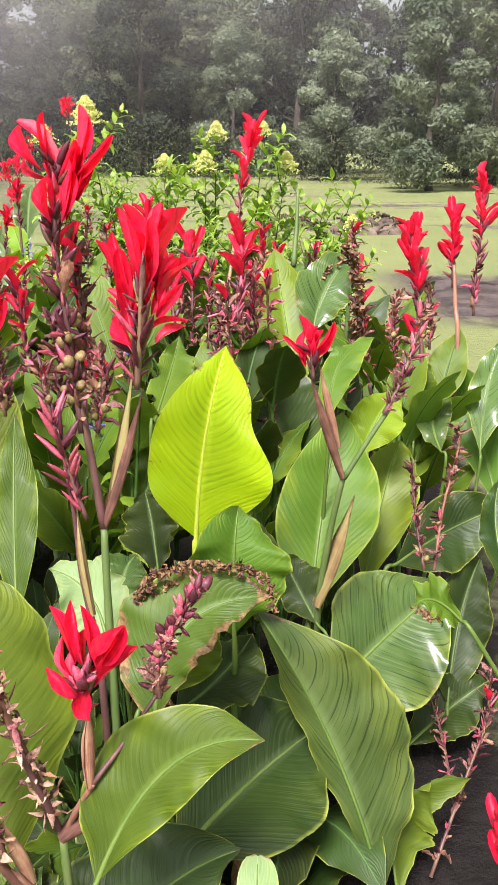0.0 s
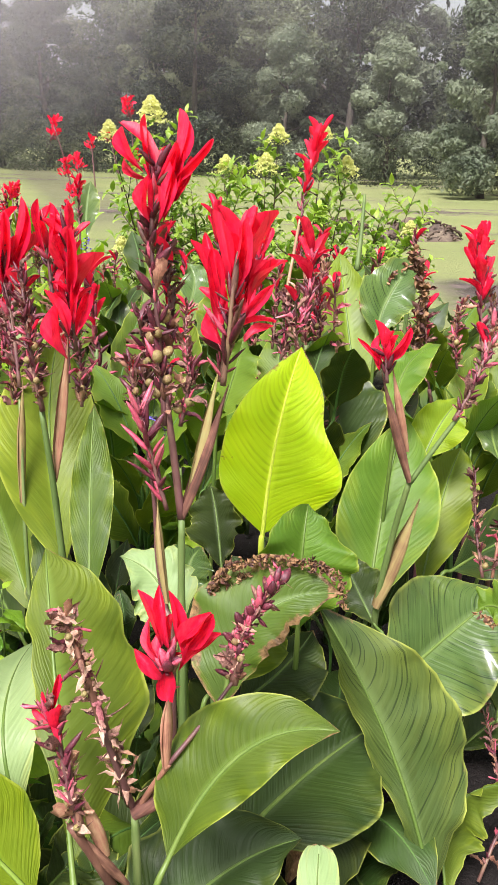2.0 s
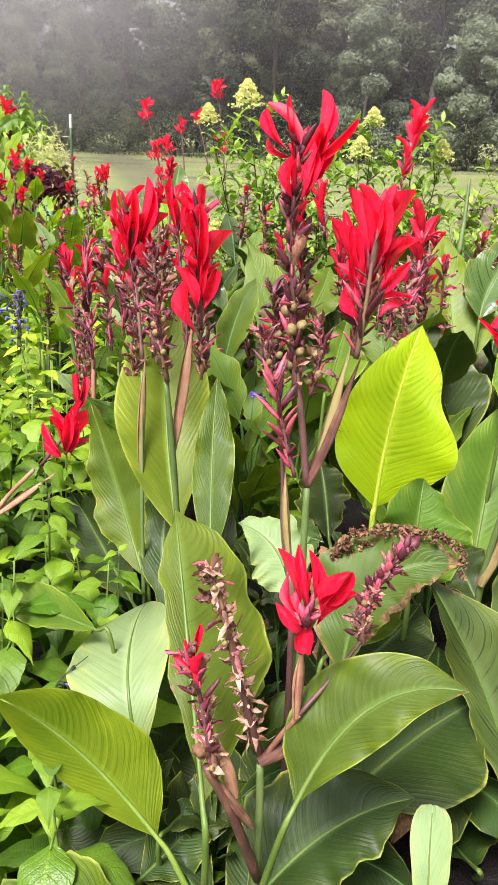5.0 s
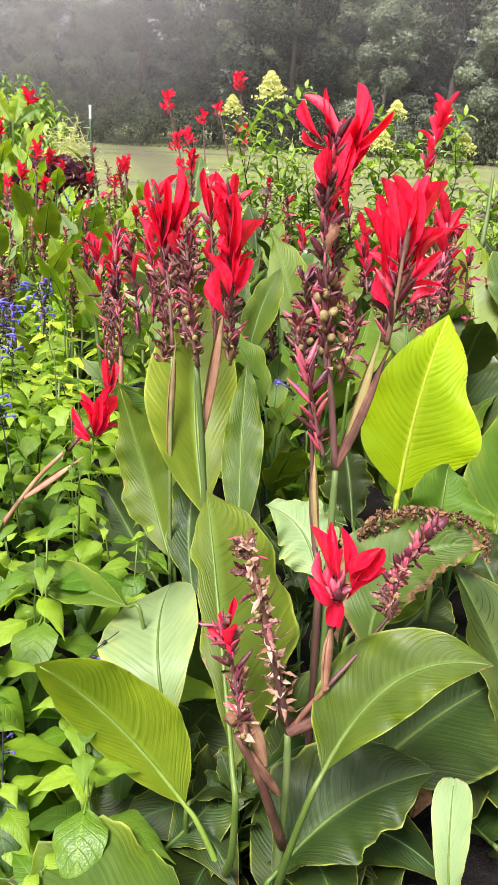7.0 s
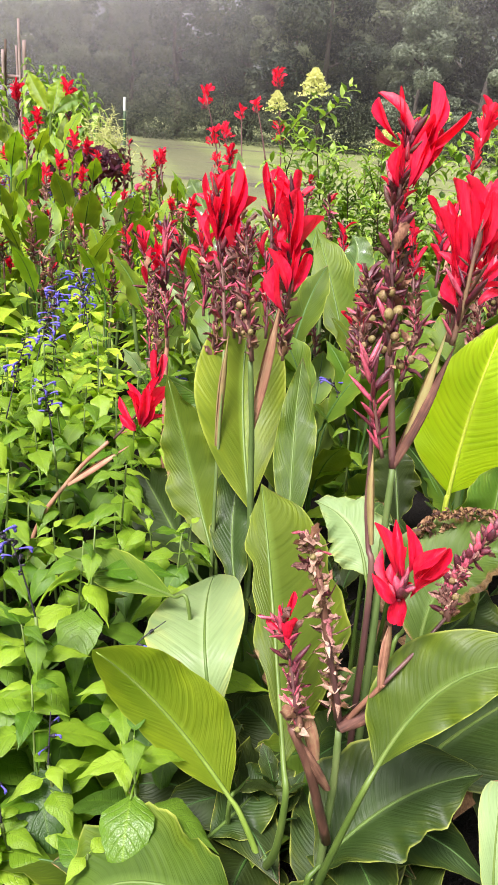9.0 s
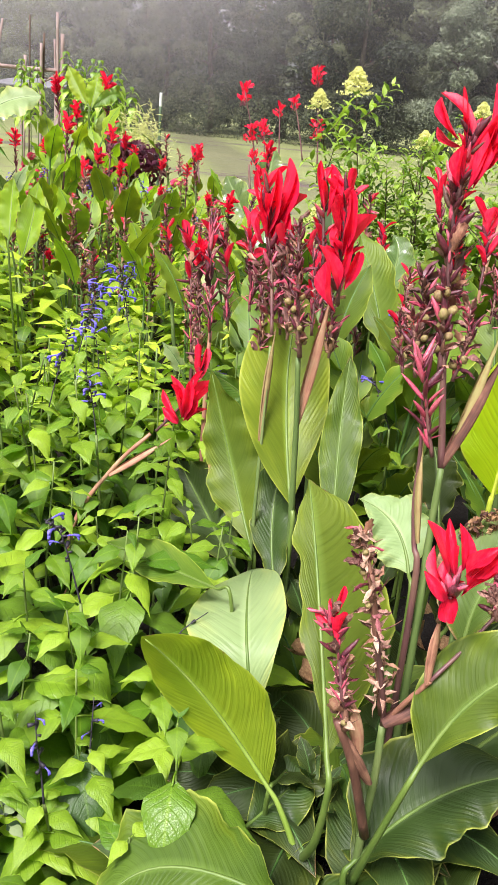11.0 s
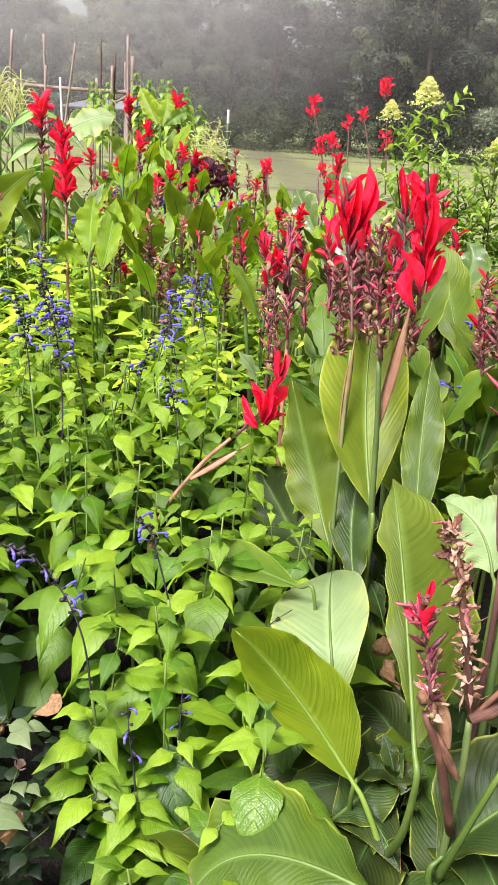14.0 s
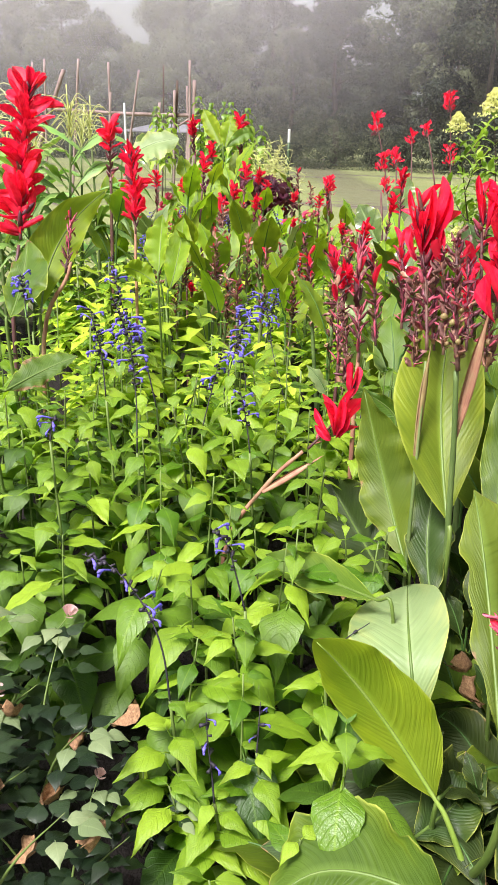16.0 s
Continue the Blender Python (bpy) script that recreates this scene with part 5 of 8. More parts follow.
petal(pod_canna, (-0.536, 1.606, 1.172), (-0.581, 1.613, 1.281), 0.057, 8, -0.41)
blade(pod_canna, (-0.603, 1.709, 0.620), (-0.673, 1.879, 0.879), (-0.672, 2.013, 1.130), (-0.805, 1.852, 0.871), (-0.570, 1.952, 0.935), BLADE_FRESH, point=0.6, wave=0.006, petiole=(-0.630, 1.799, 0.460), seed=42)
blade(pod_canna, (-0.716, 1.781, 0.442), (-0.806, 1.894, 0.598), (-0.909, 1.950, 0.887), (-0.872, 1.937, 0.570), (-0.721, 1.911, 0.710), BLADE_LIGHT, curl=0.15, petiole=(-0.741, 1.871, 0.282), seed=43)
blade(pod_canna, (-0.458, 1.390, 0.720), (-0.480, 1.510, 0.885), (-0.489, 1.620, 1.077), (-0.522, 1.500, 0.867), (-0.433, 1.530, 0.897), BLADE, keel=0.1, wave=0.008, point=0.55, petiole=(-0.408, 1.477, 0.494), seed=44)
blade(pod_canna, (-0.609, 1.625, 0.417), (-0.660, 1.780, 0.550), (-0.638, 1.921, 0.753), (-0.705, 1.759, 0.518), (-0.584, 1.738, 0.549), BLADE_DARK_SHADED, petiole=(-0.584, 1.715, 0.257), seed=45)
blade(pod_canna, (-0.764, 1.832, 0.320), (-0.933, 2.051, 0.392), (-1.065, 2.176, 0.488), (-1.017, 2.013, 0.336), (-0.846, 2.088, 0.448), BLADE_DARK_SHADED, notch=0.6, petiole=(-0.737, 1.922, 0.160), seed=46)
blade(pod_canna, (-0.281, 1.381, 0.670), (-0.318, 1.445, 0.736), (-0.420, 1.507, 0.771), (-0.357, 1.392, 0.676), (-0.272, 1.501, 0.773), BLADE_PALE, notch=0.6, petiole=(-0.277, 1.471, 0.510), seed=47)

forked_canna = canna(0.24, 1.98, "canna with a small scarlet flower on a forked stalk")
stalk(forked_canna, [(0.178, 1.764, 0.000), (0.175, 1.764, 0.354), (0.168, 1.729, 0.551), (0.190, 1.703, 0.772), (0.209, 1.677, 0.905)])
husk(forked_canna, (0.164, 1.718, 0.552), (0.253, 1.729, 0.838), 0.03, HUSK_GREEN)
husk(forked_canna, (0.207, 1.668, 0.908), (0.117, 1.648, 1.155), 0.018, HUSK_DARK)
husk(forked_canna, (0.196, 1.672, 0.980), (0.141, 1.644, 1.173), 0.014, HUSK)
spike(forked_canna, [(0.134, 1.634, 1.145), (0.129, 1.640, 1.192), (0.126, 1.654, 1.230)], petals=3, size=0.04, spread=0.5, first=0.1, buds=5, bud=0.04, label="small scarlet flower", seed=48)
petal(forked_canna, (0.124, 1.636, 1.180), (0.060, 1.657, 1.246), 0.038, 0, 0.00)
petal(forked_canna, (0.126, 1.638, 1.186), (0.113, 1.694, 1.266), 0.048, 1, 0.48)
petal(forked_canna, (0.133, 1.638, 1.186), (0.169, 1.644, 1.275), 0.044, 2, 0.26)
petal(forked_canna, (0.128, 1.636, 1.181), (0.145, 1.661, 1.247), 0.040, 3, -0.34)
petal(forked_canna, (0.120, 1.634, 1.175), (0.092, 1.688, 1.252), 0.049, 4, -0.44)
petal(forked_canna, (0.128, 1.640, 1.192), (0.126, 1.640, 1.269), 0.045, 5, 0.11)
petal(forked_canna, (0.122, 1.648, 1.214), (0.114, 1.634, 1.174), 0.041, 6, 0.50)
stalk(forked_canna, [(0.210, 1.668, 0.908), (0.261, 1.679, 0.994), (0.305, 1.686, 1.065)], r0=0.006, r1=0.005)
spike(forked_canna, [(0.293, 1.681, 1.053), (0.328, 1.705, 1.118), (0.360, 1.752, 1.184), (0.387, 1.803, 1.263)], petals=1, size=0.05, buds=26, bud=0.042, dry=26, r=0.005, label="maroon spent spike with dry bracts", seed=49)
blade(forked_canna, (0.153, 1.790, 0.488), (0.199, 2.011, 0.681), (0.260, 2.158, 0.906), (0.060, 1.974, 0.651), (0.348, 2.062, 0.690), BLADE_LIGHT, point=0.5, wave=0.006, petiole=(0.145, 1.880, 0.328), seed=50)
blade(forked_canna, (0.318, 1.993, 0.443), (0.386, 2.183, 0.610), (0.456, 2.298, 0.771), (0.298, 2.194, 0.647), (0.495, 2.209, 0.612), BLADE_FRESH, point=0.45, petiole=(0.338, 2.083, 0.283), seed=51)
blade(forked_canna, (0.315, 2.138, 0.785), (0.357, 2.189, 0.862), (0.429, 2.260, 0.934), (0.288, 2.196, 0.888), (0.428, 2.183, 0.841), BLADE_LIME, petiole=(0.344, 2.228, 0.625), seed=52)
blade(forked_canna, (0.193, 1.654, 0.343), (0.350, 1.809, 0.401), (0.533, 1.932, 0.489), (0.241, 1.902, 0.493), (0.422, 1.680, 0.275), BLADE_WET, point=0.42, wave=0.008, petiole=(0.205, 1.744, 0.183), seed=53)
blade(forked_canna, (0.169, 1.729, 0.494), (0.127, 1.791, 0.552), (0.081, 1.859, 0.626), (0.085, 1.771, 0.529), (0.178, 1.826, 0.583), BLADE_DARK_SHADED, petiole=(0.152, 1.819, 0.334), seed=54)

drooping_canna = canna(0.27, 1.43, "canna with a long drooping wet leaf")
stalk(drooping_canna, [(0.284, 1.327, 0.019), (0.270, 1.333, 0.094)])
blade(drooping_canna, (0.282, 1.290, 0.116), (0.174, 1.400, 0.413), (0.009, 1.490, 0.691), (0.136, 1.430, 0.344), (0.347, 1.470, 0.410), BLADE_WET, twist=0.35, keel=0.2, peak=0.5, point=0.7, wave=0.014, label="long drooping wet leaf", petiole=(0.246, 1.381, 0.000), seed=55)
blade(drooping_canna, (-0.139, 1.219, 0.291), (-0.013, 1.380, 0.312), (0.171, 1.531, 0.357), (-0.062, 1.553, 0.382), (0.125, 1.279, 0.253), BLADE_DARK_SHADED, point=0.42, wave=0.006, label="large dark green leaf", petiole=(-0.155, 1.309, 0.131), seed=56)
blade(drooping_canna, (0.330, 1.338, 0.043), (0.339, 1.441, 0.181), (0.523, 1.530, 0.203), (0.323, 1.451, 0.179), (0.402, 1.493, 0.113), BLADE_LIGHT, curl=0.5, petiole=(0.343, 1.428, 0.000), seed=57)
blade(drooping_canna, (0.042, 0.968, 0.253), (0.013, 1.002, 0.404), (0.015, 1.053, 0.475), (-0.020, 1.039, 0.454), (0.044, 1.050, 0.457), BLADE_PALE, peak=0.78, point=0.0, wave=0.002, petiole=(0.071, 1.058, 0.093), seed=58)
blade(drooping_canna, (0.422, 1.393, 0.715), (0.393, 1.475, 0.711), (0.351, 1.506, 0.681), (0.396, 1.442, 0.678), (0.402, 1.526, 0.733), BLADE_LIGHT, notch=0.8, petiole=(0.844, 1.480, 0.091), seed=59)
# two low leaves in shadow, darkened through their blade colour
blade(forked_canna, (0.560, 1.906, 0.120), (0.608, 2.047, 0.271), (0.689, 2.158, 0.455), (0.496, 2.032, 0.296), (0.694, 2.021, 0.253), BLADE_DARK_SHADED, petiole=(0.551, 1.996, 0.000), seed=60)
blade(forked_canna, (0.430, 1.784, 0.083), (0.561, 1.901, 0.105), (0.694, 1.935, 0.190), (0.522, 1.972, 0.156), (0.581, 1.828, 0.050), BLADE_DARK_SHADED, notch=0.5, petiole=(0.401, 1.874, 0.000), seed=61)
blade(forked_canna, (0.766, 2.527, 0.648), (0.803, 2.646, 0.828), (0.892, 2.753, 0.978), (0.742, 2.646, 0.828), (0.876, 2.639, 0.810), BLADE_WET, petiole=(0.744, 2.617, 0.488), seed=62)
blade(drooping_canna, (-0.077, 1.007, 0.126), (-0.110, 1.155, 0.101), (-0.116, 1.277, 0.135), (-0.193, 1.182, 0.065), (-0.015, 1.176, 0.117), BLADE_DARK_SHADED, petiole=(-0.072, 1.097, 0.000), seed=63)
blade(drooping_canna, (0.153, 1.255, 0.127), (0.121, 1.435, 0.039), (0.154, 1.556, 0.074), (0.042, 1.432, 0.037), (0.240, 1.436, 0.029), BLADE_DARK_SHADED, petiole=(0.180, 1.345, 0.000), seed=64)

mid_canna = canna(0.20, 2.91, "canna with pale upright leaves behind the front row")
stalk(mid_canna, [(0.179, 2.635, 0.000), (0.175, 2.635, 0.703), (0.161, 2.662, 0.836)])
blade(mid_canna, (0.160, 2.636, 0.824), (0.127, 2.802, 1.021), (0.090, 2.971, 1.256), (0.005, 2.753, 0.988), (0.247, 2.850, 0.994), BLADE_FRESH, point=0.55, petiole=(0.184, 2.726, 0.664), seed=65)
blade(mid_canna, (0.218, 2.707, 1.014), (0.256, 2.791, 1.125), (0.384, 2.911, 1.267), (0.179, 2.824, 1.166), (0.333, 2.743, 1.101), BLADE_WET, petiole=(0.217, 2.797, 0.854), seed=66)
blade(mid_canna, (0.207, 2.010, 0.925), (0.237, 2.135, 1.033), (0.356, 2.263, 1.092), (0.191, 2.132, 1.025), (0.307, 2.159, 1.042), BLADE_LIGHT, petiole=(0.182, 2.100, 0.765), seed=67)
blade(mid_canna, (0.565, 2.630, 0.641), (0.585, 2.698, 0.768), (0.621, 2.806, 0.889), (0.526, 2.672, 0.756), (0.648, 2.706, 0.790), BLADE, petiole=(0.538, 2.720, 0.481), seed=68)
spike(mid_canna, [(0.412, 2.692, 0.836), (0.393, 2.751, 1.000), (0.377, 2.796, 1.128), (0.369, 2.829, 1.219)], petals=6, size=0.06, first=0.3, buds=8, bud=0.05, dry=46, label="withered brown spike with a few red petals", seed=69)
stalk(mid_canna, [(0.426, 2.646, 0.000), (0.423, 2.646, 0.708), (0.412, 2.692, 0.836)], mat=STALK_RED, label="maroon stalk")
spike(mid_canna, [(0.168, 3.124, 1.173), (0.179, 3.169, 1.294), (0.186, 3.224, 1.446)], petals=0, buds=0, stem=STALK, r=0.01, label="closed green shoot", seed=70)

back_canna = canna(-0.06, 4.01, "canna with a slim scarlet spike by the shrub")
stalk(back_canna, [(-0.113, 3.849, 0.000), (-0.104, 3.849, 0.850), (-0.074, 3.931, 1.133), (-0.052, 3.967, 1.288)], mat=HUSK, label="pinkish stalk")
spike(back_canna, [(-0.051, 3.958, 1.262), (-0.031, 4.022, 1.439), (0.004, 4.078, 1.591), (0.022, 4.107, 1.667)], joined=True, petals=34, size=0.085, spread=0.5, first=0.25, buds=26, bud=0.06, label="slim scarlet spike", seed=71)
spike(back_canna, [(-0.043, 2.343, 1.095), (-0.022, 2.384, 1.205), (-0.018, 2.424, 1.314)], petals=9, size=0.09, spread=0.6, first=0.6, buds=24, bud=0.05, dry=8, label="scarlet flower over maroon buds", seed=72)
spike(back_canna, [(-0.130, 2.519, 0.999), (-0.122, 2.568, 1.135), (-0.121, 2.611, 1.254)], petals=2, size=0.06, buds=16, bud=0.05, dry=18, label="maroon spent spike", seed=73)
spike(back_canna, [(-0.179, 2.553, 1.100), (-0.179, 2.590, 1.202), (-0.186, 2.627, 1.304)], petals=10, size=0.08, spread=0.5, first=0.3, buds=16, bud=0.05, label="scarlet spike", seed=74)

right_canna = canna(0.66, 2.93, "canna with scarlet spikes at the end of the bed")
stalk(right_canna, [(0.596, 2.689, 0.000), (0.591, 2.689, 0.810), (0.575, 2.742, 1.073)], mat=STALK_RED, label="maroon stalk")
spike(right_canna, [(0.575, 2.729, 0.977), (0.571, 2.771, 1.122), (0.556, 2.806, 1.249), (0.555, 2.829, 1.312)], petals=34, size=0.075, spread=0.5, first=0.35, buds=30, bud=0.06, label="full scarlet flower head", seed=75)
stalk(right_canna, [(0.741, 2.824, 0.000), (0.738, 2.824, 0.880), (0.729, 2.873, 1.073), (0.723, 2.911, 1.206)], mat=HUSK, label="pinkish stalk")
spike(right_canna, [(0.723, 2.904, 1.127), (0.723, 2.945, 1.240), (0.727, 2.982, 1.342)], petals=20, size=0.075, spread=0.45, first=0.3, buds=14, bud=0.06, label="scarlet flower head", seed=76)
spike(right_canna, [(0.799, 2.879, 1.032), (0.807, 2.927, 1.164), (0.827, 2.982, 1.315), (0.835, 3.038, 1.467)], petals=20, size=0.07, spread=0.45, first=0.6, buds=28, bud=0.06, dry=14, label="scarlet flower over withered bracts", seed=77)
blade(right_canna, (0.863, 2.551, 0.422), (0.812, 2.759, 0.643), (0.718, 2.920, 0.852), (0.759, 2.714, 0.578), (0.910, 2.781, 0.704), BLADE, petiole=(0.878, 2.641, 0.262), seed=78)
blade(right_canna, (0.413, 2.043, 0.489), (0.581, 2.165, 0.532), (0.773, 2.192, 0.606), (0.565, 2.237, 0.613), (0.596, 2.090, 0.442), BLADE_DARK_SHADED, petiole=(0.400, 2.133, 0.329), seed=79)
blade(right_canna, (0.612, 2.433, 0.684), (0.607, 2.565, 0.754), (0.666, 2.652, 0.846), (0.551, 2.559, 0.736), (0.673, 2.572, 0.772), BLADE_WET, petiole=(0.582, 2.523, 0.524), seed=80)
blade(right_canna, (0.628, 1.712, 0.601), (0.609, 1.801, 0.700), (0.632, 1.894, 0.811), (0.562, 1.805, 0.713), (0.665, 1.805, 0.713), BLADE_DARK_SHADED, petiole=(0.609, 1.802, 0.441), seed=81)
spike(right_canna, [(0.455, 1.873, 0.565), (0.439, 1.943, 0.678), (0.435, 2.011, 0.811)], petals=0, buds=4, bud=0.04, pods=2, dry=26, label="withered dark spike", seed=82)
spike(right_canna, [(0.487, 1.897, 0.552), (0.514, 1.969, 0.699), (0.554, 2.021, 0.839), (0.554, 2.044, 0.903)], petals=0, buds=6, bud=0.04, dry=30, stem=HUSK, label="withered dark spike", seed=83)
spike(right_canna, [(0.498, 1.587, 0.113), (0.517, 1.803, 0.122), (0.475, 1.895, 0.228)], petals=0, buds=10, bud=0.035, bud_set=PINKS, dry=24, label="withered pink spike", seed=84)
spike(right_canna, [(0.423, 1.436, -0.000), (0.540, 1.603, 0.164), (0.595, 1.683, 0.235), (0.608, 1.727, 0.356)], petals=1, size=0.04, buds=14, bud=0.04, bud_set=PINKS, dry=34, label="withered pinkish spike", seed=85)
spike(right_canna, [(0.483, 1.133, 0.328), (0.467, 1.151, 0.377), (0.457, 1.169, 0.426)], petals=9, size=0.055, spread=0.7, first=0.2, buds=5, bud=0.03, label="small scarlet flower", seed=86)

pink_spike_canna = canna(-1.09, 2.52, "canna with pink-red finished spikes over the sage")
stalk(pink_spike_canna, [(-1.014, 2.300, 0.000), (-1.016, 2.300, 0.731), (-1.019, 2.323, 0.898)], mat=HUSK, label="pinkish stalk")
spike(pink_spike_canna, [(-1.015, 2.310, 0.864), (-1.033, 2.342, 1.005), (-1.050, 2.374, 1.143), (-1.059, 2.413, 1.245)], petals=5, size=0.07, spread=0.5, first=0.55, buds=36, bud=0.07, bud_set=PINKS, dry=8, label="rose-red spike of buds", seed=87)
spike(pink_spike_canna, [(-0.976, 2.378, 0.908), (-1.004, 2.436, 1.064), (-1.033, 2.480, 1.185)], petals=2, size=0.06, buds=26, bud=0.06, bud_set=PINKS, dry=10, label="maroon and pink spike", seed=88)
blade(pink_spike_canna, (-0.864, 2.088, 0.686), (-0.835, 2.113, 0.736), (-1.030, 2.076, 0.856), (-0.923, 2.104, 0.747), (-0.818, 2.142, 0.801), BLADE, peak=0.3, petiole=(-0.838, 2.178, 0.526), seed=89)
blade(pink_spike_canna, (-0.457, 2.828, 0.739), (-0.543, 3.007, 0.946), (-0.665, 3.196, 1.192), (-0.607, 2.991, 0.933), (-0.450, 3.045, 0.868), BLADE_LIGHT, petiole=(-0.431, 2.918, 0.579), seed=90)
blade(pink_spike_canna, (-0.547, 3.296, 0.854), (-0.501, 3.471, 0.999), (-0.540, 3.568, 1.119), (-0.579, 3.457, 0.995), (-0.422, 3.485, 1.003), BLADE_WET, petiole=(-0.543, 3.386, 0.694), seed=91)
blade(pink_spike_canna, (-0.417, 3.201, 0.837), (-0.364, 3.356, 0.931), (-0.333, 3.515, 1.043), (-0.486, 3.344, 0.948), (-0.299, 3.350, 0.889), BLADE_LIGHT, petiole=(-0.440, 3.291, 0.677), seed=92)
blade(pink_spike_canna, (-0.265, 2.151, 0.875), (-0.245, 2.396, 0.935), (-0.222, 2.548, 1.034), (-0.300, 2.393, 0.949), (-0.176, 2.388, 0.888), BLADE_LIGHT, notch=0.7, petiole=(-0.293, 2.241, 0.715), seed=93)
spike(pink_spike_canna, [(-0.373, 1.949, 0.957), (-0.389, 1.975, 1.028), (-0.405, 2.000, 1.098)], petals=3, size=0.05, buds=10, bud=0.04, dry=22, label="withered maroon spike", seed=94)
spike(pink_spike_canna, [(-0.328, 2.926, 1.200), (-0.352, 2.968, 1.316), (-0.368, 2.997, 1.393)], petals=9, size=0.08, spread=0.4, first=0.2, buds=16, bud=0.05, label="scarlet spike", seed=95)
spike(pink_spike_canna, [(-0.244, 2.660, 1.049), (-0.261, 2.701, 1.157), (-0.276, 2.735, 1.247)], petals=14, size=0.07, spread=0.6, first=0.2, buds=14, bud=0.05, label="scarlet spike", seed=96)

leaning_canna = canna(-1.31, 1.97, "canna leaning over the sage with a scarlet flower")
stalk(leaning_canna, [(-1.338, 1.879, 0.000), (-1.302, 1.879, 0.339), (-1.185, 1.925, 0.544), (-1.086, 1.953, 0.655)], mat=HUSK, r0=0.008, r1=0.006, label="straw-coloured leaning stalk")
husk(leaning_canna, (-1.199, 1.911, 0.514), (-1.018, 1.959, 0.643), 0.018, HUSK)
spike(leaning_canna, [(-1.071, 1.959, 0.664), (-1.007, 1.980, 0.744), (-0.967, 1.993, 0.814), (-0.950, 2.021, 0.877)], petals=4, size=0.07, spread=0.5, first=0.2, buds=14, bud=0.04, bud_set=PINKS, label="scarlet flower on a leaning stalk", seed=97)
petal(leaning_canna, (-0.996, 1.947, 0.713), (-1.076, 1.973, 0.809), 0.064, 0, 0.00)
petal(leaning_canna, (-0.990, 1.950, 0.718), (-1.042, 2.014, 0.828), 0.080, 1, 0.48)
petal(leaning_canna, (-0.984, 1.953, 0.721), (-0.983, 1.975, 0.846), 0.073, 2, 0.26)
petal(leaning_canna, (-0.973, 1.956, 0.725), (-0.927, 2.011, 0.841), 0.066, 3, -0.34)
petal(leaning_canna, (-0.972, 1.952, 0.714), (-0.942, 2.006, 0.769), 0.082, 4, -0.44)
petal(leaning_canna, (-0.998, 1.944, 0.705), (-1.049, 1.929, 0.760), 0.075, 5, 0.11)
petal(leaning_canna, (-0.986, 1.949, 0.713), (-0.963, 1.995, 0.814), 0.068, 6, 0.50)

tasselled_canna = canna(-2.37, 2.48, "canna with a big backlit leaf beside the corn")
stalk(tasselled_canna, [(-2.312, 2.335, 0.000), (-2.289, 2.335, 0.796), (-2.213, 2.402, 1.035), (-2.200, 2.420, 1.098)], mat=HUSK, label="pinkish stalk")
spike(tasselled_canna, [(-2.214, 2.399, 1.057), (-2.218, 2.438, 1.159), (-2.226, 2.476, 1.261)], petals=1, size=0.05, buds=20, bud=0.05, bud_set=PINKS, dry=6, label="finished pink spike", seed=98)
blade(tasselled_canna, (-2.317, 2.370, 0.910), (-2.360, 2.551, 1.116), (-2.248, 2.800, 1.351), (-2.470, 2.518, 1.134), (-2.295, 2.639, 1.133), BLADE_LIME, petiole=(-2.347, 2.460, 0.750), seed=99)
blade(tasselled_canna, (-1.963, 1.665, 0.814), (-1.902, 1.773, 0.857), (-1.823, 1.863, 0.895), (-1.958, 1.811, 0.888), (-1.897, 1.745, 0.810), BLADE_BROWN, notch=0.5, petiole=(-1.978, 1.755, 0.654), seed=100)
blade(tasselled_canna, (-2.299, 2.153, 0.918), (-2.342, 2.291, 1.019), (-2.410, 2.440, 1.168), (-2.402, 2.268, 1.017), (-2.238, 2.322, 1.001), BLADE, petiole=(-2.286, 2.243, 0.758), seed=101)
spike(tasselled_canna, [(-2.435, 2.430, 1.167), (-2.464, 2.494, 1.354), (-2.481, 2.572, 1.562), (-2.498, 2.632, 1.729)], petals=130, size=0.085, spread=0.8, ragged=0.5, first=0.02, buds=20, bud=0.08, r=0.006, label="big scarlet flower spike", seed=102)
stalk(tasselled_canna, [(-2.410, 2.320, 0.000), (-2.416, 2.320, 0.875), (-2.438, 2.421, 1.146)], mat=STALK_RED, label="maroon stalk")

far_left_canna = canna(-2.65, 3.72, "canna with a scarlet spike over the sage")
stalk(far_left_canna, [(-2.532, 3.530, 0.000), (-2.536, 3.530, 0.880), (-2.549, 3.560, 1.108)], mat=HUSK, label="pinkish stalk")
spike(far_left_canna, [(-2.519, 3.505, 1.086), (-2.550, 3.559, 1.250), (-2.582, 3.602, 1.386), (-2.599, 3.623, 1.454)], petals=90, size=0.066, spread=0.7, ragged=0.5, first=0.1, buds=22, bud=0.07, label="scarlet flower spike", seed=103)
blade(far_left_canna, (-2.282, 3.302, 0.930), (-2.317, 3.391, 1.041), (-2.355, 3.495, 1.194), (-2.392, 3.367, 1.052), (-2.276, 3.417, 1.068), BLADE_LIME, petiole=(-2.292, 3.392, 0.770), seed=104)
blade(far_left_canna, (-2.356, 3.565, 0.801), (-2.386, 3.729, 0.955), (-2.434, 3.902, 1.147), (-2.461, 3.712, 0.982), (-2.328, 3.751, 0.957), BLADE_LIME, petiole=(-2.385, 3.655, 0.641), seed=105)
blade(far_left_canna, (-2.382, 3.458, 0.844), (-2.459, 3.451, 0.896), (-2.507, 3.336, 0.936), (-2.464, 3.427, 0.841), (-2.470, 3.475, 0.964), BLADE_LIME, petiole=(-2.404, 3.548, 0.684), seed=106)

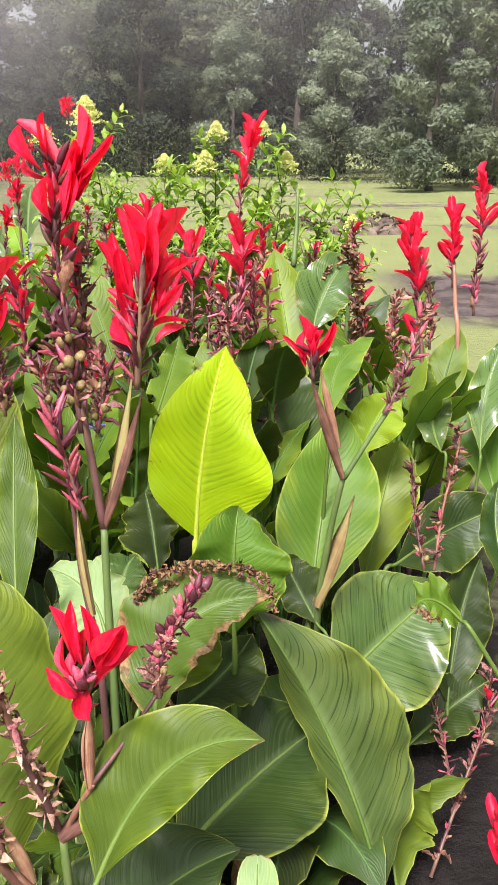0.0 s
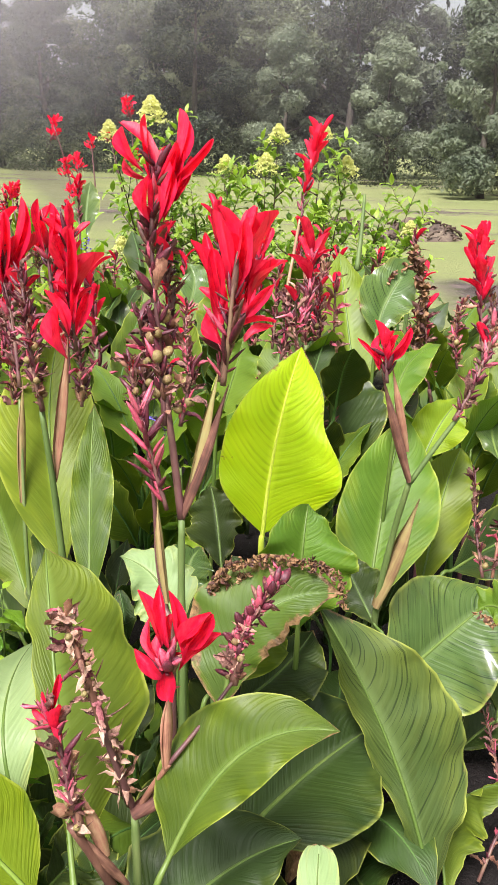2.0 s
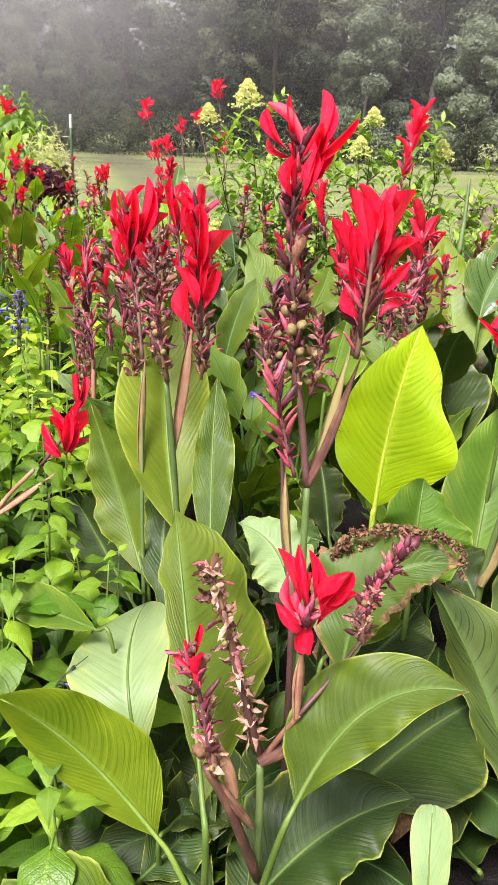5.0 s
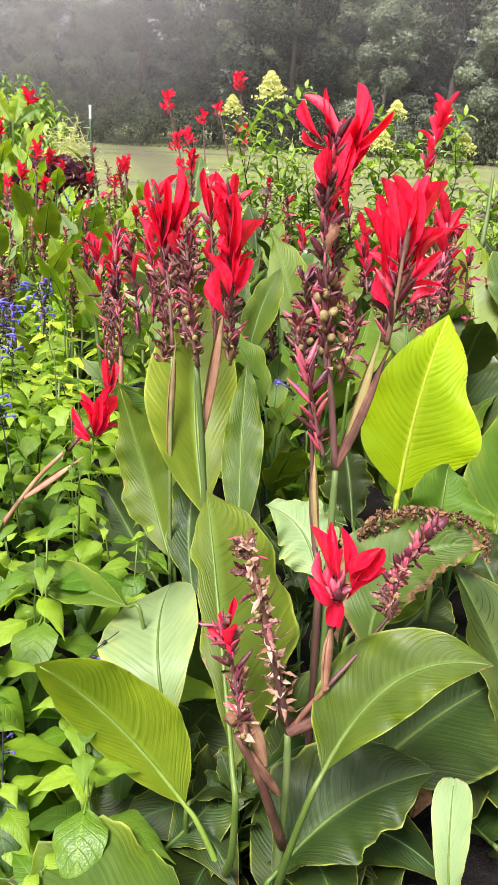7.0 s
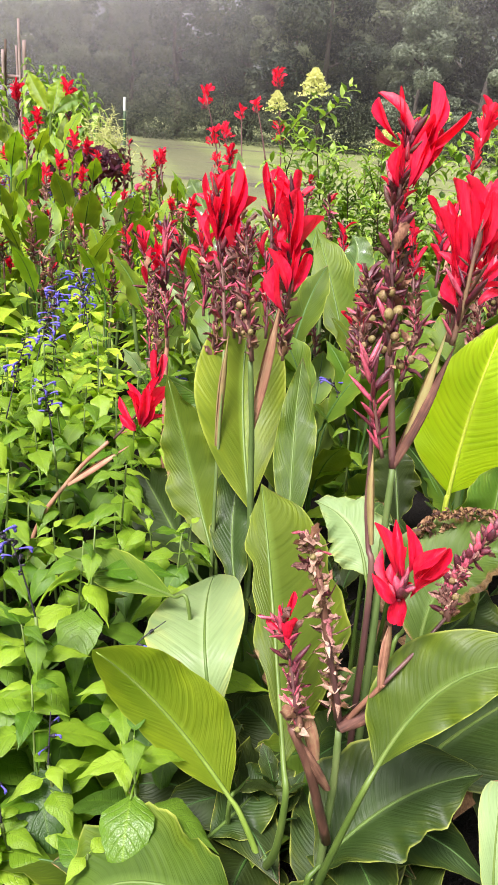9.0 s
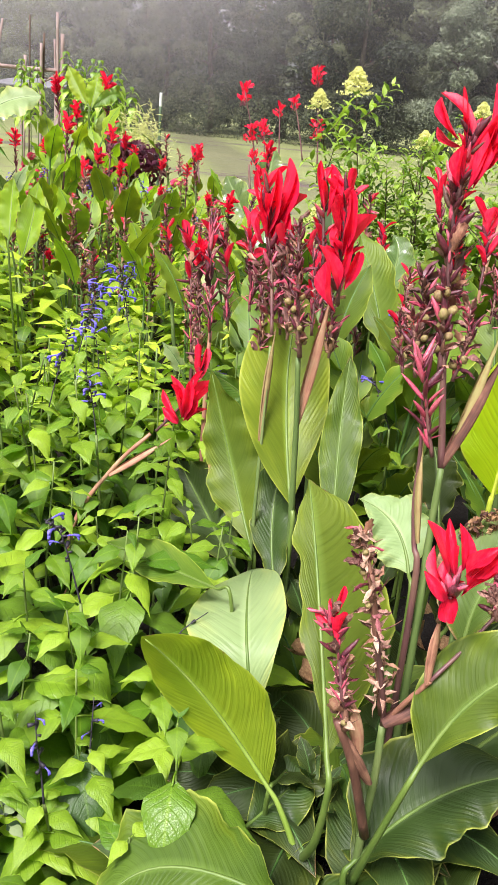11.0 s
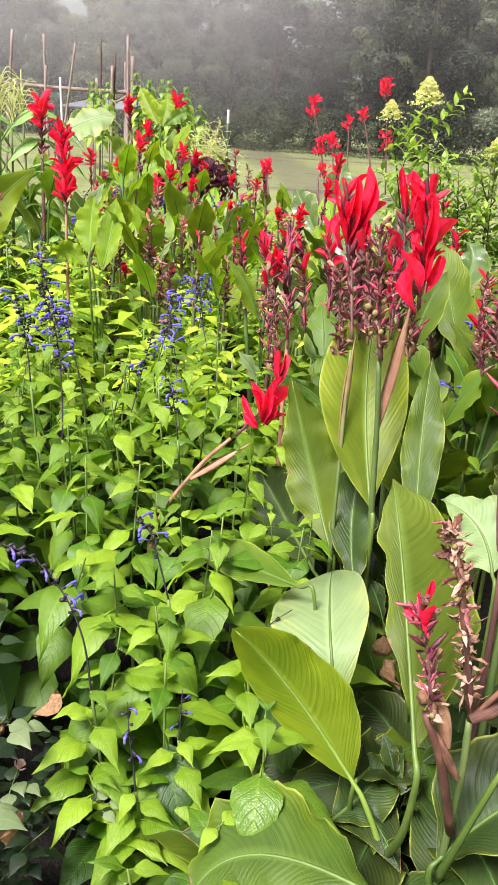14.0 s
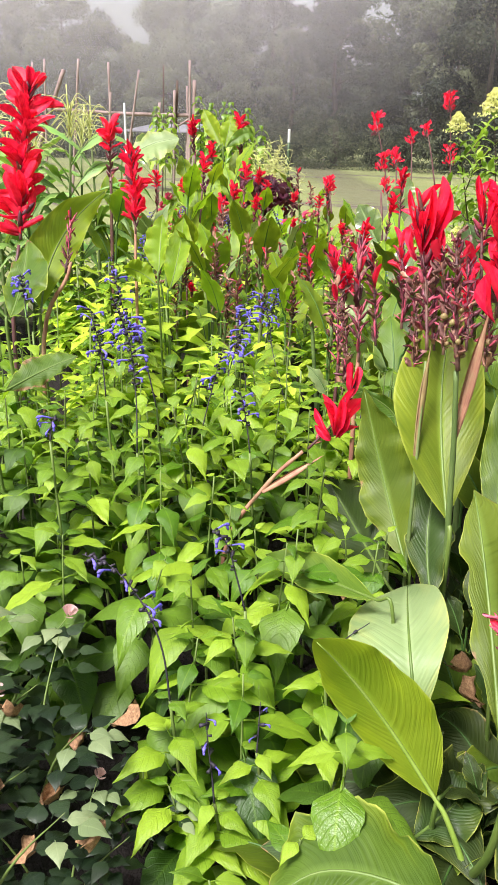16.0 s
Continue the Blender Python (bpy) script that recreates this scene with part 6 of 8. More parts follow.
far_spike_canna = canna(-2.30, 7.97, "distant canna with scarlet spikes at the bed's far end")
stalk(far_spike_canna, [(-2.128, 7.667, 0.000), (-2.146, 7.667, 0.701), (-2.209, 7.765, 1.104)], mat=STALK_RED, r0=0.012, r1=0.010, label="maroon stalk")
cluster_spike(far_spike_canna, [(-2.129, 7.830, 0.934), (-2.227, 7.890, 1.363), (-2.350, 7.950, 1.757)], ((0.98, 44, 0.085), (0.56, 36, 0.085), (0.28, 26, 0.07)), 107, 0.052, label="scarlet flower bunches one above the other")
cluster_spike(far_spike_canna, [(-2.041, 7.730, 0.948), (-2.078, 7.790, 1.250), (-2.111, 7.850, 1.459)], ((0.95, 30, 0.07),), 108, 0.052, label="small scarlet spike")
cluster_spike(far_spike_canna, [(-1.885, 7.580, 1.123), (-1.917, 7.640, 1.415), (-1.945, 7.700, 1.618)], ((0.97, 20, 0.05),), 109, 0.052, label="small scarlet flower on a bare stalk")
cluster_spike(far_spike_canna, [(-1.769, 8.180, 1.162), (-1.849, 8.240, 1.470), (-1.926, 8.300, 1.708)], ((0.97, 22, 0.055),), 110, 0.052, label="small scarlet flower on a bare stalk")
cluster_spike(far_spike_canna, [(-1.618, 8.280, 0.956), (-1.681, 8.340, 1.536), (-1.741, 8.400, 2.004)], ((0.96, 38, 0.08), (0.45, 34, 0.085)), 111, 0.052, label="scarlet tip high over the shrub")
cluster_spike(far_spike_canna, [(-2.607, 7.480, 0.909), (-2.646, 7.540, 1.056), (-2.686, 7.600, 1.213)], ((0.9, 34, 0.08),), 112, 0.052, label="small scarlet spike by the meadow")
blade(far_spike_canna, (-1.884, 7.103, 0.822), (-1.910, 7.299, 1.047), (-1.911, 7.502, 1.281), (-2.034, 7.277, 1.041), (-1.785, 7.321, 1.054), BLADE_WET, petiole=(-1.910, 7.193, 0.662), seed=112)
blade(far_spike_canna, (-2.014, 7.023, 0.675), (-2.161, 7.178, 0.845), (-2.311, 7.333, 1.020), (-2.255, 7.142, 0.793), (-2.073, 7.231, 0.944), BLADE_WET, petiole=(-2.017, 7.113, 0.515), seed=113)
spike(pod_canna, [(-0.825, 2.010, 1.054), (-0.839, 2.056, 1.172), (-0.863, 2.094, 1.275)], petals=8, size=0.06, spread=0.5, first=0.5, buds=34, bud=0.05, bud_set=PINKS, dry=6, label="crimson spike of narrow buds", seed=114)
spike(pod_canna, [(-0.712, 1.909, 1.026), (-0.736, 1.962, 1.167), (-0.756, 1.999, 1.265)], petals=4, size=0.05, spread=0.5, first=0.6, buds=34, bud=0.045, dry=10, label="maroon bud spike", seed=115)
spike(pod_canna, [(-0.629, 1.926, 1.031), (-0.640, 1.970, 1.144), (-0.664, 2.012, 1.257)], petals=8, size=0.055, spread=0.5, first=0.3, buds=24, bud=0.045, bud_set=PINKS, label="crimson bud spike", seed=116)
spike(pink_spike_canna, [(-1.137, 2.510, 0.758), (-1.161, 2.566, 0.907), (-1.195, 2.628, 1.075), (-1.223, 2.653, 1.148)], petals=6, size=0.06, spread=0.5, first=0.5, buds=30, bud=0.055, bud_set=PINKS, dry=8, label="crimson spent spike", seed=117)
spike(pink_spike_canna, [(-0.563, 2.711, 0.761), (-0.592, 2.769, 0.915), (-0.612, 2.812, 1.030)], petals=2, size=0.05, spread=0.5, first=0.5, buds=14, bud=0.045, dry=20, label="brown spent spike", seed=118)
spike(tall_canna, [(-0.265, 1.347, 1.128), (-0.250, 1.356, 1.210), (-0.255, 1.367, 1.269)], petals=0, buds=12, bud=0.04, dry=18, pods=3, label="dark withered side spike", seed=119)
spike(tall_canna, [(-0.336, 1.344, 1.126), (-0.350, 1.349, 1.198), (-0.359, 1.355, 1.248)], petals=1, size=0.04, buds=12, bud=0.04, dry=16, pods=3, label="dark withered side spike", seed=120)
blade(far_spike_canna, (-5.389, 8.551, 1.255), (-5.219, 8.796, 1.427), (-5.004, 9.037, 1.547), (-5.323, 8.929, 1.569), (-5.104, 8.671, 1.294), BLADE_WET, petiole=(-5.359, 8.641, 1.095), seed=121)
spike(pod_canna, [(-0.667, 1.764, 1.052), (-0.680, 1.812, 1.177), (-0.716, 1.856, 1.301)], joined=True, petals=3, size=0.05, spread=0.6, first=0.4, buds=16, bud=0.042, pods=3, dry=34, r=0.004, label="dark withered spike with thorny bracts", seed=122)
spike(pod_canna, [(-0.759, 1.877, 0.965), (-0.768, 1.924, 1.086), (-0.802, 1.967, 1.205)], joined=True, petals=0, size=0.05, spread=0.6, first=0.4, buds=16, bud=0.042, pods=3, dry=34, r=0.004, label="dark withered spike with thorny bracts", seed=124)
spike(pod_canna, [(-0.557, 1.770, 1.019), (-0.564, 1.806, 1.111), (-0.594, 1.838, 1.202)], joined=True, petals=0, size=0.05, spread=0.6, first=0.4, buds=16, bud=0.042, pods=3, dry=34, r=0.004, label="dark withered spike with thorny bracts", seed=126)
spike(tall_canna, [(-0.293, 1.388, 1.242), (-0.295, 1.424, 1.342), (-0.312, 1.459, 1.441)], joined=True, petals=3, size=0.05, spread=0.6, first=0.4, buds=16, bud=0.042, pods=3, dry=34, r=0.004, label="dark withered spike with thorny bracts", seed=128)
spike(tall_canna, [(-0.341, 1.403, 1.172), (-0.339, 1.428, 1.241), (-0.354, 1.452, 1.309)], joined=True, petals=0, size=0.05, spread=0.6, first=0.4, buds=16, bud=0.042, pods=3, dry=34, r=0.004, label="dark withered spike with thorny bracts", seed=130)
spike(back_canna, [(-0.100, 2.410, 0.990), (-0.083, 2.446, 1.089), (-0.093, 2.481, 1.186)], joined=True, petals=0, size=0.05, spread=0.6, first=0.4, buds=16, bud=0.042, pods=3, dry=34, r=0.004, label="dark withered spike with thorny bracts", seed=132)
spike(back_canna, [(0.022, 2.538, 1.036), (0.007, 2.574, 1.138), (0.024, 2.611, 1.240)], joined=True, petals=0, size=0.05, spread=0.6, first=0.4, buds=16, bud=0.042, pods=3, dry=34, r=0.004, label="dark withered spike with thorny bracts", seed=133)
spike(right_canna, [(0.631, 2.789, 0.930), (0.635, 2.840, 1.069), (0.607, 2.890, 1.209)], joined=True, petals=3, size=0.05, spread=0.6, first=0.4, buds=16, bud=0.042, pods=3, dry=34, r=0.004, label="dark withered spike with thorny bracts", seed=134)
spike(right_canna, [(0.485, 2.629, 0.930), (0.474, 2.668, 1.036), (0.495, 2.706, 1.141)], joined=True, petals=0, size=0.05, spread=0.6, first=0.4, buds=16, bud=0.042, pods=3, dry=34, r=0.004, label="dark withered spike with thorny bracts", seed=135)
spike(pink_spike_canna, [(-1.099, 2.438, 0.700), (-1.105, 2.496, 0.847), (-1.142, 2.549, 0.993)], joined=True, petals=0, size=0.05, spread=0.6, first=0.4, buds=16, bud=0.042, pods=3, dry=34, r=0.004, label="dark withered spike with thorny bracts", seed=136)
spike(pink_spike_canna, [(-0.371, 2.465, 0.886), (-0.406, 2.508, 1.007), (-0.411, 2.557, 1.129)], joined=True, petals=3, size=0.05, spread=0.6, first=0.4, buds=16, bud=0.042, pods=3, dry=34, r=0.004, label="dark withered spike with thorny bracts", seed=137)
withered_edge(mid_canna, [(0.217, 2.796, 1.143), (0.294, 2.846, 1.215), (0.375, 2.900, 1.268)], 30, 0.022, 138)
withered_edge(mid_canna, [(0.315, 2.720, 1.297), (0.347, 2.720, 1.224), (0.367, 2.720, 1.112), (0.360, 2.720, 0.997), (0.391, 2.720, 0.899)], 150, 0.034, 140)
withered_edge(drooping_canna, [(0.349, 1.497, 0.686), (0.373, 1.481, 0.670), (0.396, 1.445, 0.684)], 22, 0.014, 139)


# ---- the blue-flowered sage ----
def sage_leaf_mesh(name, droop, fold, width=0.25, nu=4, nv=14, mat=None):
    """A toothed, pointed oval leaf one unit long on a short petiole, growing along y, drooping."""
    verts, faces, uvs = [], [], []
    for i in range(nv + 1):
        s = i / nv
        y = 0.16 + 0.84 * s
        x = max(0.012, min(0.985, s))
        w = width * (math.sin(math.pi / 2 * x / 0.30) ** 0.75 if x < 0.30 else (1 - ((x - 0.30) / 0.70) ** 1.35) ** 1.2)
        w *= 1 + (0.022 if i % 2 else -0.02)
        z = 0.10 * math.sin(y * 2.2) - droop * y * y
        yy = y * (1 - 0.32 * droop * y)
        for k in range(-nu, nu + 1):
            u = k / nu
            verts.append((w * u, yy - 0.03 * abs(u), z + fold * w * abs(u) - 0.22 * w * u * u + 0.016 * math.sin(s * 17 + k) * abs(u)))
            uvs.append((0.5 + 0.5 * u, s))
    row = 2 * nu + 1
    for i in range(nv):
        for k in range(row - 1):
            a = i * row + k
            faces.append((a, a + 1, a + row + 1, a + row))
    n = len(verts)
    pv, pf = tube_data([Vector((0, 0, 0)), Vector((0, 0.09, 0.03)), Vector((0, 0.18, 0.035))], 0.012, 4, n)
    return mesh_of(name, verts + [tuple(p) for p in pv], faces + pf, mat or SAGE, uvs + [(0.5, 0.5)] * len(pv))


SAGE_OLD = [sage_leaf_mesh("leaf", d, f, w, mat=SAGE_MATURE_SHADED) for d, f, w in ((0.45, 0.2, 0.25), (0.62, 0.12, 0.26), (0.3, 0.22, 0.25))]
SAGE_LEAVES = [sage_leaf_mesh("leaf", d, f, w) for d, f, w in ((0.32, 0.24, 0.22), (0.5, 0.15, 0.235), (0.2, 0.28, 0.21), (0.62, 0.2, 0.23), (0.42, 0.1, 0.24))]


def sage_flower_mesh():
    """A hooded two-lipped tube, arched, one unit long along y."""
    path = [Vector((0, 0.0, 0.0)), Vector((0, 0.3, 0.05)), Vector((0, 0.6, 0.06)), Vector((0, 0.85, 0.0)), Vector((0, 1.0, -0.10))]
    v, f = tube_data(path, lambda s: 0.05 + 0.04 * s if s < 0.6 else 0.12 if s < 0.9 else 0.05, 7)
    lip, lf = tube_data([Vector((0, 0.72, -0.04)), Vector((0, 0.85, -0.22)), Vector((0, 0.86, -0.36))], lambda s: 0.05 + 0.05 * math.sin(2.4 * s), 5, len(v))
    return mesh_of("flower", v + lip, f + lf, BLUE)


SAGE_FLOWER = sage_flower_mesh()
CALYX_MESH = mesh_of("calyx", *tube_data([Vector((0, 0, 0)), Vector((0, 0.4, 0.03)), Vector((0, 1, 0.02))], lambda s: 0.16 + 0.16 * s, 6), CALYX)


def flower_stem(parent, pts, flowers, seed, size=0.032, joined=False):
    rng = random.Random(seed)
    path = smooth_path([Vector(p) for p in pts], 5)
    v, f = tube_data(path, lambda s: 0.0021 * (1.2 - 0.7 * s), 5)
    ob = piece("flower_stem", mesh_of("flower_stem", v, f, CALYX), parent, label="blackish stem of violet-blue flowers")
    a = rng.uniform(0, 6)
    cups = []
    for k in range(flowers * 3):
        s = 0.40 + 0.59 * k / (flowers * 3)
        p, t = around(path, s)
        a += 1.6 + rng.uniform(-0.4, 0.4)
        m = Matrix.Translation(p) @ Matrix.Rotation(a, 4, "Z") @ Matrix.Rotation(rng.uniform(-0.3, 0.5), 4, "X")
        c = 0.014 * rng.uniform(0.7, 1.25)
        cups.append((CALYX_MESH, m @ Matrix.Diagonal((c, c, c, 1))))
        if rng.random() < 0.42:
            z = size * rng.uniform(0.75, 1.25)
            at = m @ Matrix.Translation((0, 0.009, 0)) @ Matrix.Diagonal((z, z, z, 1))
            if joined:
                cups.append((SAGE_FLOWER, at))
            else:
                piece("flower", SAGE_FLOWER, ob, at)
    tagged(piece("inflorescence" if joined else "calyx", merged("calyx", cups), ob), kind="stuff")
    return ob


SAGE_LABEL = "lime-green sage with toothed drooping leaves and violet-blue flowers"


def sage(seed, height, pairs, flower=0.0, size=0.165, lean=0.10, old=3.2):
    """One upright sage stem with pairs of leaves, each turned a quarter against the pair below."""
    rng = random.Random(seed)
    ob = thing("sage_plant", (0, 0, 0), SAGE_LABEL, "sage plant", "sage plants in the bed")
    top = Vector((rng.uniform(-lean, lean), rng.uniform(-lean, lean), height))
    path = smooth_path([(0, 0, 0), top * 0.5 + Vector((rng.uniform(-0.02, 0.02), rng.uniform(-0.02, 0.02), 0)), top], 6)
    v, f = tube_data(path, lambda s: 0.0048 * (1.15 - 0.7 * s), 5)
    piece("stem", mesh_of("stem", v, f, SAGE_STEM), ob)
    spin = rng.uniform(0, 3)
    for k in range(pairs):
        s = 1 - ((k + 0.1) / pairs) ** 1.15 * 0.78
        p, _ = around(path, s)
        spin += math.pi / 2 + rng.uniform(-0.3, 0.3)
        z = size * (0.42 + 0.75 * min(1, k / 2.5)) * rng.uniform(0.85, 1.12)
        for side in (0, math.pi):
            z1 = z * rng.uniform(0.85, 1.1)
            m = Matrix.Translation(p) @ Matrix.Rotation(spin + side + rng.uniform(-0.2, 0.2), 4, "Z") @ Matrix.Rotation(rng.uniform(-0.42, 0.12) + 0.45 * (k == 0), 4, "X") @ Matrix.Rotation(rng.uniform(-0.18, 0.18), 4, "Y")
            # lower pairs take the darker colour, for age and for shade
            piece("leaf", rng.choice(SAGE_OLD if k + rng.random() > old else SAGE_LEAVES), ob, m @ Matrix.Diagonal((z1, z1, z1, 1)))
    if flower:
        d = Vector((rng.uniform(-0.12, 0.12), rng.uniform(-0.12, 0.05), flower))
        flower_stem(ob, [top, top + d * 0.5 + Vector((0, 0, 0.03)), top + d], 5 + rng.randrange(6), seed)
    return ob


def sage_far(seed, height, pairs, flower):
    """A sage stem farther off: its leaves are one mesh."""
    rng = random.Random(seed)
    ob = thing("sage_plant", (0, 0, 0), SAGE_LABEL, "sage plant", "sage plants in the bed")
    verts, faces, uvs = [], [], []
    for stem in range(3):
        x0, y0 = rng.uniform(-0.13, 0.13), rng.uniform(-0.13, 0.13)
        h = height * rng.uniform(0.75, 1.05)
        spin = rng.uniform(0, 3)
        for k in range(pairs):
            s = h * (1 - k / pairs * 0.75)
            spin += 1.57 + rng.uniform(-0.3, 0.3)
            z = 0.15 * (0.45 + 0.7 * min(1, k / 2.5)) * rng.uniform(0.8, 1.15)
            for side in (0, math.pi):
                m = Matrix.Translation((x0, y0, s)) @ Matrix.Rotation(spin + side, 4, "Z") @ Matrix.Rotation(rng.uniform(0, 0.5), 4, "X") @ Matrix.Diagonal((z, z, z, 1))
                b = len(verts)
                d = rng.uniform(0.2, 0.7)
                verts += [m @ Vector(q) for q in ((0, 0.1, 0.02), (0.25, 0.42, 0.09 - d * 0.15), (0, 0.45, 0.02 - d * 0.1), (-0.25, 0.42, 0.09 - d * 0.15), (0.17, 0.72, -d * 0.38), (0, 0.75, -0.05 - d * 0.38), (-0.17, 0.72, -d * 0.38), (0, 1.0, -d))]
                uvs += [(0.5, 0), (1, 0.4), (0.5, 0.4), (0, 0.4), (1, 0.7), (0.5, 0.7), (0, 0.7), (0.5, 1)]
                faces += [tuple(b + i for i in q) for q in ((0, 1, 2), (0, 2, 3), (2, 1, 4, 5), (3, 2, 5, 6), (5, 4, 7), (6, 5, 7))]
    piece("foliage", mesh_of("foliage", verts, faces, SAGE_FAR, uvs), ob)
    sv, sf = tube_data([Vector((0, 0, 0)), Vector((0.01, 0, height * 0.5)), Vector((0, 0.01, height * 0.95))], 0.005, 5)
    piece("stem", mesh_of("stem", sv, sf, SAGE_STEM), ob)
    for k in range(flower):
        a = Vector((rng.uniform(-0.12, 0.12), rng.uniform(-0.12, 0.12), height * 0.9))
        d = Vector((rng.uniform(-0.1, 0.1), rng.uniform(-0.1, 0.1), rng.uniform(0.22, 0.42)))
        flower_stem(ob, [a, a + d * 0.5 + Vector((0.01, 0, 0.02)), a + d], 5 + rng.randrange(5), seed + k, joined=True)
    return ob


def scatter(makers, spots, rng, vary=0.12):
    """Puts one of the made things at each spot; the first use moves it, later ones copy it."""
    used = set()
    for x, y, z, k in spots:
        i = rng.randrange(len(makers))
        k *= rng.uniform(1 - vary, 1 + vary)
        m = pose(x, y, z, rng.uniform(-5, 5), rng.uniform(-5, 5), rng.uniform(0, 360)) @ Matrix.Diagonal((k, k, k, 1))
        if i not in used:
            used.add(i)
            makers[i].matrix_basis = m
        else:
            held = makers[i].matrix_basis.copy()
            makers[i].matrix_basis = Matrix()
            copy_thing(makers[i], m)
            makers[i].matrix_basis = held


def canopy(y):
    """How high the sage stands: low at the bed's edge, higher inside."""
    return 0.30 + 0.46 * max(0.0, min(1.0, (y - 0.78) / 1.0))


def sage_bed():
    rng = random.Random(4)
    # the leaf mix carries light: more bright leaves on the sunlit inner stems
    near = [sage(s, 0.72, 8, old=3.2, size=0.19) for s in (1, 2, 3, 4)]
    inner = [sage(s, 0.72, 8, old=5.0, size=0.15) for s in (5, 6, 7, 8)]
    # stems that stand out at the bed's edge, each with its top
    leaders = ((-0.954, 0.980, 0.264), (-0.766, 0.920, 0.248), (-1.098, 1.060, 0.468), (-1.402, 1.500, 0.713), (-0.974, 1.220, 0.530), (-0.929, 1.360, 0.618), (-1.148, 1.300, 0.561), (-1.616, 1.620, 0.739), (-1.500, 1.200, 0.533), (-0.696, 1.020, 0.444), (-0.942, 1.080, 0.410))
    spots = [(x, y, z - 0.70, 1.0) for x, y, z in leaders]
    y = 0.74
    while y < 2.7:
        x = -0.62 - 0.16 * (y - 0.7) - rng.uniform(0, 0.1)
        while x > -1.05 - 0.72 * y:
            h = canopy(y) * (0.80 + 0.24 * rng.random())
            if not (x < -1.02 and y < 1.15 - 0.25 * (x + 1.02)) and min((x - a) ** 2 + (y - b) ** 2 for a, b, _ in leaders) > 0.012:
                spots.append((x + rng.uniform(-0.05, 0.05), y + rng.uniform(-0.05, 0.05), h - 0.72, 1.0))
            x -= 0.19 + rng.uniform(0, 0.05)
        y += 0.16
    # dim corner: its shade is set by using mostly the darker mature leaves
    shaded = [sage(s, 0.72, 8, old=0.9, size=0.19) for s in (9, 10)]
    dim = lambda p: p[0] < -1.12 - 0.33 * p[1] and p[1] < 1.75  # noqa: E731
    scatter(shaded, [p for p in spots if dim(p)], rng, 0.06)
    scatter(near, [p for p in spots if p[1] < 1.4 and not dim(p)], rng, 0.06)
    scatter(inner, [p for p in spots if p[1] >= 1.4 and not dim(p)], rng, 0.06)
    far = [sage_far(s, 0.78, 8, f) for s, f in ((11, 1), (12, 0), (13, 1), (14, 0), (15, 0), (16, 0))]
    spots = []
    y = 2.75
    while y < 7.5:
        x = -0.95 - 0.22 * (y - 2.5)
        while x > -1.3 - 0.55 * y:
            spots.append((x + rng.uniform(-0.12, 0.12), y + rng.uniform(-0.12, 0.12), 0.0, rng.uniform(0.72, 1.08)))
            x -= 0.34 + rng.uniform(0, 0.12)
        y += 0.34
    scatter(far, spots, rng)


sage_bed()


# ---- behind the bed: shrub, far cannas, corn, poles ----
def cream_panicle_mesh(seed):
    rng = random.Random(seed)
    verts, faces = [], []
    for k in range(620):
        s = rng.random() ** 0.7
        r = 0.66 * (1 - s) ** 0.7 * (1 + 0.22 * math.sin(s * 19)) + 0.06
        a = rng.uniform(0, 6.283)
        c = Vector((math.cos(a) * r * rng.uniform(0.5, 1), math.sin(a) * r * rng.uniform(0.5, 1), s))
        for q in range(2):
            b = len(verts)
            d = Vector((rng.gauss(0, 1), rng.gauss(0, 1), rng.gauss(0.4, 1))).normalized()
            x = d.orthogonal().normalized() * 0.05
            y = d.cross(x)
            verts += [c + x, c + y + d * 0.02, c - x, c - y + d * 0.02]
            faces.append((b, b + 1, b + 2, b + 3))
    return mesh_of("panicle", verts, faces, CREAM, None, False)


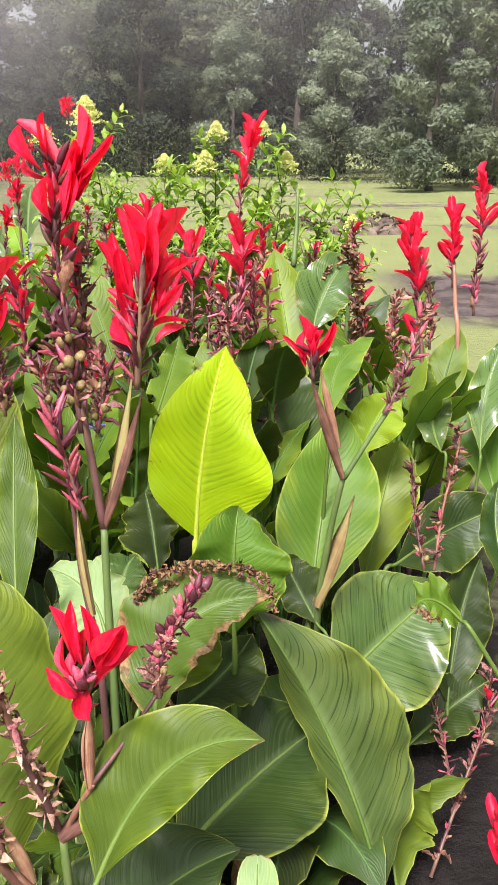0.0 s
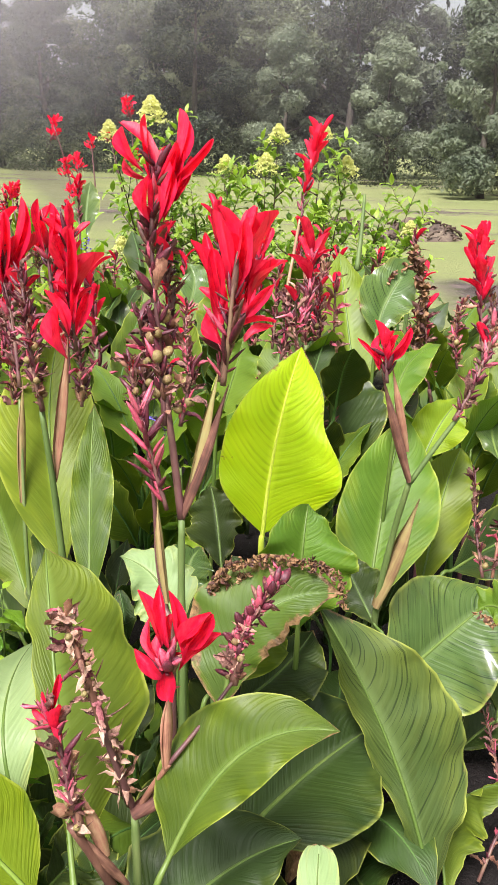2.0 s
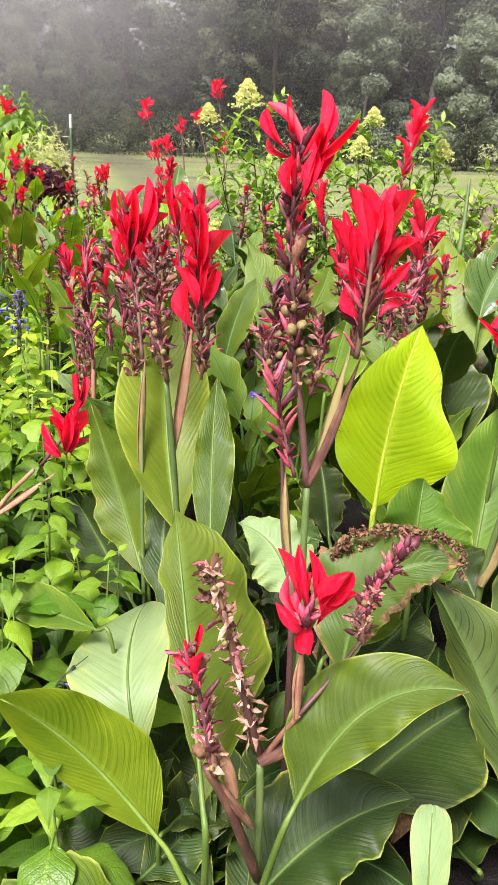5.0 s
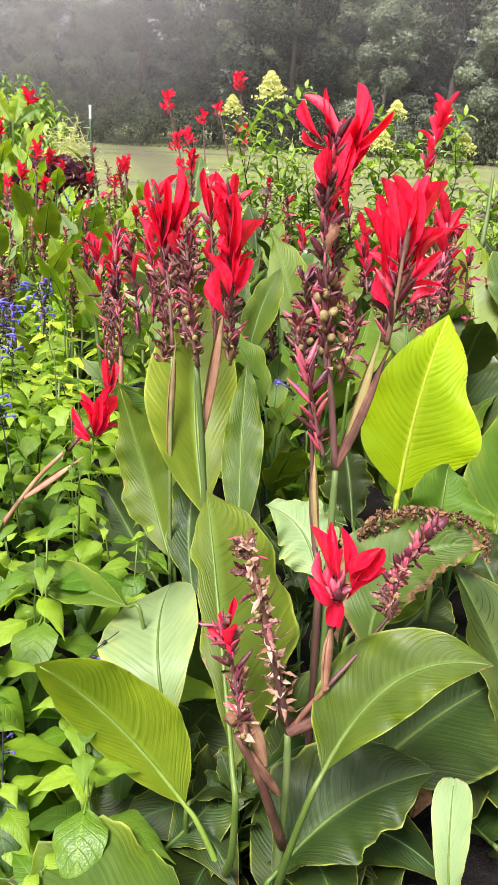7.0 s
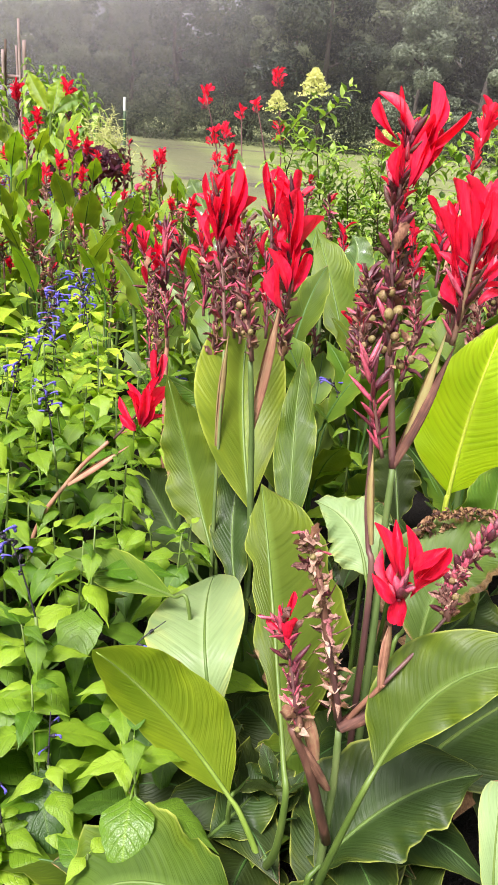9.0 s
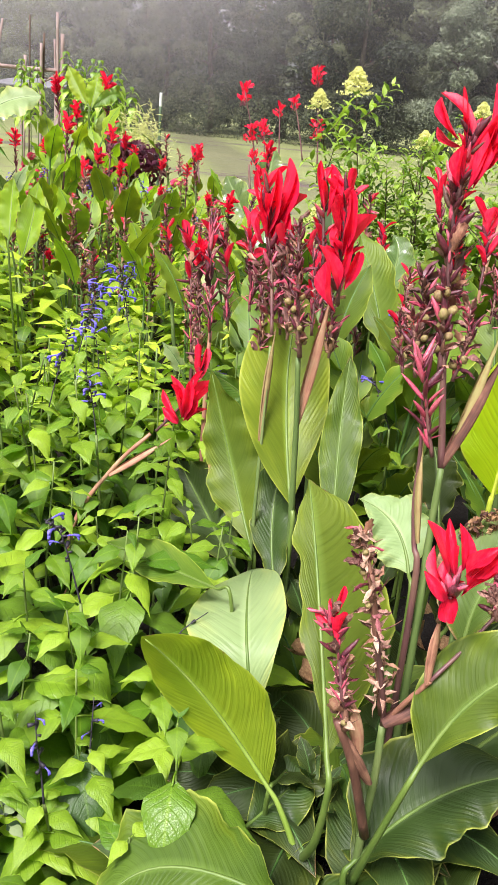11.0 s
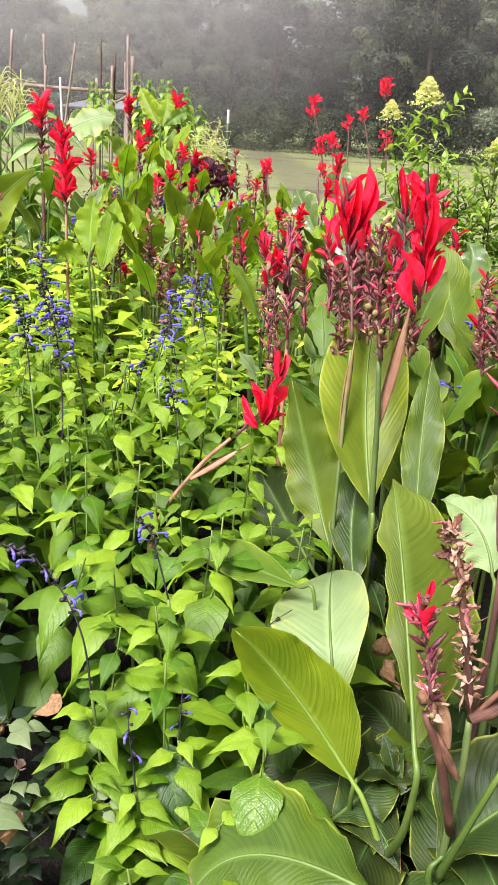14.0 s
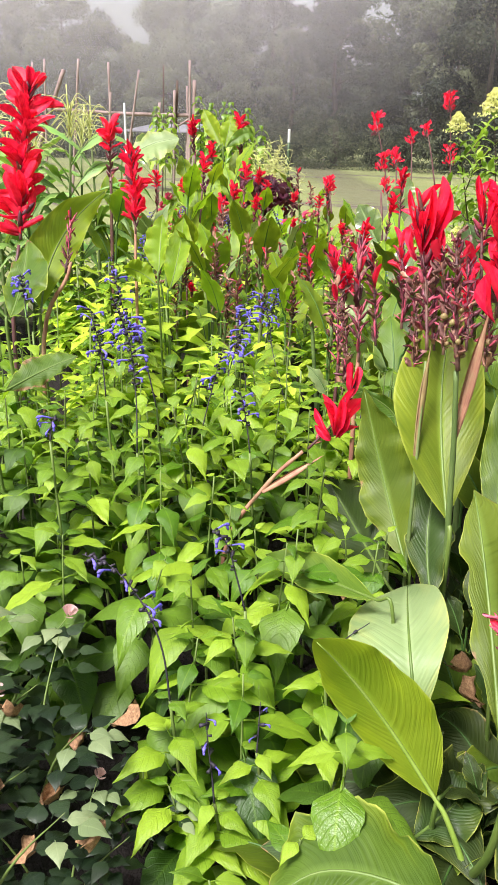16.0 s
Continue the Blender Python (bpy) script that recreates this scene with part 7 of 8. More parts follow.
def shrub():
    rng = random.Random(31)
    ob = thing("flowering_shrub", (-0.35, 5.6, 0), "leafy green shrub with cream flower panicles behind the cannas", "shrub")
    pan = [cream_panicle_mesh(1), cream_panicle_mesh(2)]
    # leaf shape with two halves, joined per branch
    heads = ((-0.63, -0.30, 1.72), (-0.20, -0.1, 1.46), (-0.17, -0.30, 1.44), (0.15, -0.30, 1.63), (0.08, -0.32, 1.44), (0.58, -0.30, 1.44), (0.44, -0.28, 1.66), (1.00, -0.30, 1.10), (-0.75, -0.95, 1.62), (1.02, -0.25, 1.36), (0.84, -0.30, 1.30), (-0.38, -0.35, 1.34), (-0.55, -0.3, 1.42), (0.30, -0.6, 1.22), (-0.75, -0.5, 1.22), (0.72, -0.6, 1.05), (-0.5, -0.8, 0.95), (0.1, -0.8, 0.95), (0.55, -0.8, 0.80), (-0.95, -0.6, 0.95), (1.0, -0.6, 0.85), (-0.3, 0.2, 1.30), (0.5, 0.2, 1.25), (-0.2, -0.9, 0.7), (0.7, -0.9, 0.6), (-0.62, -0.4, 1.05), (0.25, -0.4, 1.05), (-0.69, -1.0, 1.01))
    for i, h in enumerate(heads):
        tip = Vector(h)
        root = Vector((h[0] * 0.15, 0.1 * h[1], 0))
        path = smooth_path([root, root.lerp(tip, 0.5) + Vector((h[0] * 0.18, 0, -0.08)), tip], 6)
        v, f = tube_data(path, lambda s: 0.011 * (1.15 - s), 5)
        branch = piece("branch", mesh_of("branch", v, f, TWIG), ob)
        verts, faces, uvs = [], [], []

        def leaf(p, d, z):
            x = d.cross(Vector((0, 0, 1))).normalized()
            n = x.cross(d)
            b = len(verts)
            for at, wide, lift in ((0.0, 0.02, 0.0), (0.25, 0.17, 0.05), (0.52, 0.19, 0.05), (0.82, 0.09, -0.05), (1.0, 0.005, -0.18)):
                for o in (-1, 0, 1):
                    verts.append(p + d * z * at + x * z * wide * o + n * z * (lift * (0.4 + abs(o))))
                    uvs.append((0.5 + 0.5 * o, at))
            faces.extend((b + 3 * q + o, b + 3 * q + o + 1, b + 3 * q + o + 4, b + 3 * q + o + 3) for q in range(4) for o in (0, 1))

        # leafy side shoots: crossed pairs of rising leaves that shorten towards a rosette at the tip
        for shoot in range(6):
            if shoot == 0:
                line = path[len(path) // 2:]
            else:
                a, t = around(path, 0.42 + 0.10 * shoot)
                turn = shoot * 2.4 + i
                out = Vector((math.cos(turn), math.sin(turn), rng.uniform(0.5, 1.1))).normalized() * rng.uniform(0.16, 0.30)
                line = smooth_path([a, a + out * 0.55, a + out + Vector((0, 0, 0.05))], 4)
                tv, tf = tube_data(line, lambda q: 0.0045 * (1.15 - q), 4)
                piece("twig", mesh_of("twig", tv, tf, TWIG), branch)
            pairs = 11 if shoot == 0 else 8
            for k in range(pairs):
                q = 0.12 + 0.88 * k / (pairs - 1)
                p, t = around(line, q)
                x = t.orthogonal().normalized()
                for side in (0, math.pi):
                    a = k * 1.5708 + side + rng.gauss(0, 0.3)
                    d = (x * math.cos(a) + t.cross(x) * math.sin(a) + t * (0.25 + 0.55 * q) + Vector((0, 0, rng.uniform(-0.25, 0.15)))).normalized()
                    leaf(p, d, rng.uniform(0.085, 0.125) * (1.08 - 0.35 * q))
        for k in range(90):
            p, t = around(path, 0.22 + 0.55 * rng.random())
            leaf(p + Vector((rng.gauss(0, 0.11), rng.gauss(0, 0.12), rng.gauss(0, 0.07))), Vector((rng.gauss(0, 1), rng.gauss(0, 1), rng.gauss(0.2, 0.4))).normalized(), rng.uniform(0.07, 0.12))
        piece("foliage", mesh_of("foliage", verts, faces, SHRUB, uvs), branch)
        if (i < 9 and i != 1) or i == 27:
            z = (0.155, 0, 0.11, 0.11, 0.13, 0.125, 0.08, 0.095, 0.10)[i % 9 if i < 9 else 8]
            tagged(piece("panicle", pan[i % 2], branch, Matrix.Translation(tip) @ Matrix.Rotation(rng.uniform(-0.3, 0.3), 4, "X") @ Matrix.Diagonal((z, z, z * 1.05, 1)), "cream flower panicle"), kind="stuff")


shrub()


def far_canna(seed, height, leaves, kind, mat):
    """A whole canna of the far part of the bed, built round its own foot."""
    rng = random.Random(seed)
    ob = canna(0, 0, {"red": "canna with a scarlet spike farther down the bed", "dry": "canna with a brown withered spike among the sage", "leaf": "young canna without flowers among the sage", "small": "canna with a slim maroon and red spike"}[kind])
    top = Vector((rng.uniform(-0.05, 0.05), rng.uniform(-0.05, 0.05), height))
    if kind != "leaf":
        stalk(ob, [(0, 0, 0), top * 0.5, top * 0.8], 0.012, 0.008, STALK_RED if kind == "red" else STALK, "slim stalk")
        if kind == "red":
            spike(ob, [top * 0.76, top * 0.88, top], petals=46, size=0.052, spread=0.6, first=0.60, ragged=0.45, buds=34, bud=0.055, seed=seed, label="scarlet flower spike", joined=True)
        elif kind == "small":
            spike(ob, [top * 0.6, top * 0.8, top], petals=7, size=0.06, spread=0.4, first=0.6, buds=30, bud=0.05, dry=10, seed=seed, label="slim maroon spike", joined=True)
        else:
            spike(ob, [top * 0.55, top * 0.8, top], petals=1, size=0.05, first=0.8, buds=6, bud=0.05, dry=34, seed=seed, stem=HUSK_DARK, label="withered brown spike", joined=True)
    for k in range(leaves):
        a = k * 2.4 + rng.uniform(-0.5, 0.5)
        h = 0.34 + 0.42 * k / max(1, leaves - 1)
        d = Vector((math.cos(a), math.sin(a), 0))
        x = Vector((-d.y, d.x, 0))
        size = rng.uniform(0.23, 0.34)
        b = Vector((0, 0, h)) + d * 0.03
        m = b + d * size * 0.20 + Vector((0, 0, size * 0.42))
        t = b + d * size * 0.62 + Vector((0, 0, size * 0.85))
        w = size * 0.24
        blade(ob, b, m, t, m - x * w + Vector((0, 0, 0.03)), m + x * w + Vector((0, 0, 0.03)), mat, rib=RIB_DARK, petiole=(0, 0, h - 0.15), seed=seed + k, wave=0.008, fine=False)
    return ob


def low_canna(seed, mat):
    """Young canna shoots whose broad leaves arch just above the soil."""
    rng = random.Random(seed)
    ob = canna(0, 0, "low young canna with broad shade-darkened leaves near the soil")
    for k in range(5):
        a = k * 1.3 + rng.uniform(-0.4, 0.4)
        d = Vector((math.cos(a), math.sin(a), 0))
        x = Vector((-d.y, d.x, 0))
        size = rng.uniform(0.28, 0.36)
        b = d * 0.03 + Vector((0, 0, 0.05))
        m = b + d * size * 0.36 + Vector((0, 0, size * 0.42))
        t = b + d * size * 0.95 + Vector((0, 0, size * 0.38))
        blade(ob, b, m, t, m - x * size * 0.25 + Vector((0, 0, 0.02)), m + x * size * 0.25 + Vector((0, 0, 0.02)), mat, rib=RIB_DARK, petiole=(0, 0, 0.0), seed=seed + k, wave=0.008, fine=False)
    return ob


def far_cannas():
    rng = random.Random(77)
    red = [far_canna(101, 1.3, 5, "red", BLADE_LIME), far_canna(102, 1.25, 3, "red", BLADE_FRESH), far_canna(103, 1.35, 4, "red", BLADE_PALE)]
    dry = [far_canna(111, 0.95, 2, "dry", BLADE_LIME), far_canna(112, 1.0, 2, "dry", BLADE_FRESH)]
    green = [far_canna(121, 0.8, 6, "leaf", BLADE_PALE), far_canna(122, 0.8, 6, "leaf", BLADE_LIME), far_canna(123, 0.85, 6, "leaf", BLADE_LIME)]
    red_spots = [(-3.49, 4.87, 0, 1.30), (-4.02, 7.40, 0, 1.07), (-4.50, 8.70, 0, 1.28), (-4.21, 8.50, 0, 1.13), (-4.25, 9.32, 0, 1.42), (-4.08, 6.75, 0, 0.96), (-3.71, 8.50, 0, 0.78), (-3.33, 8.18, 0, 0.76), (-3.02, 8.82, 0, 0.91), (-2.61, 4.31, 0, 0.70), (-2.62, 4.55, 0, 0.52), (-1.27, 2.92, 0, 0.80), (-3.76, 7.93, 0, 1.04), (-2.96, 7.56, 0, 0.62), (-3.68, 9.01, 0, 0.64), (-4.68, 9.34, 0, 0.90), (-5.22, 9.62, 0, 0.72), (-4.44, 10.00, 0, 1.10), (-1.82, 5.86, 0, 0.92), (-1.77, 5.37, 0, 0.83), (-1.69, 6.19, 0, 1.04), (-2.19, 6.50, 0, 0.68), (-3.41, 7.55, 0, 0.93), (-3.43, 6.96, 0, 0.91), (-2.81, 7.70, 0, 0.80), (-3.53, 8.39, 0, 0.87), (-3.37, 6.39, 0, 0.86), (-4.02, 7.32, 0, 0.92), (-3.08, 6.47, 0, 0.81)]
    dry_spots = [(-2.42, 4.43, 0, 1.06), (-2.22, 4.50, 0, 1.05), (-2.62, 4.10, 0, 0.99), (-3.26, 8.73, 0, 1.21), (-3.14, 8.77, 0, 1.20), (-2.36, 7.29, 0, 1.04), (-2.78, 4.96, 0, 1.01), (-2.18, 4.65, 0, 0.82), (-2.60, 7.77, 0, 1.05), (-3.34, 5.19, 0, 0.97), (-2.53, 4.90, 0, 0.91), (-2.87, 5.94, 0, 0.98), (-3.09, 5.26, 0, 0.91), (-2.18, 4.92, 0, 0.93), (-2.31, 5.58, 0, 0.97), (-1.72, 3.60, 0, 0.98), (-1.98, 3.85, 0, 1.02), (-2.05, 3.50, 0, 0.95), (-2.30, 3.95, 0, 1.05), (-1.62, 4.25, 0, 0.98), (-1.85, 4.45, 0, 1.08), (-2.75, 4.30, 0, 1.0), (-2.95, 4.85, 0, 1.05), (-2.62, 5.40, 0, 1.1), (-1.42, 3.35, 0, 0.95), (-1.30, 3.75, 0, 1.0)]
    green_spots = [(-2.46, 5.71, 0, 1.0), (-2.80, 5.76, 0, 1.05), (-2.94, 6.64, 0, 1.11), (-3.54, 5.66, 0, 1.05), (-4.12, 7.78, 0, 1.43), (-4.08, 8.11, 0, 1.33), (-4.04, 7.21, 0, 1.33), (-2.36, 6.61, 0, 1.03), (-2.38, 6.03, 0, 0.9), (-1.59, 4.70, 0, 1.0), (-1.52, 4.97, 0, 1.0), (-3.85, 5.58, 0, 1.35), (-3.97, 8.41, 0, 1.45), (-3.35, 7.43, 0, 1.20), (-1.49, 4.04, 0, 1.0), (-1.33, 3.88, 0, 1.0), (-2.75, 5.30, 0, 0.95), (-3.15, 4.76, 0, 0.92), (-2.47, 4.36, 0, 0.92), (-1.93, 4.10, 0, 0.95)]
    scatter(red, red_spots, rng, 0.02)
    scatter(dry, dry_spots, rng, 0.05)
    scatter(green, green_spots, rng, 0.08)


far_cannas()


def fill_cannas():
    """Leafy cannas that stand between and behind the flowering ones."""
    rng = random.Random(9)
    tall = [far_canna(131, 0.8, 7, "leaf", BLADE_LIGHT), far_canna(132, 0.8, 6, "leaf", BLADE_WET), far_canna(133, 0.8, 7, "leaf", BLADE_LIGHT)]
    spent = [far_canna(141, 1.05, 3, "dry", BLADE), far_canna(142, 1.1, 3, "dry", BLADE_DARK_SHADED), far_canna(143, 1.12, 3, "small", BLADE)]
    spots = []
    for k in range(46):
        y = 2.05 + 2.9 * rng.random()
        x = rng.uniform(-0.55 - 0.17 * y, 0.30 + 0.13 * y)
        spots.append((x, y, -0.05, rng.uniform(0.9, 1.12)))
    low = []
    for k in range(30):
        y = 1.15 + 0.85 * rng.random()
        x = rng.uniform(-0.62, 0.7)
        if x < 0.0 or (x < 0.3 and y > 1.75):
            low.append((x, y + 0.25 * (x > -0.15), 0.0, 0.34 + 0.22 * (y - 1.1)))
    scatter(tall, spots, rng, 0.05)
    # low and floor plants: shade under the taller cannas put into the blade colour
    scatter([far_canna(134, 0.8, 7, "leaf", BLADE_DARK_SHADED), far_canna(135, 0.8, 6, "leaf", BLADE_DARK_SHADED)], low, rng, 0.05)
    floor = [low_canna(151, BLADE_DARK_SHADED), low_canna(152, BLADE_DARK_SHADED), low_canna(153, BLADE)]
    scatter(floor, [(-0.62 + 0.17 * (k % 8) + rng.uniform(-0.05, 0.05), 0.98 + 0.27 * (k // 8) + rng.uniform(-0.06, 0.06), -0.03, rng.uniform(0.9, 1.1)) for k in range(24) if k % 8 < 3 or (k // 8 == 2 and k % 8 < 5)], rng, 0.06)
    scrub = [far_canna(161, 0.9, 1, "dry", BLADE_LIGHT), far_canna(162, 1.0, 1, "small", BLADE_FRESH), far_canna(163, 0.9, 1, "dry", BLADE_LIGHT)]
    scatter(scrub, [(rng.uniform(-1.1 - 0.36 * y, -0.7 - 0.17 * y), y, 0, rng.uniform(0.85, 1.15)) for y in [3.4 + 0.28 * k for k in range(16)]], rng, 0.05)
    scatter(spent, [(rng.uniform(-0.5 - 0.16 * y, 0.2 + 0.1 * y), y, 0, rng.uniform(0.95, 1.2)) for y in [2.3 + 0.09 * k for k in range(26)]], rng, 0.05)


fill_cannas()


def corn(seed):
    rng = random.Random(seed)
    ob = thing("corn_plant", (0, 0, 0), "green corn plant with a pale yellow tassel", "corn", "corn plants beside the bed")
    tube("stalk", ob, [(0, 0, 0), (0.01, 0, 0.7), (0.0, 0.01, 1.5)], 0.014, 0.007, STALK)
    for k in range(12):
        a = k * math.pi + rng.uniform(-0.6, 0.6)
        h = 0.25 + 1.15 * k / 12
        d = Vector((math.cos(a), math.sin(a), 0))
        x = Vector((-d.y, d.x, 0)) * 0.055
        size = rng.uniform(0.5, 0.7)
        b = Vector((0, 0, h))
        m = b + d * size * 0.35 + Vector((0, 0, size * 0.35))
        t = b + d * size * 0.95 + Vector((0, 0, -size * 0.05))
        blade(ob, b, m, t, m - x, m + x, CORN, rib=RIB, seed=seed + k, wave=0.012, peak=0.4, fine=False)
    v, f = tube_data([Vector((0, 0, 1.45)), Vector((0.01, 0, 1.62)), Vector((0.02, 0, 1.82))], 0.004, 4)
    for k in range(26):
        a = k * 2.4
        s = Vector((0, 0, 1.46 + 0.008 * k))
        d = Vector((math.cos(a), math.sin(a), 0)) * rng.uniform(0.8, 1.2)
        line = smooth_path([s, s + d * 0.03 + Vector((0, 0, 0.07)), s + d * 0.08 + Vector((0, 0, 0.11)), s + d * rng.uniform(0.12, 0.24) + Vector((0, 0, rng.uniform(-0.02, 0.14)))], 3)
        p, q = tube_data(line, lambda u: 0.0030 * (1.1 - 0.5 * u), 4, len(v))
        v, f = v + p, f + q
    piece("tassel", mesh_of("tassel", v, f, TASSEL), ob, label="pale yellow tassel")
    return ob


def corn_patch():
    rng = random.Random(5)
    makers = [corn(40), corn(60), corn(80)]
    scatter(makers, [(-3.85 - 0.33 * (k % 6) + rng.uniform(-0.08, 0.08), 4.4 + 0.45 * (k // 6) + rng.uniform(-0.1, 0.1), 0, rng.uniform(0.9, 1.02)) for k in range(18)], rng, 0.05)


corn_patch()


def leafy_clump(name, at, blobs, leaves, size, mat, label, category, blooms=0, seed=1):
    """A bushy plant: a few stems under a crown of small leaves, with or without flowers."""
    rng = random.Random(seed)
    ob = thing(name, at, label, category)
    v, f = [], []
    for c, r, h in blobs:
        p, q = tube_data([Vector((c[0] * 0.3, c[1] * 0.3, 0)), Vector((c[0] * 0.7, c[1] * 0.7, c[2] * 0.6)), Vector(c)], 0.012, 5, len(v))
        v, f = v + p, f + q
    piece("stem", mesh_of("stem", v, f, STALK), ob)
    lv, lf, lu = leaf_cloud(rng, blobs, leaves, size)
    piece("foliage", mesh_of("foliage", lv, lf, mat, lu), ob)
    if blooms:
        bl = []
        for k in range(blooms):
            c, r, h = rng.choice(blobs)
            d = Vector((rng.gauss(0, 1), rng.gauss(-0.4, 1), abs(rng.gauss(0.6, 0.6)))).normalized()
            bl.append((PINK_PUFF, Matrix.Translation(Vector(c) + Vector((d.x * r, d.y * r, d.z * h)) * 1.02) @ Matrix.Diagonal((0.06, 0.06, 0.05, 1))))
        tagged(piece("blossom", merged("blossom", bl), ob, label="pink blossoms"), kind="stuff")
    return ob


def puff_mesh():
    rng = random.Random(2)
    verts, faces = [], []
    for k in range(26):
        d = Vector((rng.gauss(0, 1), rng.gauss(0, 1), rng.gauss(0.3, 1))).normalized()
        x = d.orthogonal().normalized() * 0.4
        y = d.cross(x)
        b = len(verts)
        verts += [d * 0.3, d * 0.75 + x, d, d * 0.75 - x]
        faces.append((b, b + 1, b + 2, b + 3))
    return mesh_of("puff", verts, faces, PINK)


PINK_PUFF = puff_mesh()
WEED_LEAF = sage_leaf_mesh("leaf", 0.8, 0.2, 0.24, 2, 6, SHRUB)


def tall_weed(x, y, height, seed):
    """Tall pale weeds: upright stems with pairs of large drooping leaves."""
    rng = random.Random(seed)
    ob = thing("tall_weed", (x, y, 0), "tall pale leafy weed at the bed's far end", "weed")
    for c in range(4):
        foot = Vector((rng.uniform(-0.3, 0.3), rng.uniform(-0.2, 0.2), 0))
        h = height * rng.uniform(0.82, 1.02)
        path = smooth_path([foot, foot + Vector((0.02, 0, h * 0.5)), foot + Vector((rng.uniform(-0.05, 0.05), 0, h))], 4)
        v, f = tube_data(path, lambda s: 0.011 * (1.2 - 0.8 * s), 5)
        stem = piece("stem", mesh_of("stem", v, f, STALK), ob)
        leaves = []
        for k in range(11):
            p, _ = around(path, 1 - 0.05 * k)
            spin = k * 1.57 + rng.uniform(-0.3, 0.3)
            z = 0.16 + 0.04 * min(k, 4)
            for side in (0, math.pi):
                leaves.append((WEED_LEAF, Matrix.Translation(p) @ Matrix.Rotation(spin + side, 4, "Z") @ Matrix.Rotation(rng.uniform(-0.2, 0.3), 4, "X") @ Matrix.Diagonal((z, z, z, 1))))
        tagged(piece("foliage", merged("foliage", leaves), stem), kind="stuff")
leafy_clump("maroon_foliage_plant", (-4.07, 9.15, 0), [((-0.37, 0.21, 0.88), 0.25, 0.25), ((-0.05, 0.09, 0.89), 0.23, 0.20), ((0.34, -0.04, 0.88), 0.22, 0.25), ((0.22, -0.16, 0.97), 0.32, 0.20), ((-0.47, 0.02, 0.97), 0.27, 0.22), ((-0.08, -0.28, 0.61), 0.27, 0.25)], 900, 0.07, COLEUS, "bushy plant with dark maroon leaves", "foliage plant", 0, 1)
leafy_clump("maroon_foliage_plant", (-3.97, 8.41, 0), [((0.32, 0.19, 0.42), 0.21, 0.26), ((0.17, 0.07, 0.49), 0.26, 0.24), ((0.06, -0.14, 0.53), 0.24, 0.25), ((0.35, 0.19, 0.56), 0.24, 0.20)], 600, 0.07, COLEUS, "bushy plant with dark maroon leaves", "foliage plant", 0, 2)
leafy_clump("pink_flower_bush", (-3.69, 8.72, 0), [((-0.26, 0.03, 0.41), 0.26, 0.24), ((-0.43, -0.29, 0.55), 0.23, 0.20), ((0.50, -0.02, 0.55), 0.25, 0.24), ((-0.35, 0.08, 0.56), 0.25, 0.25), ((0.17, -0.26, 0.53), 0.26, 0.21)], 900, 0.06, SHRUB, "low bush with pink blossoms", "flower bush", 40, 3)
leafy_clump("pink_flower_bush", (-3.34, 8.60, 0), [((-0.26, -0.24, 0.40), 0.19, 0.16), ((-0.10, 0.25, 0.50), 0.24, 0.17), ((0.04, -0.13, 0.34), 0.19, 0.17), ((0.43, 0.20, 0.50), 0.25, 0.17), ((-0.19, 0.08, 0.48), 0.25, 0.23)], 800, 0.06, SHRUB, "low bush with pink blossoms", "flower bush", 34, 4)
leafy_clump("pink_flower_bush", (-4.99, 8.93, 0), [((0.10, 0.12, 0.72), 0.29, 0.25), ((0.34, -0.23, 0.59), 0.29, 0.24), ((0.32, -0.19, 0.59), 0.22, 0.23), ((0.06, -0.23, 0.49), 0.23, 0.27)], 700, 0.06, SHRUB, "low bush with pink blossoms", "flower bush", 26, 5)
tall_weed(-7.45, 15.50, 2.36, 10)
tall_weed(-7.05, 15.60, 2.22, 11)
tall_weed(-6.68, 15.45, 2.12, 12)
tall_weed(-9.37, 17.00, 2.30, 13)


# ---- broad leaves, a plume and a parked trailer beyond the bed's far end ----
broad_leaf_plant = canna(-4.83, 7.45, "broad-leaved plant with one long pale arching leaf", "")
blade(broad_leaf_plant, (-4.845, 7.500, 1.329), (-4.593, 7.600, 1.488), (-4.320, 7.700, 1.548), (-4.662, 7.660, 1.574), (-4.402, 7.500, 1.346), BLADE_PALE, point=0.35, peak=0.5, wave=0.02, petiole=(-4.83, 7.45, 1.1), seed=301, keel=0.1)
backlit_plant = canna(-4.42, 9.05, "tall plant with bright yellow-green backlit leaves", "")
blade(backlit_plant, (-4.417, 9.000, 1.483), (-4.578, 9.100, 1.679), (-4.741, 9.200, 1.885), (-4.666, 9.100, 1.641), (-4.463, 9.100, 1.706), BLADE_LIME, point=0.5, wave=0.02, petiole=(-4.42, 9.05, 1.3), seed=302)
blade(backlit_plant, (-4.374, 9.000, 1.459), (-4.368, 9.100, 1.645), (-4.363, 9.200, 1.827), (-4.462, 9.100, 1.656), (-4.261, 9.100, 1.622), BLADE_LIME, point=0.45, wave=0.02, petiole=(-4.42, 9.05, 1.3), seed=303)
blade(backlit_plant, (-4.359, 9.000, 1.459), (-4.203, 9.100, 1.599), (-4.087, 9.200, 1.602), (-4.233, 9.100, 1.672), (-4.188, 9.100, 1.513), BLADE_LIGHT, point=0.5, wave=0.02, petiole=(-4.42, 9.05, 1.3), seed=304)


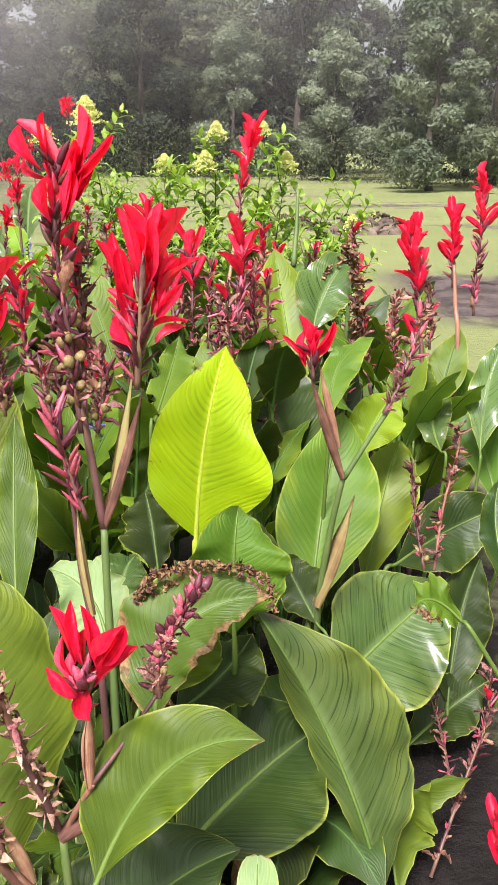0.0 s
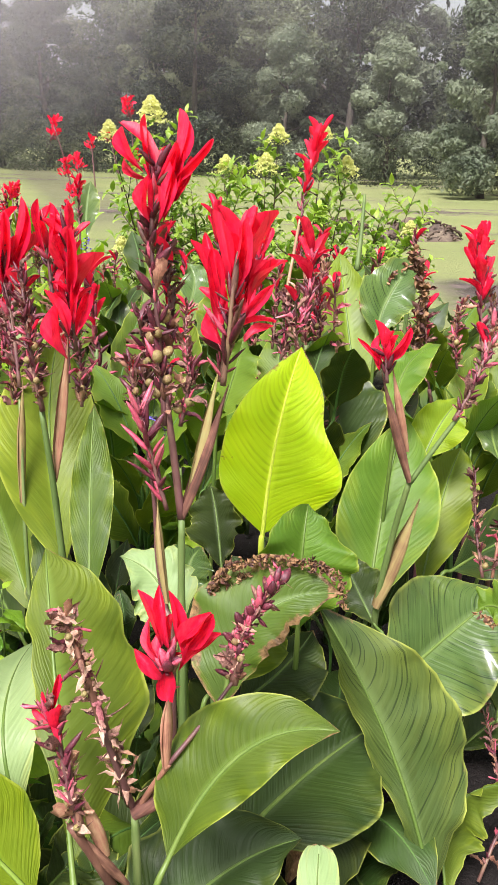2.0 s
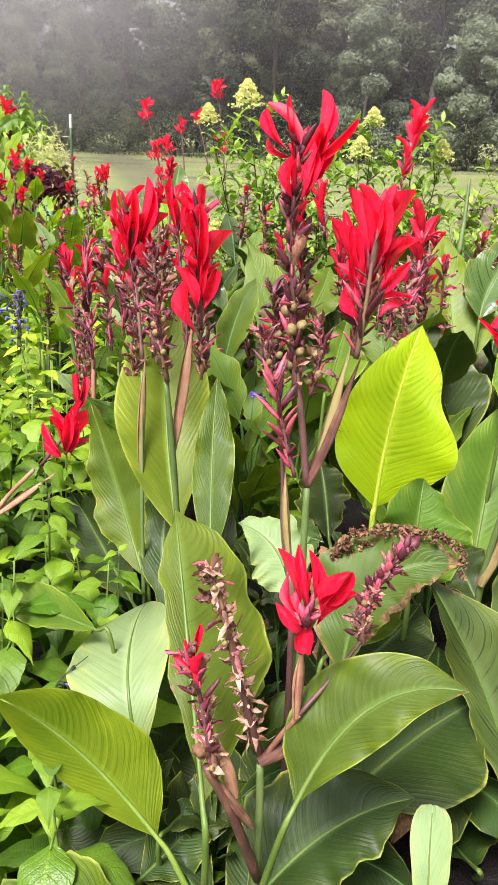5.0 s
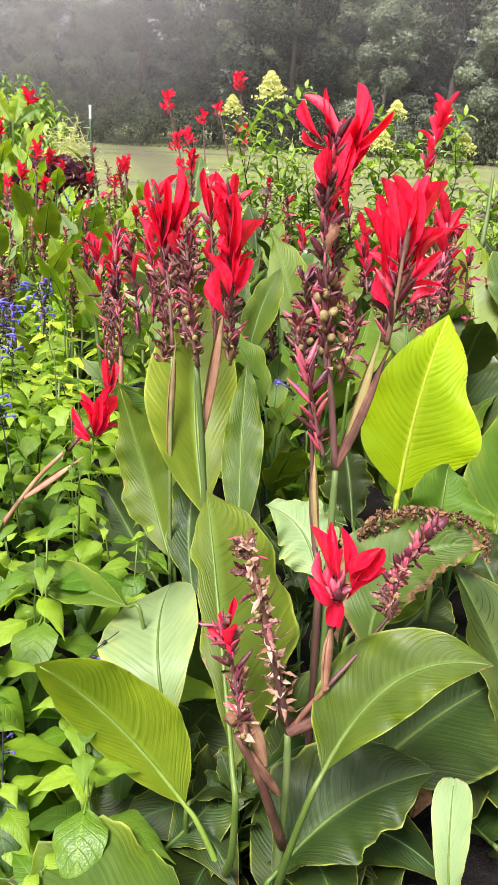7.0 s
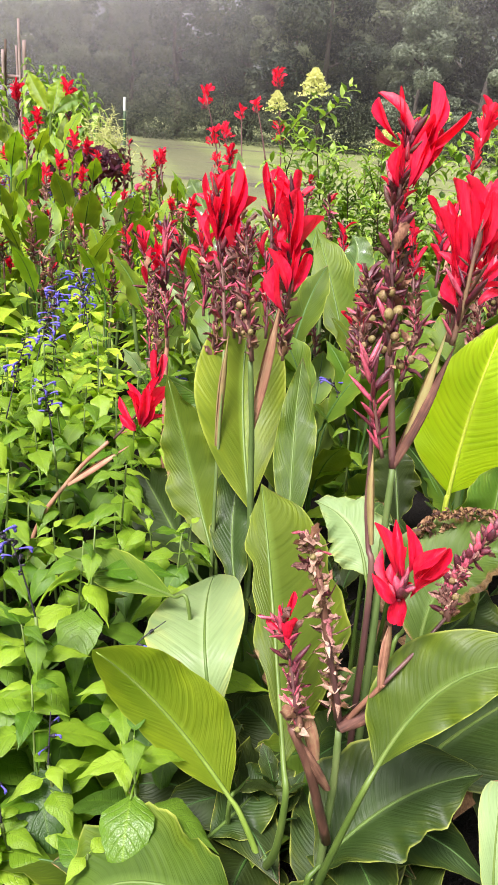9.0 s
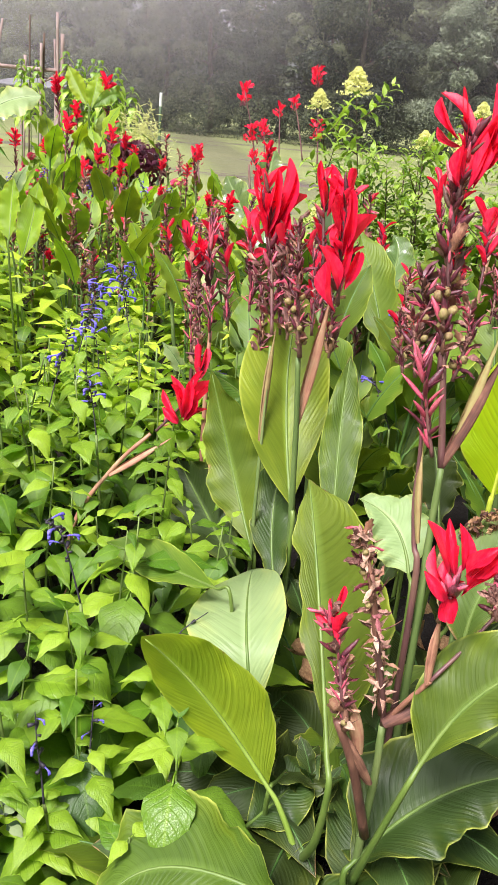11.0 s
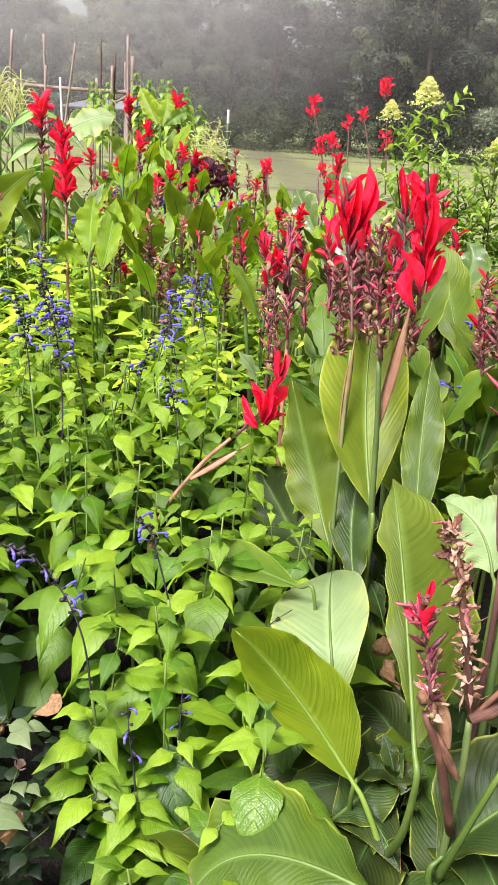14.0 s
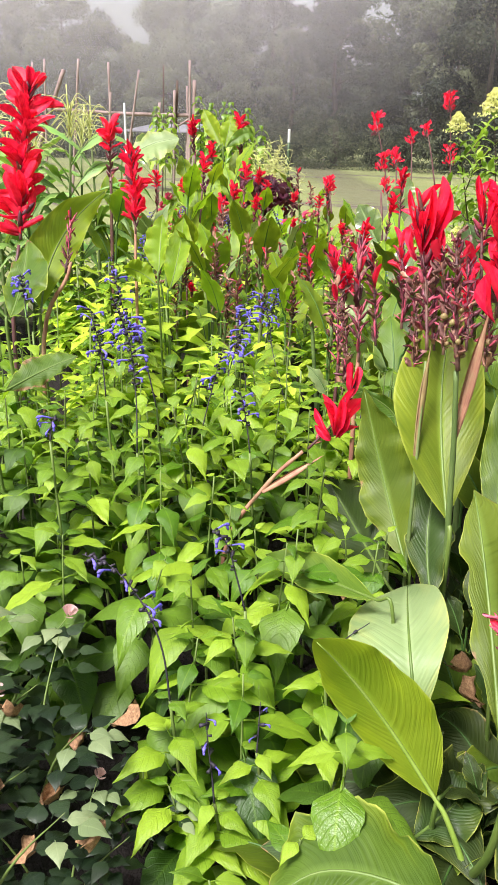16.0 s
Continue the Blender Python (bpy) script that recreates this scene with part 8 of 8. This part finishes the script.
def plume_grass(x, y, height, seed):
    """A feathery, pale seeding weed: a fan of thin stems with hazy branched heads."""
    rng = random.Random(seed)
    ob = thing("plume_grass", (x, y, 0), "pale feathery seeding weed beside the maroon plants", "weed")
    v, f = [], []
    for k in range(26):
        tip = Vector((rng.gauss(0, 0.16), rng.gauss(0, 0.12), height * rng.uniform(0.72, 1.0)))
        line = smooth_path([Vector((tip.x * 0.15, tip.y * 0.15, 0)), Vector((tip.x * 0.4, tip.y * 0.4, tip.z * 0.6)), tip], 3)
        p, q = tube_data(line, lambda u: 0.004 * (1.2 - u), 4, len(v))
        v, f = v + p, f + q
        for j in range(9):
            c, _ = around(line, 0.6 + 0.4 * rng.random())
            d = Vector((rng.gauss(0, 1), rng.gauss(0, 1), rng.gauss(0.6, 0.5))).normalized() * rng.uniform(0.05, 0.13)
            p, q = tube_data([c, c + d * 0.6, c + d + Vector((0, 0, -0.01))], lambda u: 0.004 * (1.2 - 0.6 * u), 4, len(v))
            v, f = v + p, f + q
    tagged(piece("plume", mesh_of("plume", v, f, TASSEL), ob, label="hazy pale seed heads"), kind="stuff")


plume_grass(-4.42, 10.5, 1.62, 71)
plume_grass(-4.22, 10.4, 1.45, 72)


def shed(x, y, w, d, h):
    ob = thing("garden_shed", (x, y, 0), "low open shed with a grey sheet roof beyond the trellis", "shed")

    def box(name, cx, cy, cz, sx, sy, sz, mat, tilt=0.0):
        bm = bmesh.new()
        bmesh.ops.create_cube(bm, size=1.0)
        bmesh.ops.scale(bm, vec=(sx, sy, sz), verts=bm.verts)
        bmesh.ops.bevel(bm, geom=bm.edges[:], offset=0.012, segments=1)
        bmesh.ops.rotate(bm, matrix=Matrix.Rotation(tilt, 3, "X"), verts=bm.verts)
        bmesh.ops.translate(bm, vec=(cx, cy, cz), verts=bm.verts)
        me = bpy.data.meshes.new(name)
        bm.to_mesh(me)
        bm.free()
        me.materials.append(mat)
        piece(name, me, ob)

    for sx in (-1, 1):
        for sy in (-1, 1):
            box("post", sx * w * 0.46, sy * d * 0.44, h * 0.5, 0.09, 0.09, h, POLE)
    for k in range(5):
        box("roof_sheet", (k - 2) * w * 0.215, 0, h + 0.06, w * 0.212, d * 1.15, 0.03, TIN, 0.12)


shed(-12.63, 24.00, 2.1, 1.8, 1.78)


def pole(x, y, height, r, mat, lean=(0.0, 0.0), name="garden_stake", label="weathered wooden garden stake", category="stake"):
    ob = thing(name, (x, y, 0), label, category, "stakes of the trellis")
    tube("shaft", ob, [(x, y, -0.1), (x + lean[0] * 0.5 + 0.01, y, height * 0.5), (x + lean[0], y + lean[1], height)], r, r * 0.85, mat, sides=7)
    return ob


def rail(a, b, r):
    ob = thing("trellis_rail", a, "weathered pole tied across the trellis stakes", "rail", "rails of the trellis")
    mid = (Vector(a) + Vector(b)) / 2 - Vector((0, 0, 0.03))
    tube("shaft", ob, [a, mid, b], r, r, POLE, sides=7)


pole(-9.57, 18.90, 3.28, 0.035, POLE, (0.04, 0.0))
pole(-9.46, 18.90, 2.85, 0.052, POLE, (0.05, 0.0))
pole(-9.61, 18.95, 2.73, 0.030, POLE, (-0.02, 0.0))
pole(-9.97, 18.80, 2.84, 0.030, TWIG, (0.16, 0.0), label="dark bamboo garden stake")
pole(-9.92, 18.70, 2.62, 0.038, POLE, (0.08, 0.0))
pole(-10.26, 18.50, 2.34, 0.040, POLE, (0.12, 0.0))
pole(-11.40, 21.00, 3.37, 0.025, TWIG, (0.10, 0.0), label="dark bamboo garden stake")
pole(-11.16, 18.30, 3.04, 0.030, POLE, (0.59, 0.0))
pole(-12.10, 19.50, 3.32, 0.036, POLE, (0.0, 0.0))
pole(-11.50, 18.20, 2.55, 0.035, POLE, (0.20, 0.0))
pole(-12.35, 17.90, 3.26, 0.036, POLE, (0.39, 0.0))
pole(-13.57, 17.50, 2.99, 0.060, POLE, (1.45, 0.0), label="pale leaning wooden slat")
pole(-12.73, 17.40, 3.22, 0.030, POLE, (0.16, 0.0))
pole(-12.90, 17.20, 3.14, 0.030, POLE, (0.13, 0.0))
pole(-10.80, 18.00, 2.30, 0.03, WHITE_METAL, (-0.02, 0.0), name="plastic_pipe", label="pale plastic pipe standing in the vegetable patch", category="pipe")
rail((-12.86, 17.84, 2.15), (-9.28, 19.04, 2.07), 0.045)
rail((-9.28, 19.08, 2.22), (-10.20, 18.66, 1.60), 0.025)
rail((-10.14, 18.76, 1.97), (-9.45, 19.04, 1.88), 0.02)


def fence_post(x, y, height):
    ob = thing("fence_post", (x, y, 0), "slim green metal fence post with a white top", "fence post")
    tube("shaft", ob, [(x, y, -0.1), (x, y, height * 0.4), (x, y, height * 0.86)], 0.028, 0.028, POLE_GREEN, sides=5)
    tube("cap", ob, [(x, y, height * 0.86), (x, y, height * 0.93), (x, y, height)], 0.030, 0.030, WHITE_METAL, "white painted top", sides=5)


fence_post(-5.92, 15.80, 1.76)


# ---- rose bush at the bed's corner, fallen leaves, sage flowers that stand out ----
ROSE_LEAF_MESH = sage_leaf_mesh("leaflet", 0.25, 0.2, 0.30, 2, 7, ROSE_LEAF)
ROSE_PALE_MESH = sage_leaf_mesh("leaflet", 0.35, 0.15, 0.30, 2, 7, ROSE_PALE)


def rose_bloom_mesh():
    verts, faces = [], []
    for k in range(9):
        a, r = k * 2.4, 0.25 + 0.05 * k
        for i in range(4):
            for j in range(5):
                u, v = (j - 2) / 2, i / 3
                ang = a + u * 0.55
                rad = r * (0.25 + 0.75 * v)
                verts.append((math.cos(ang) * rad, math.sin(ang) * rad, 0.75 * v * (1.25 - 0.09 * k)))
        b = k * 20
        faces += [(b + i * 5 + j, b + i * 5 + j + 1, b + i * 5 + j + 6, b + i * 5 + j + 5) for i in range(3) for j in range(4)]
    return mesh_of("rose_flower", verts, faces, ROSE)


ROSE_BLOOM = rose_bloom_mesh()


def rose_bush(seed, height, young, blooms):
    rng = random.Random(seed)
    ob = thing("rose_bush", (0, 0, 0), "small rose bush with dark leaflets and pale young shoots", "rose bush", "rose bushes at the bed's edge")
    for c in range(4):
        a = c * 1.6 + rng.uniform(-0.3, 0.3)
        tip = Vector((math.cos(a) * height * 0.55, math.sin(a) * height * 0.55, height * rng.uniform(0.75, 1.05)))
        path = smooth_path([Vector((0, 0, 0)), tip * 0.5 + Vector((0, 0, 0.05)), tip], 5)
        v, f = tube_data(path, lambda s: 0.0045 * (1.2 - s), 5)
        cane = piece("cane", mesh_of("cane", v, f, SAGE_STEM), ob)
        for k in range(5):
            p, t = around(path, 0.25 + 0.75 * (k + rng.random() * 0.5) / 5)
            spin = rng.uniform(0, 6.28)
            for leaf in range(4):
                off = (0, 0.9, -0.9, 0.5, -0.5)[leaf]
                z = rng.uniform(0.065, 0.095)
                m = Matrix.Translation(p) @ Matrix.Rotation(spin + off, 4, "Z") @ Matrix.Rotation(rng.uniform(-0.2, 0.35), 4, "X") @ Matrix.Translation((0, 0.02 + 0.03 * (leaf in (0, 1, 2)), 0)) @ Matrix.Diagonal((z, z, z, 1))
                piece("leaflet", ROSE_PALE_MESH if (k > 3 and c < young) else ROSE_LEAF_MESH, cane, m)
        if c < blooms:
            piece("rose_flower", ROSE_BLOOM, cane, Matrix.Translation(tip) @ Matrix.Rotation(0.5, 4, "X") @ Matrix.Diagonal((0.035, 0.035, 0.035, 1)), "faded pink rose")
    return ob


def roses():
    rng = random.Random(3)
    makers = [rose_bush(1, 0.42, 3, 1), rose_bush(2, 0.36, 1, 0), rose_bush(3, 0.40, 2, 1)]
    scatter(makers, [(-1.40, 0.92, 0, 1.0), (-1.18, 0.72, 0, 0.75), (-1.30, 0.55, 0.05, 1.0), (-1.12, 0.95, 0, 0.6), (-1.62, 1.02, 0, 1.1), (-1.52, 0.72, 0, 1.0), (-1.72, 0.85, 0, 1.1)], rng, 0.05)


roses()


def dead_leaf(x, y, z, size, seed):
    rng = random.Random(seed)
    ob = thing("dead_leaf", (x, y, z), "curled brown dead leaf caught among the stems", "dead leaf", "dead leaves")
    me = scrap_mesh(STRAW, 0.30, seed)
    piece("blade", me, ob, Matrix.Rotation(rng.uniform(1.2, 2.8), 4, "X") @ Matrix.Rotation(rng.uniform(0, 6), 4, "Z") @ Matrix.Diagonal((size, size, size, 1)))


for k in range(9):
    dead_leaf(-1.5 + 0.45 * RNG.random(), 0.7 + 0.4 * RNG.random(), 0.22 + 0.14 * RNG.random(), 0.06 + 0.04 * RNG.random(), 50 + k)

for k in range(26):
    RNG.random()
    dead_leaf(-0.9 + 1.0 * RNG.random(), 1.2 + 1.0 * RNG.random(), 0.12 + 0.3 * RNG.random(), 0.06 + 0.05 * RNG.random(), k)


def sage_flower_plant(x, y, pts, flowers, seed, size):
    """A sage stem whose long flower spray rises out of the leaves."""
    ob = thing("sage_plant", (x, y, 0.0), "sage stem with a spray of violet-blue flowers above the leaves", "sage plant", "sage plants in the bed")
    foot = local(ob, pts)
    v, f = tube_data(smooth_path([Vector((0.02, 0.03, 0)), foot[0] * 0.5 + Vector((0.015, 0.01, 0)), foot[0]], 5), 0.004, 5)
    piece("stem", mesh_of("stem", v, f, SAGE_STEM), ob)
    rng = random.Random(seed)
    for k in range(7):
        z = 0.13 * (0.6 + 0.2 * min(k, 4))
        for side in (0, math.pi):
            m = Matrix.Translation(foot[0] * (1 - 0.11 * k)) @ Matrix.Rotation(seed + k * 1.57 + side, 4, "Z") @ Matrix.Rotation(rng.uniform(0, 0.4), 4, "X") @ Matrix.Diagonal((z, z, z, 1))
            piece("leaf", SAGE_LEAVES[(k + seed) % 5], ob, m)
    flower_stem(ob, foot, flowers, seed, size)


sage_flower_plant(-1.060, 0.987, [(-1.060, 0.987, 0.423), (-1.092, 1.016, 0.525), (-1.148, 1.040, 0.609), (-1.227, 1.050, 0.677), (-1.300, 1.043, 0.699)], 9, 1, 0.04)
sage_flower_plant(-0.985, 1.227, [(-0.985, 1.227, 0.527), (-1.015, 1.245, 0.601), (-1.049, 1.262, 0.674), (-1.087, 1.260, 0.704)], 5, 2, 0.036)
sage_flower_plant(-0.930, 0.929, [(-0.930, 0.929, 0.244), (-0.943, 0.946, 0.300), (-0.962, 0.966, 0.366), (-0.974, 0.984, 0.422)], 3, 3, 0.03)
sage_flower_plant(-0.878, 1.040, [(-0.878, 1.040, 0.304), (-0.882, 1.057, 0.351), (-0.887, 1.079, 0.408)], 1, 4, 0.02)
sage_flower_plant(-1.530, 1.707, [(-1.530, 1.707, 0.664), (-1.559, 1.761, 0.823), (-1.604, 1.808, 0.982), (-1.675, 1.832, 1.108)], 14, 5, 0.038)
sage_flower_plant(-1.563, 1.899, [(-1.563, 1.899, 0.746), (-1.632, 1.941, 0.914), (-1.698, 1.957, 1.014), (-1.764, 1.993, 1.164)], 12, 6, 0.038)
sage_flower_plant(-1.669, 1.770, [(-1.669, 1.770, 0.806), (-1.705, 1.809, 0.935), (-1.758, 1.841, 1.064)], 7, 7, 0.036)
sage_flower_plant(-1.696, 1.507, [(-1.696, 1.507, 0.743), (-1.700, 1.524, 0.788), (-1.692, 1.536, 0.810)], 3, 8, 0.034)
sage_flower_plant(-1.595, 2.522, [(-1.595, 2.522, 0.627), (-1.573, 2.606, 0.815), (-1.541, 2.668, 0.941)], 8, 9, 0.04)
sage_flower_plant(-1.536, 2.184, [(-1.536, 2.184, 0.581), (-1.522, 2.250, 0.732), (-1.506, 2.309, 0.865)], 6, 10, 0.04)
sage_flower_plant(-1.263, 1.958, [(-1.263, 1.958, 0.619), (-1.291, 1.988, 0.720), (-1.321, 2.011, 0.804)], 5, 11, 0.036)
sage_flower_plant(-2.241, 2.175, [(-2.241, 2.175, 0.920), (-2.265, 2.197, 0.997), (-2.289, 2.220, 1.075)], 7, 12, 0.04)
sage_flower_plant(-0.784, 1.217, [(-0.784, 1.217, 0.433), (-0.770, 1.232, 0.457), (-0.751, 1.254, 0.494), (-0.703, 1.287, 0.532)], 1, 13, 0.036)
sage_flower_plant(-1.536, 2.632, [(-1.536, 2.632, 0.408), (-1.588, 2.723, 0.654), (-1.651, 2.779, 0.817), (-1.606, 2.854, 0.985)], 12, 14, 0.045)
sage_flower_plant(-1.517, 3.072, [(-1.517, 3.072, 0.410), (-1.619, 3.148, 0.638), (-1.660, 3.197, 0.776), (-1.711, 3.235, 0.890)], 8, 15, 0.045)
sage_flower_plant(-1.062, 2.543, [(-1.062, 2.543, 0.541), (-1.063, 2.582, 0.638), (-1.065, 2.621, 0.735)], 4, 16, 0.04)
sage_flower_plant(-0.520, 2.882, [(-0.520, 2.882, 0.626), (-0.497, 2.919, 0.710), (-0.499, 2.986, 0.876), (-0.488, 3.000, 0.908)], 2, 17, 0.045)
sage_flower_plant(-0.392, 2.268, [(-0.392, 2.268, 0.675), (-0.450, 2.305, 0.790), (-0.481, 2.313, 0.822)], 3, 18, 0.036)
sage_flower_plant(-0.994, 2.303, [(-0.994, 2.303, 0.665), (-0.993, 2.325, 0.720), (-0.994, 2.340, 0.756)], 4, 19, 0.04)
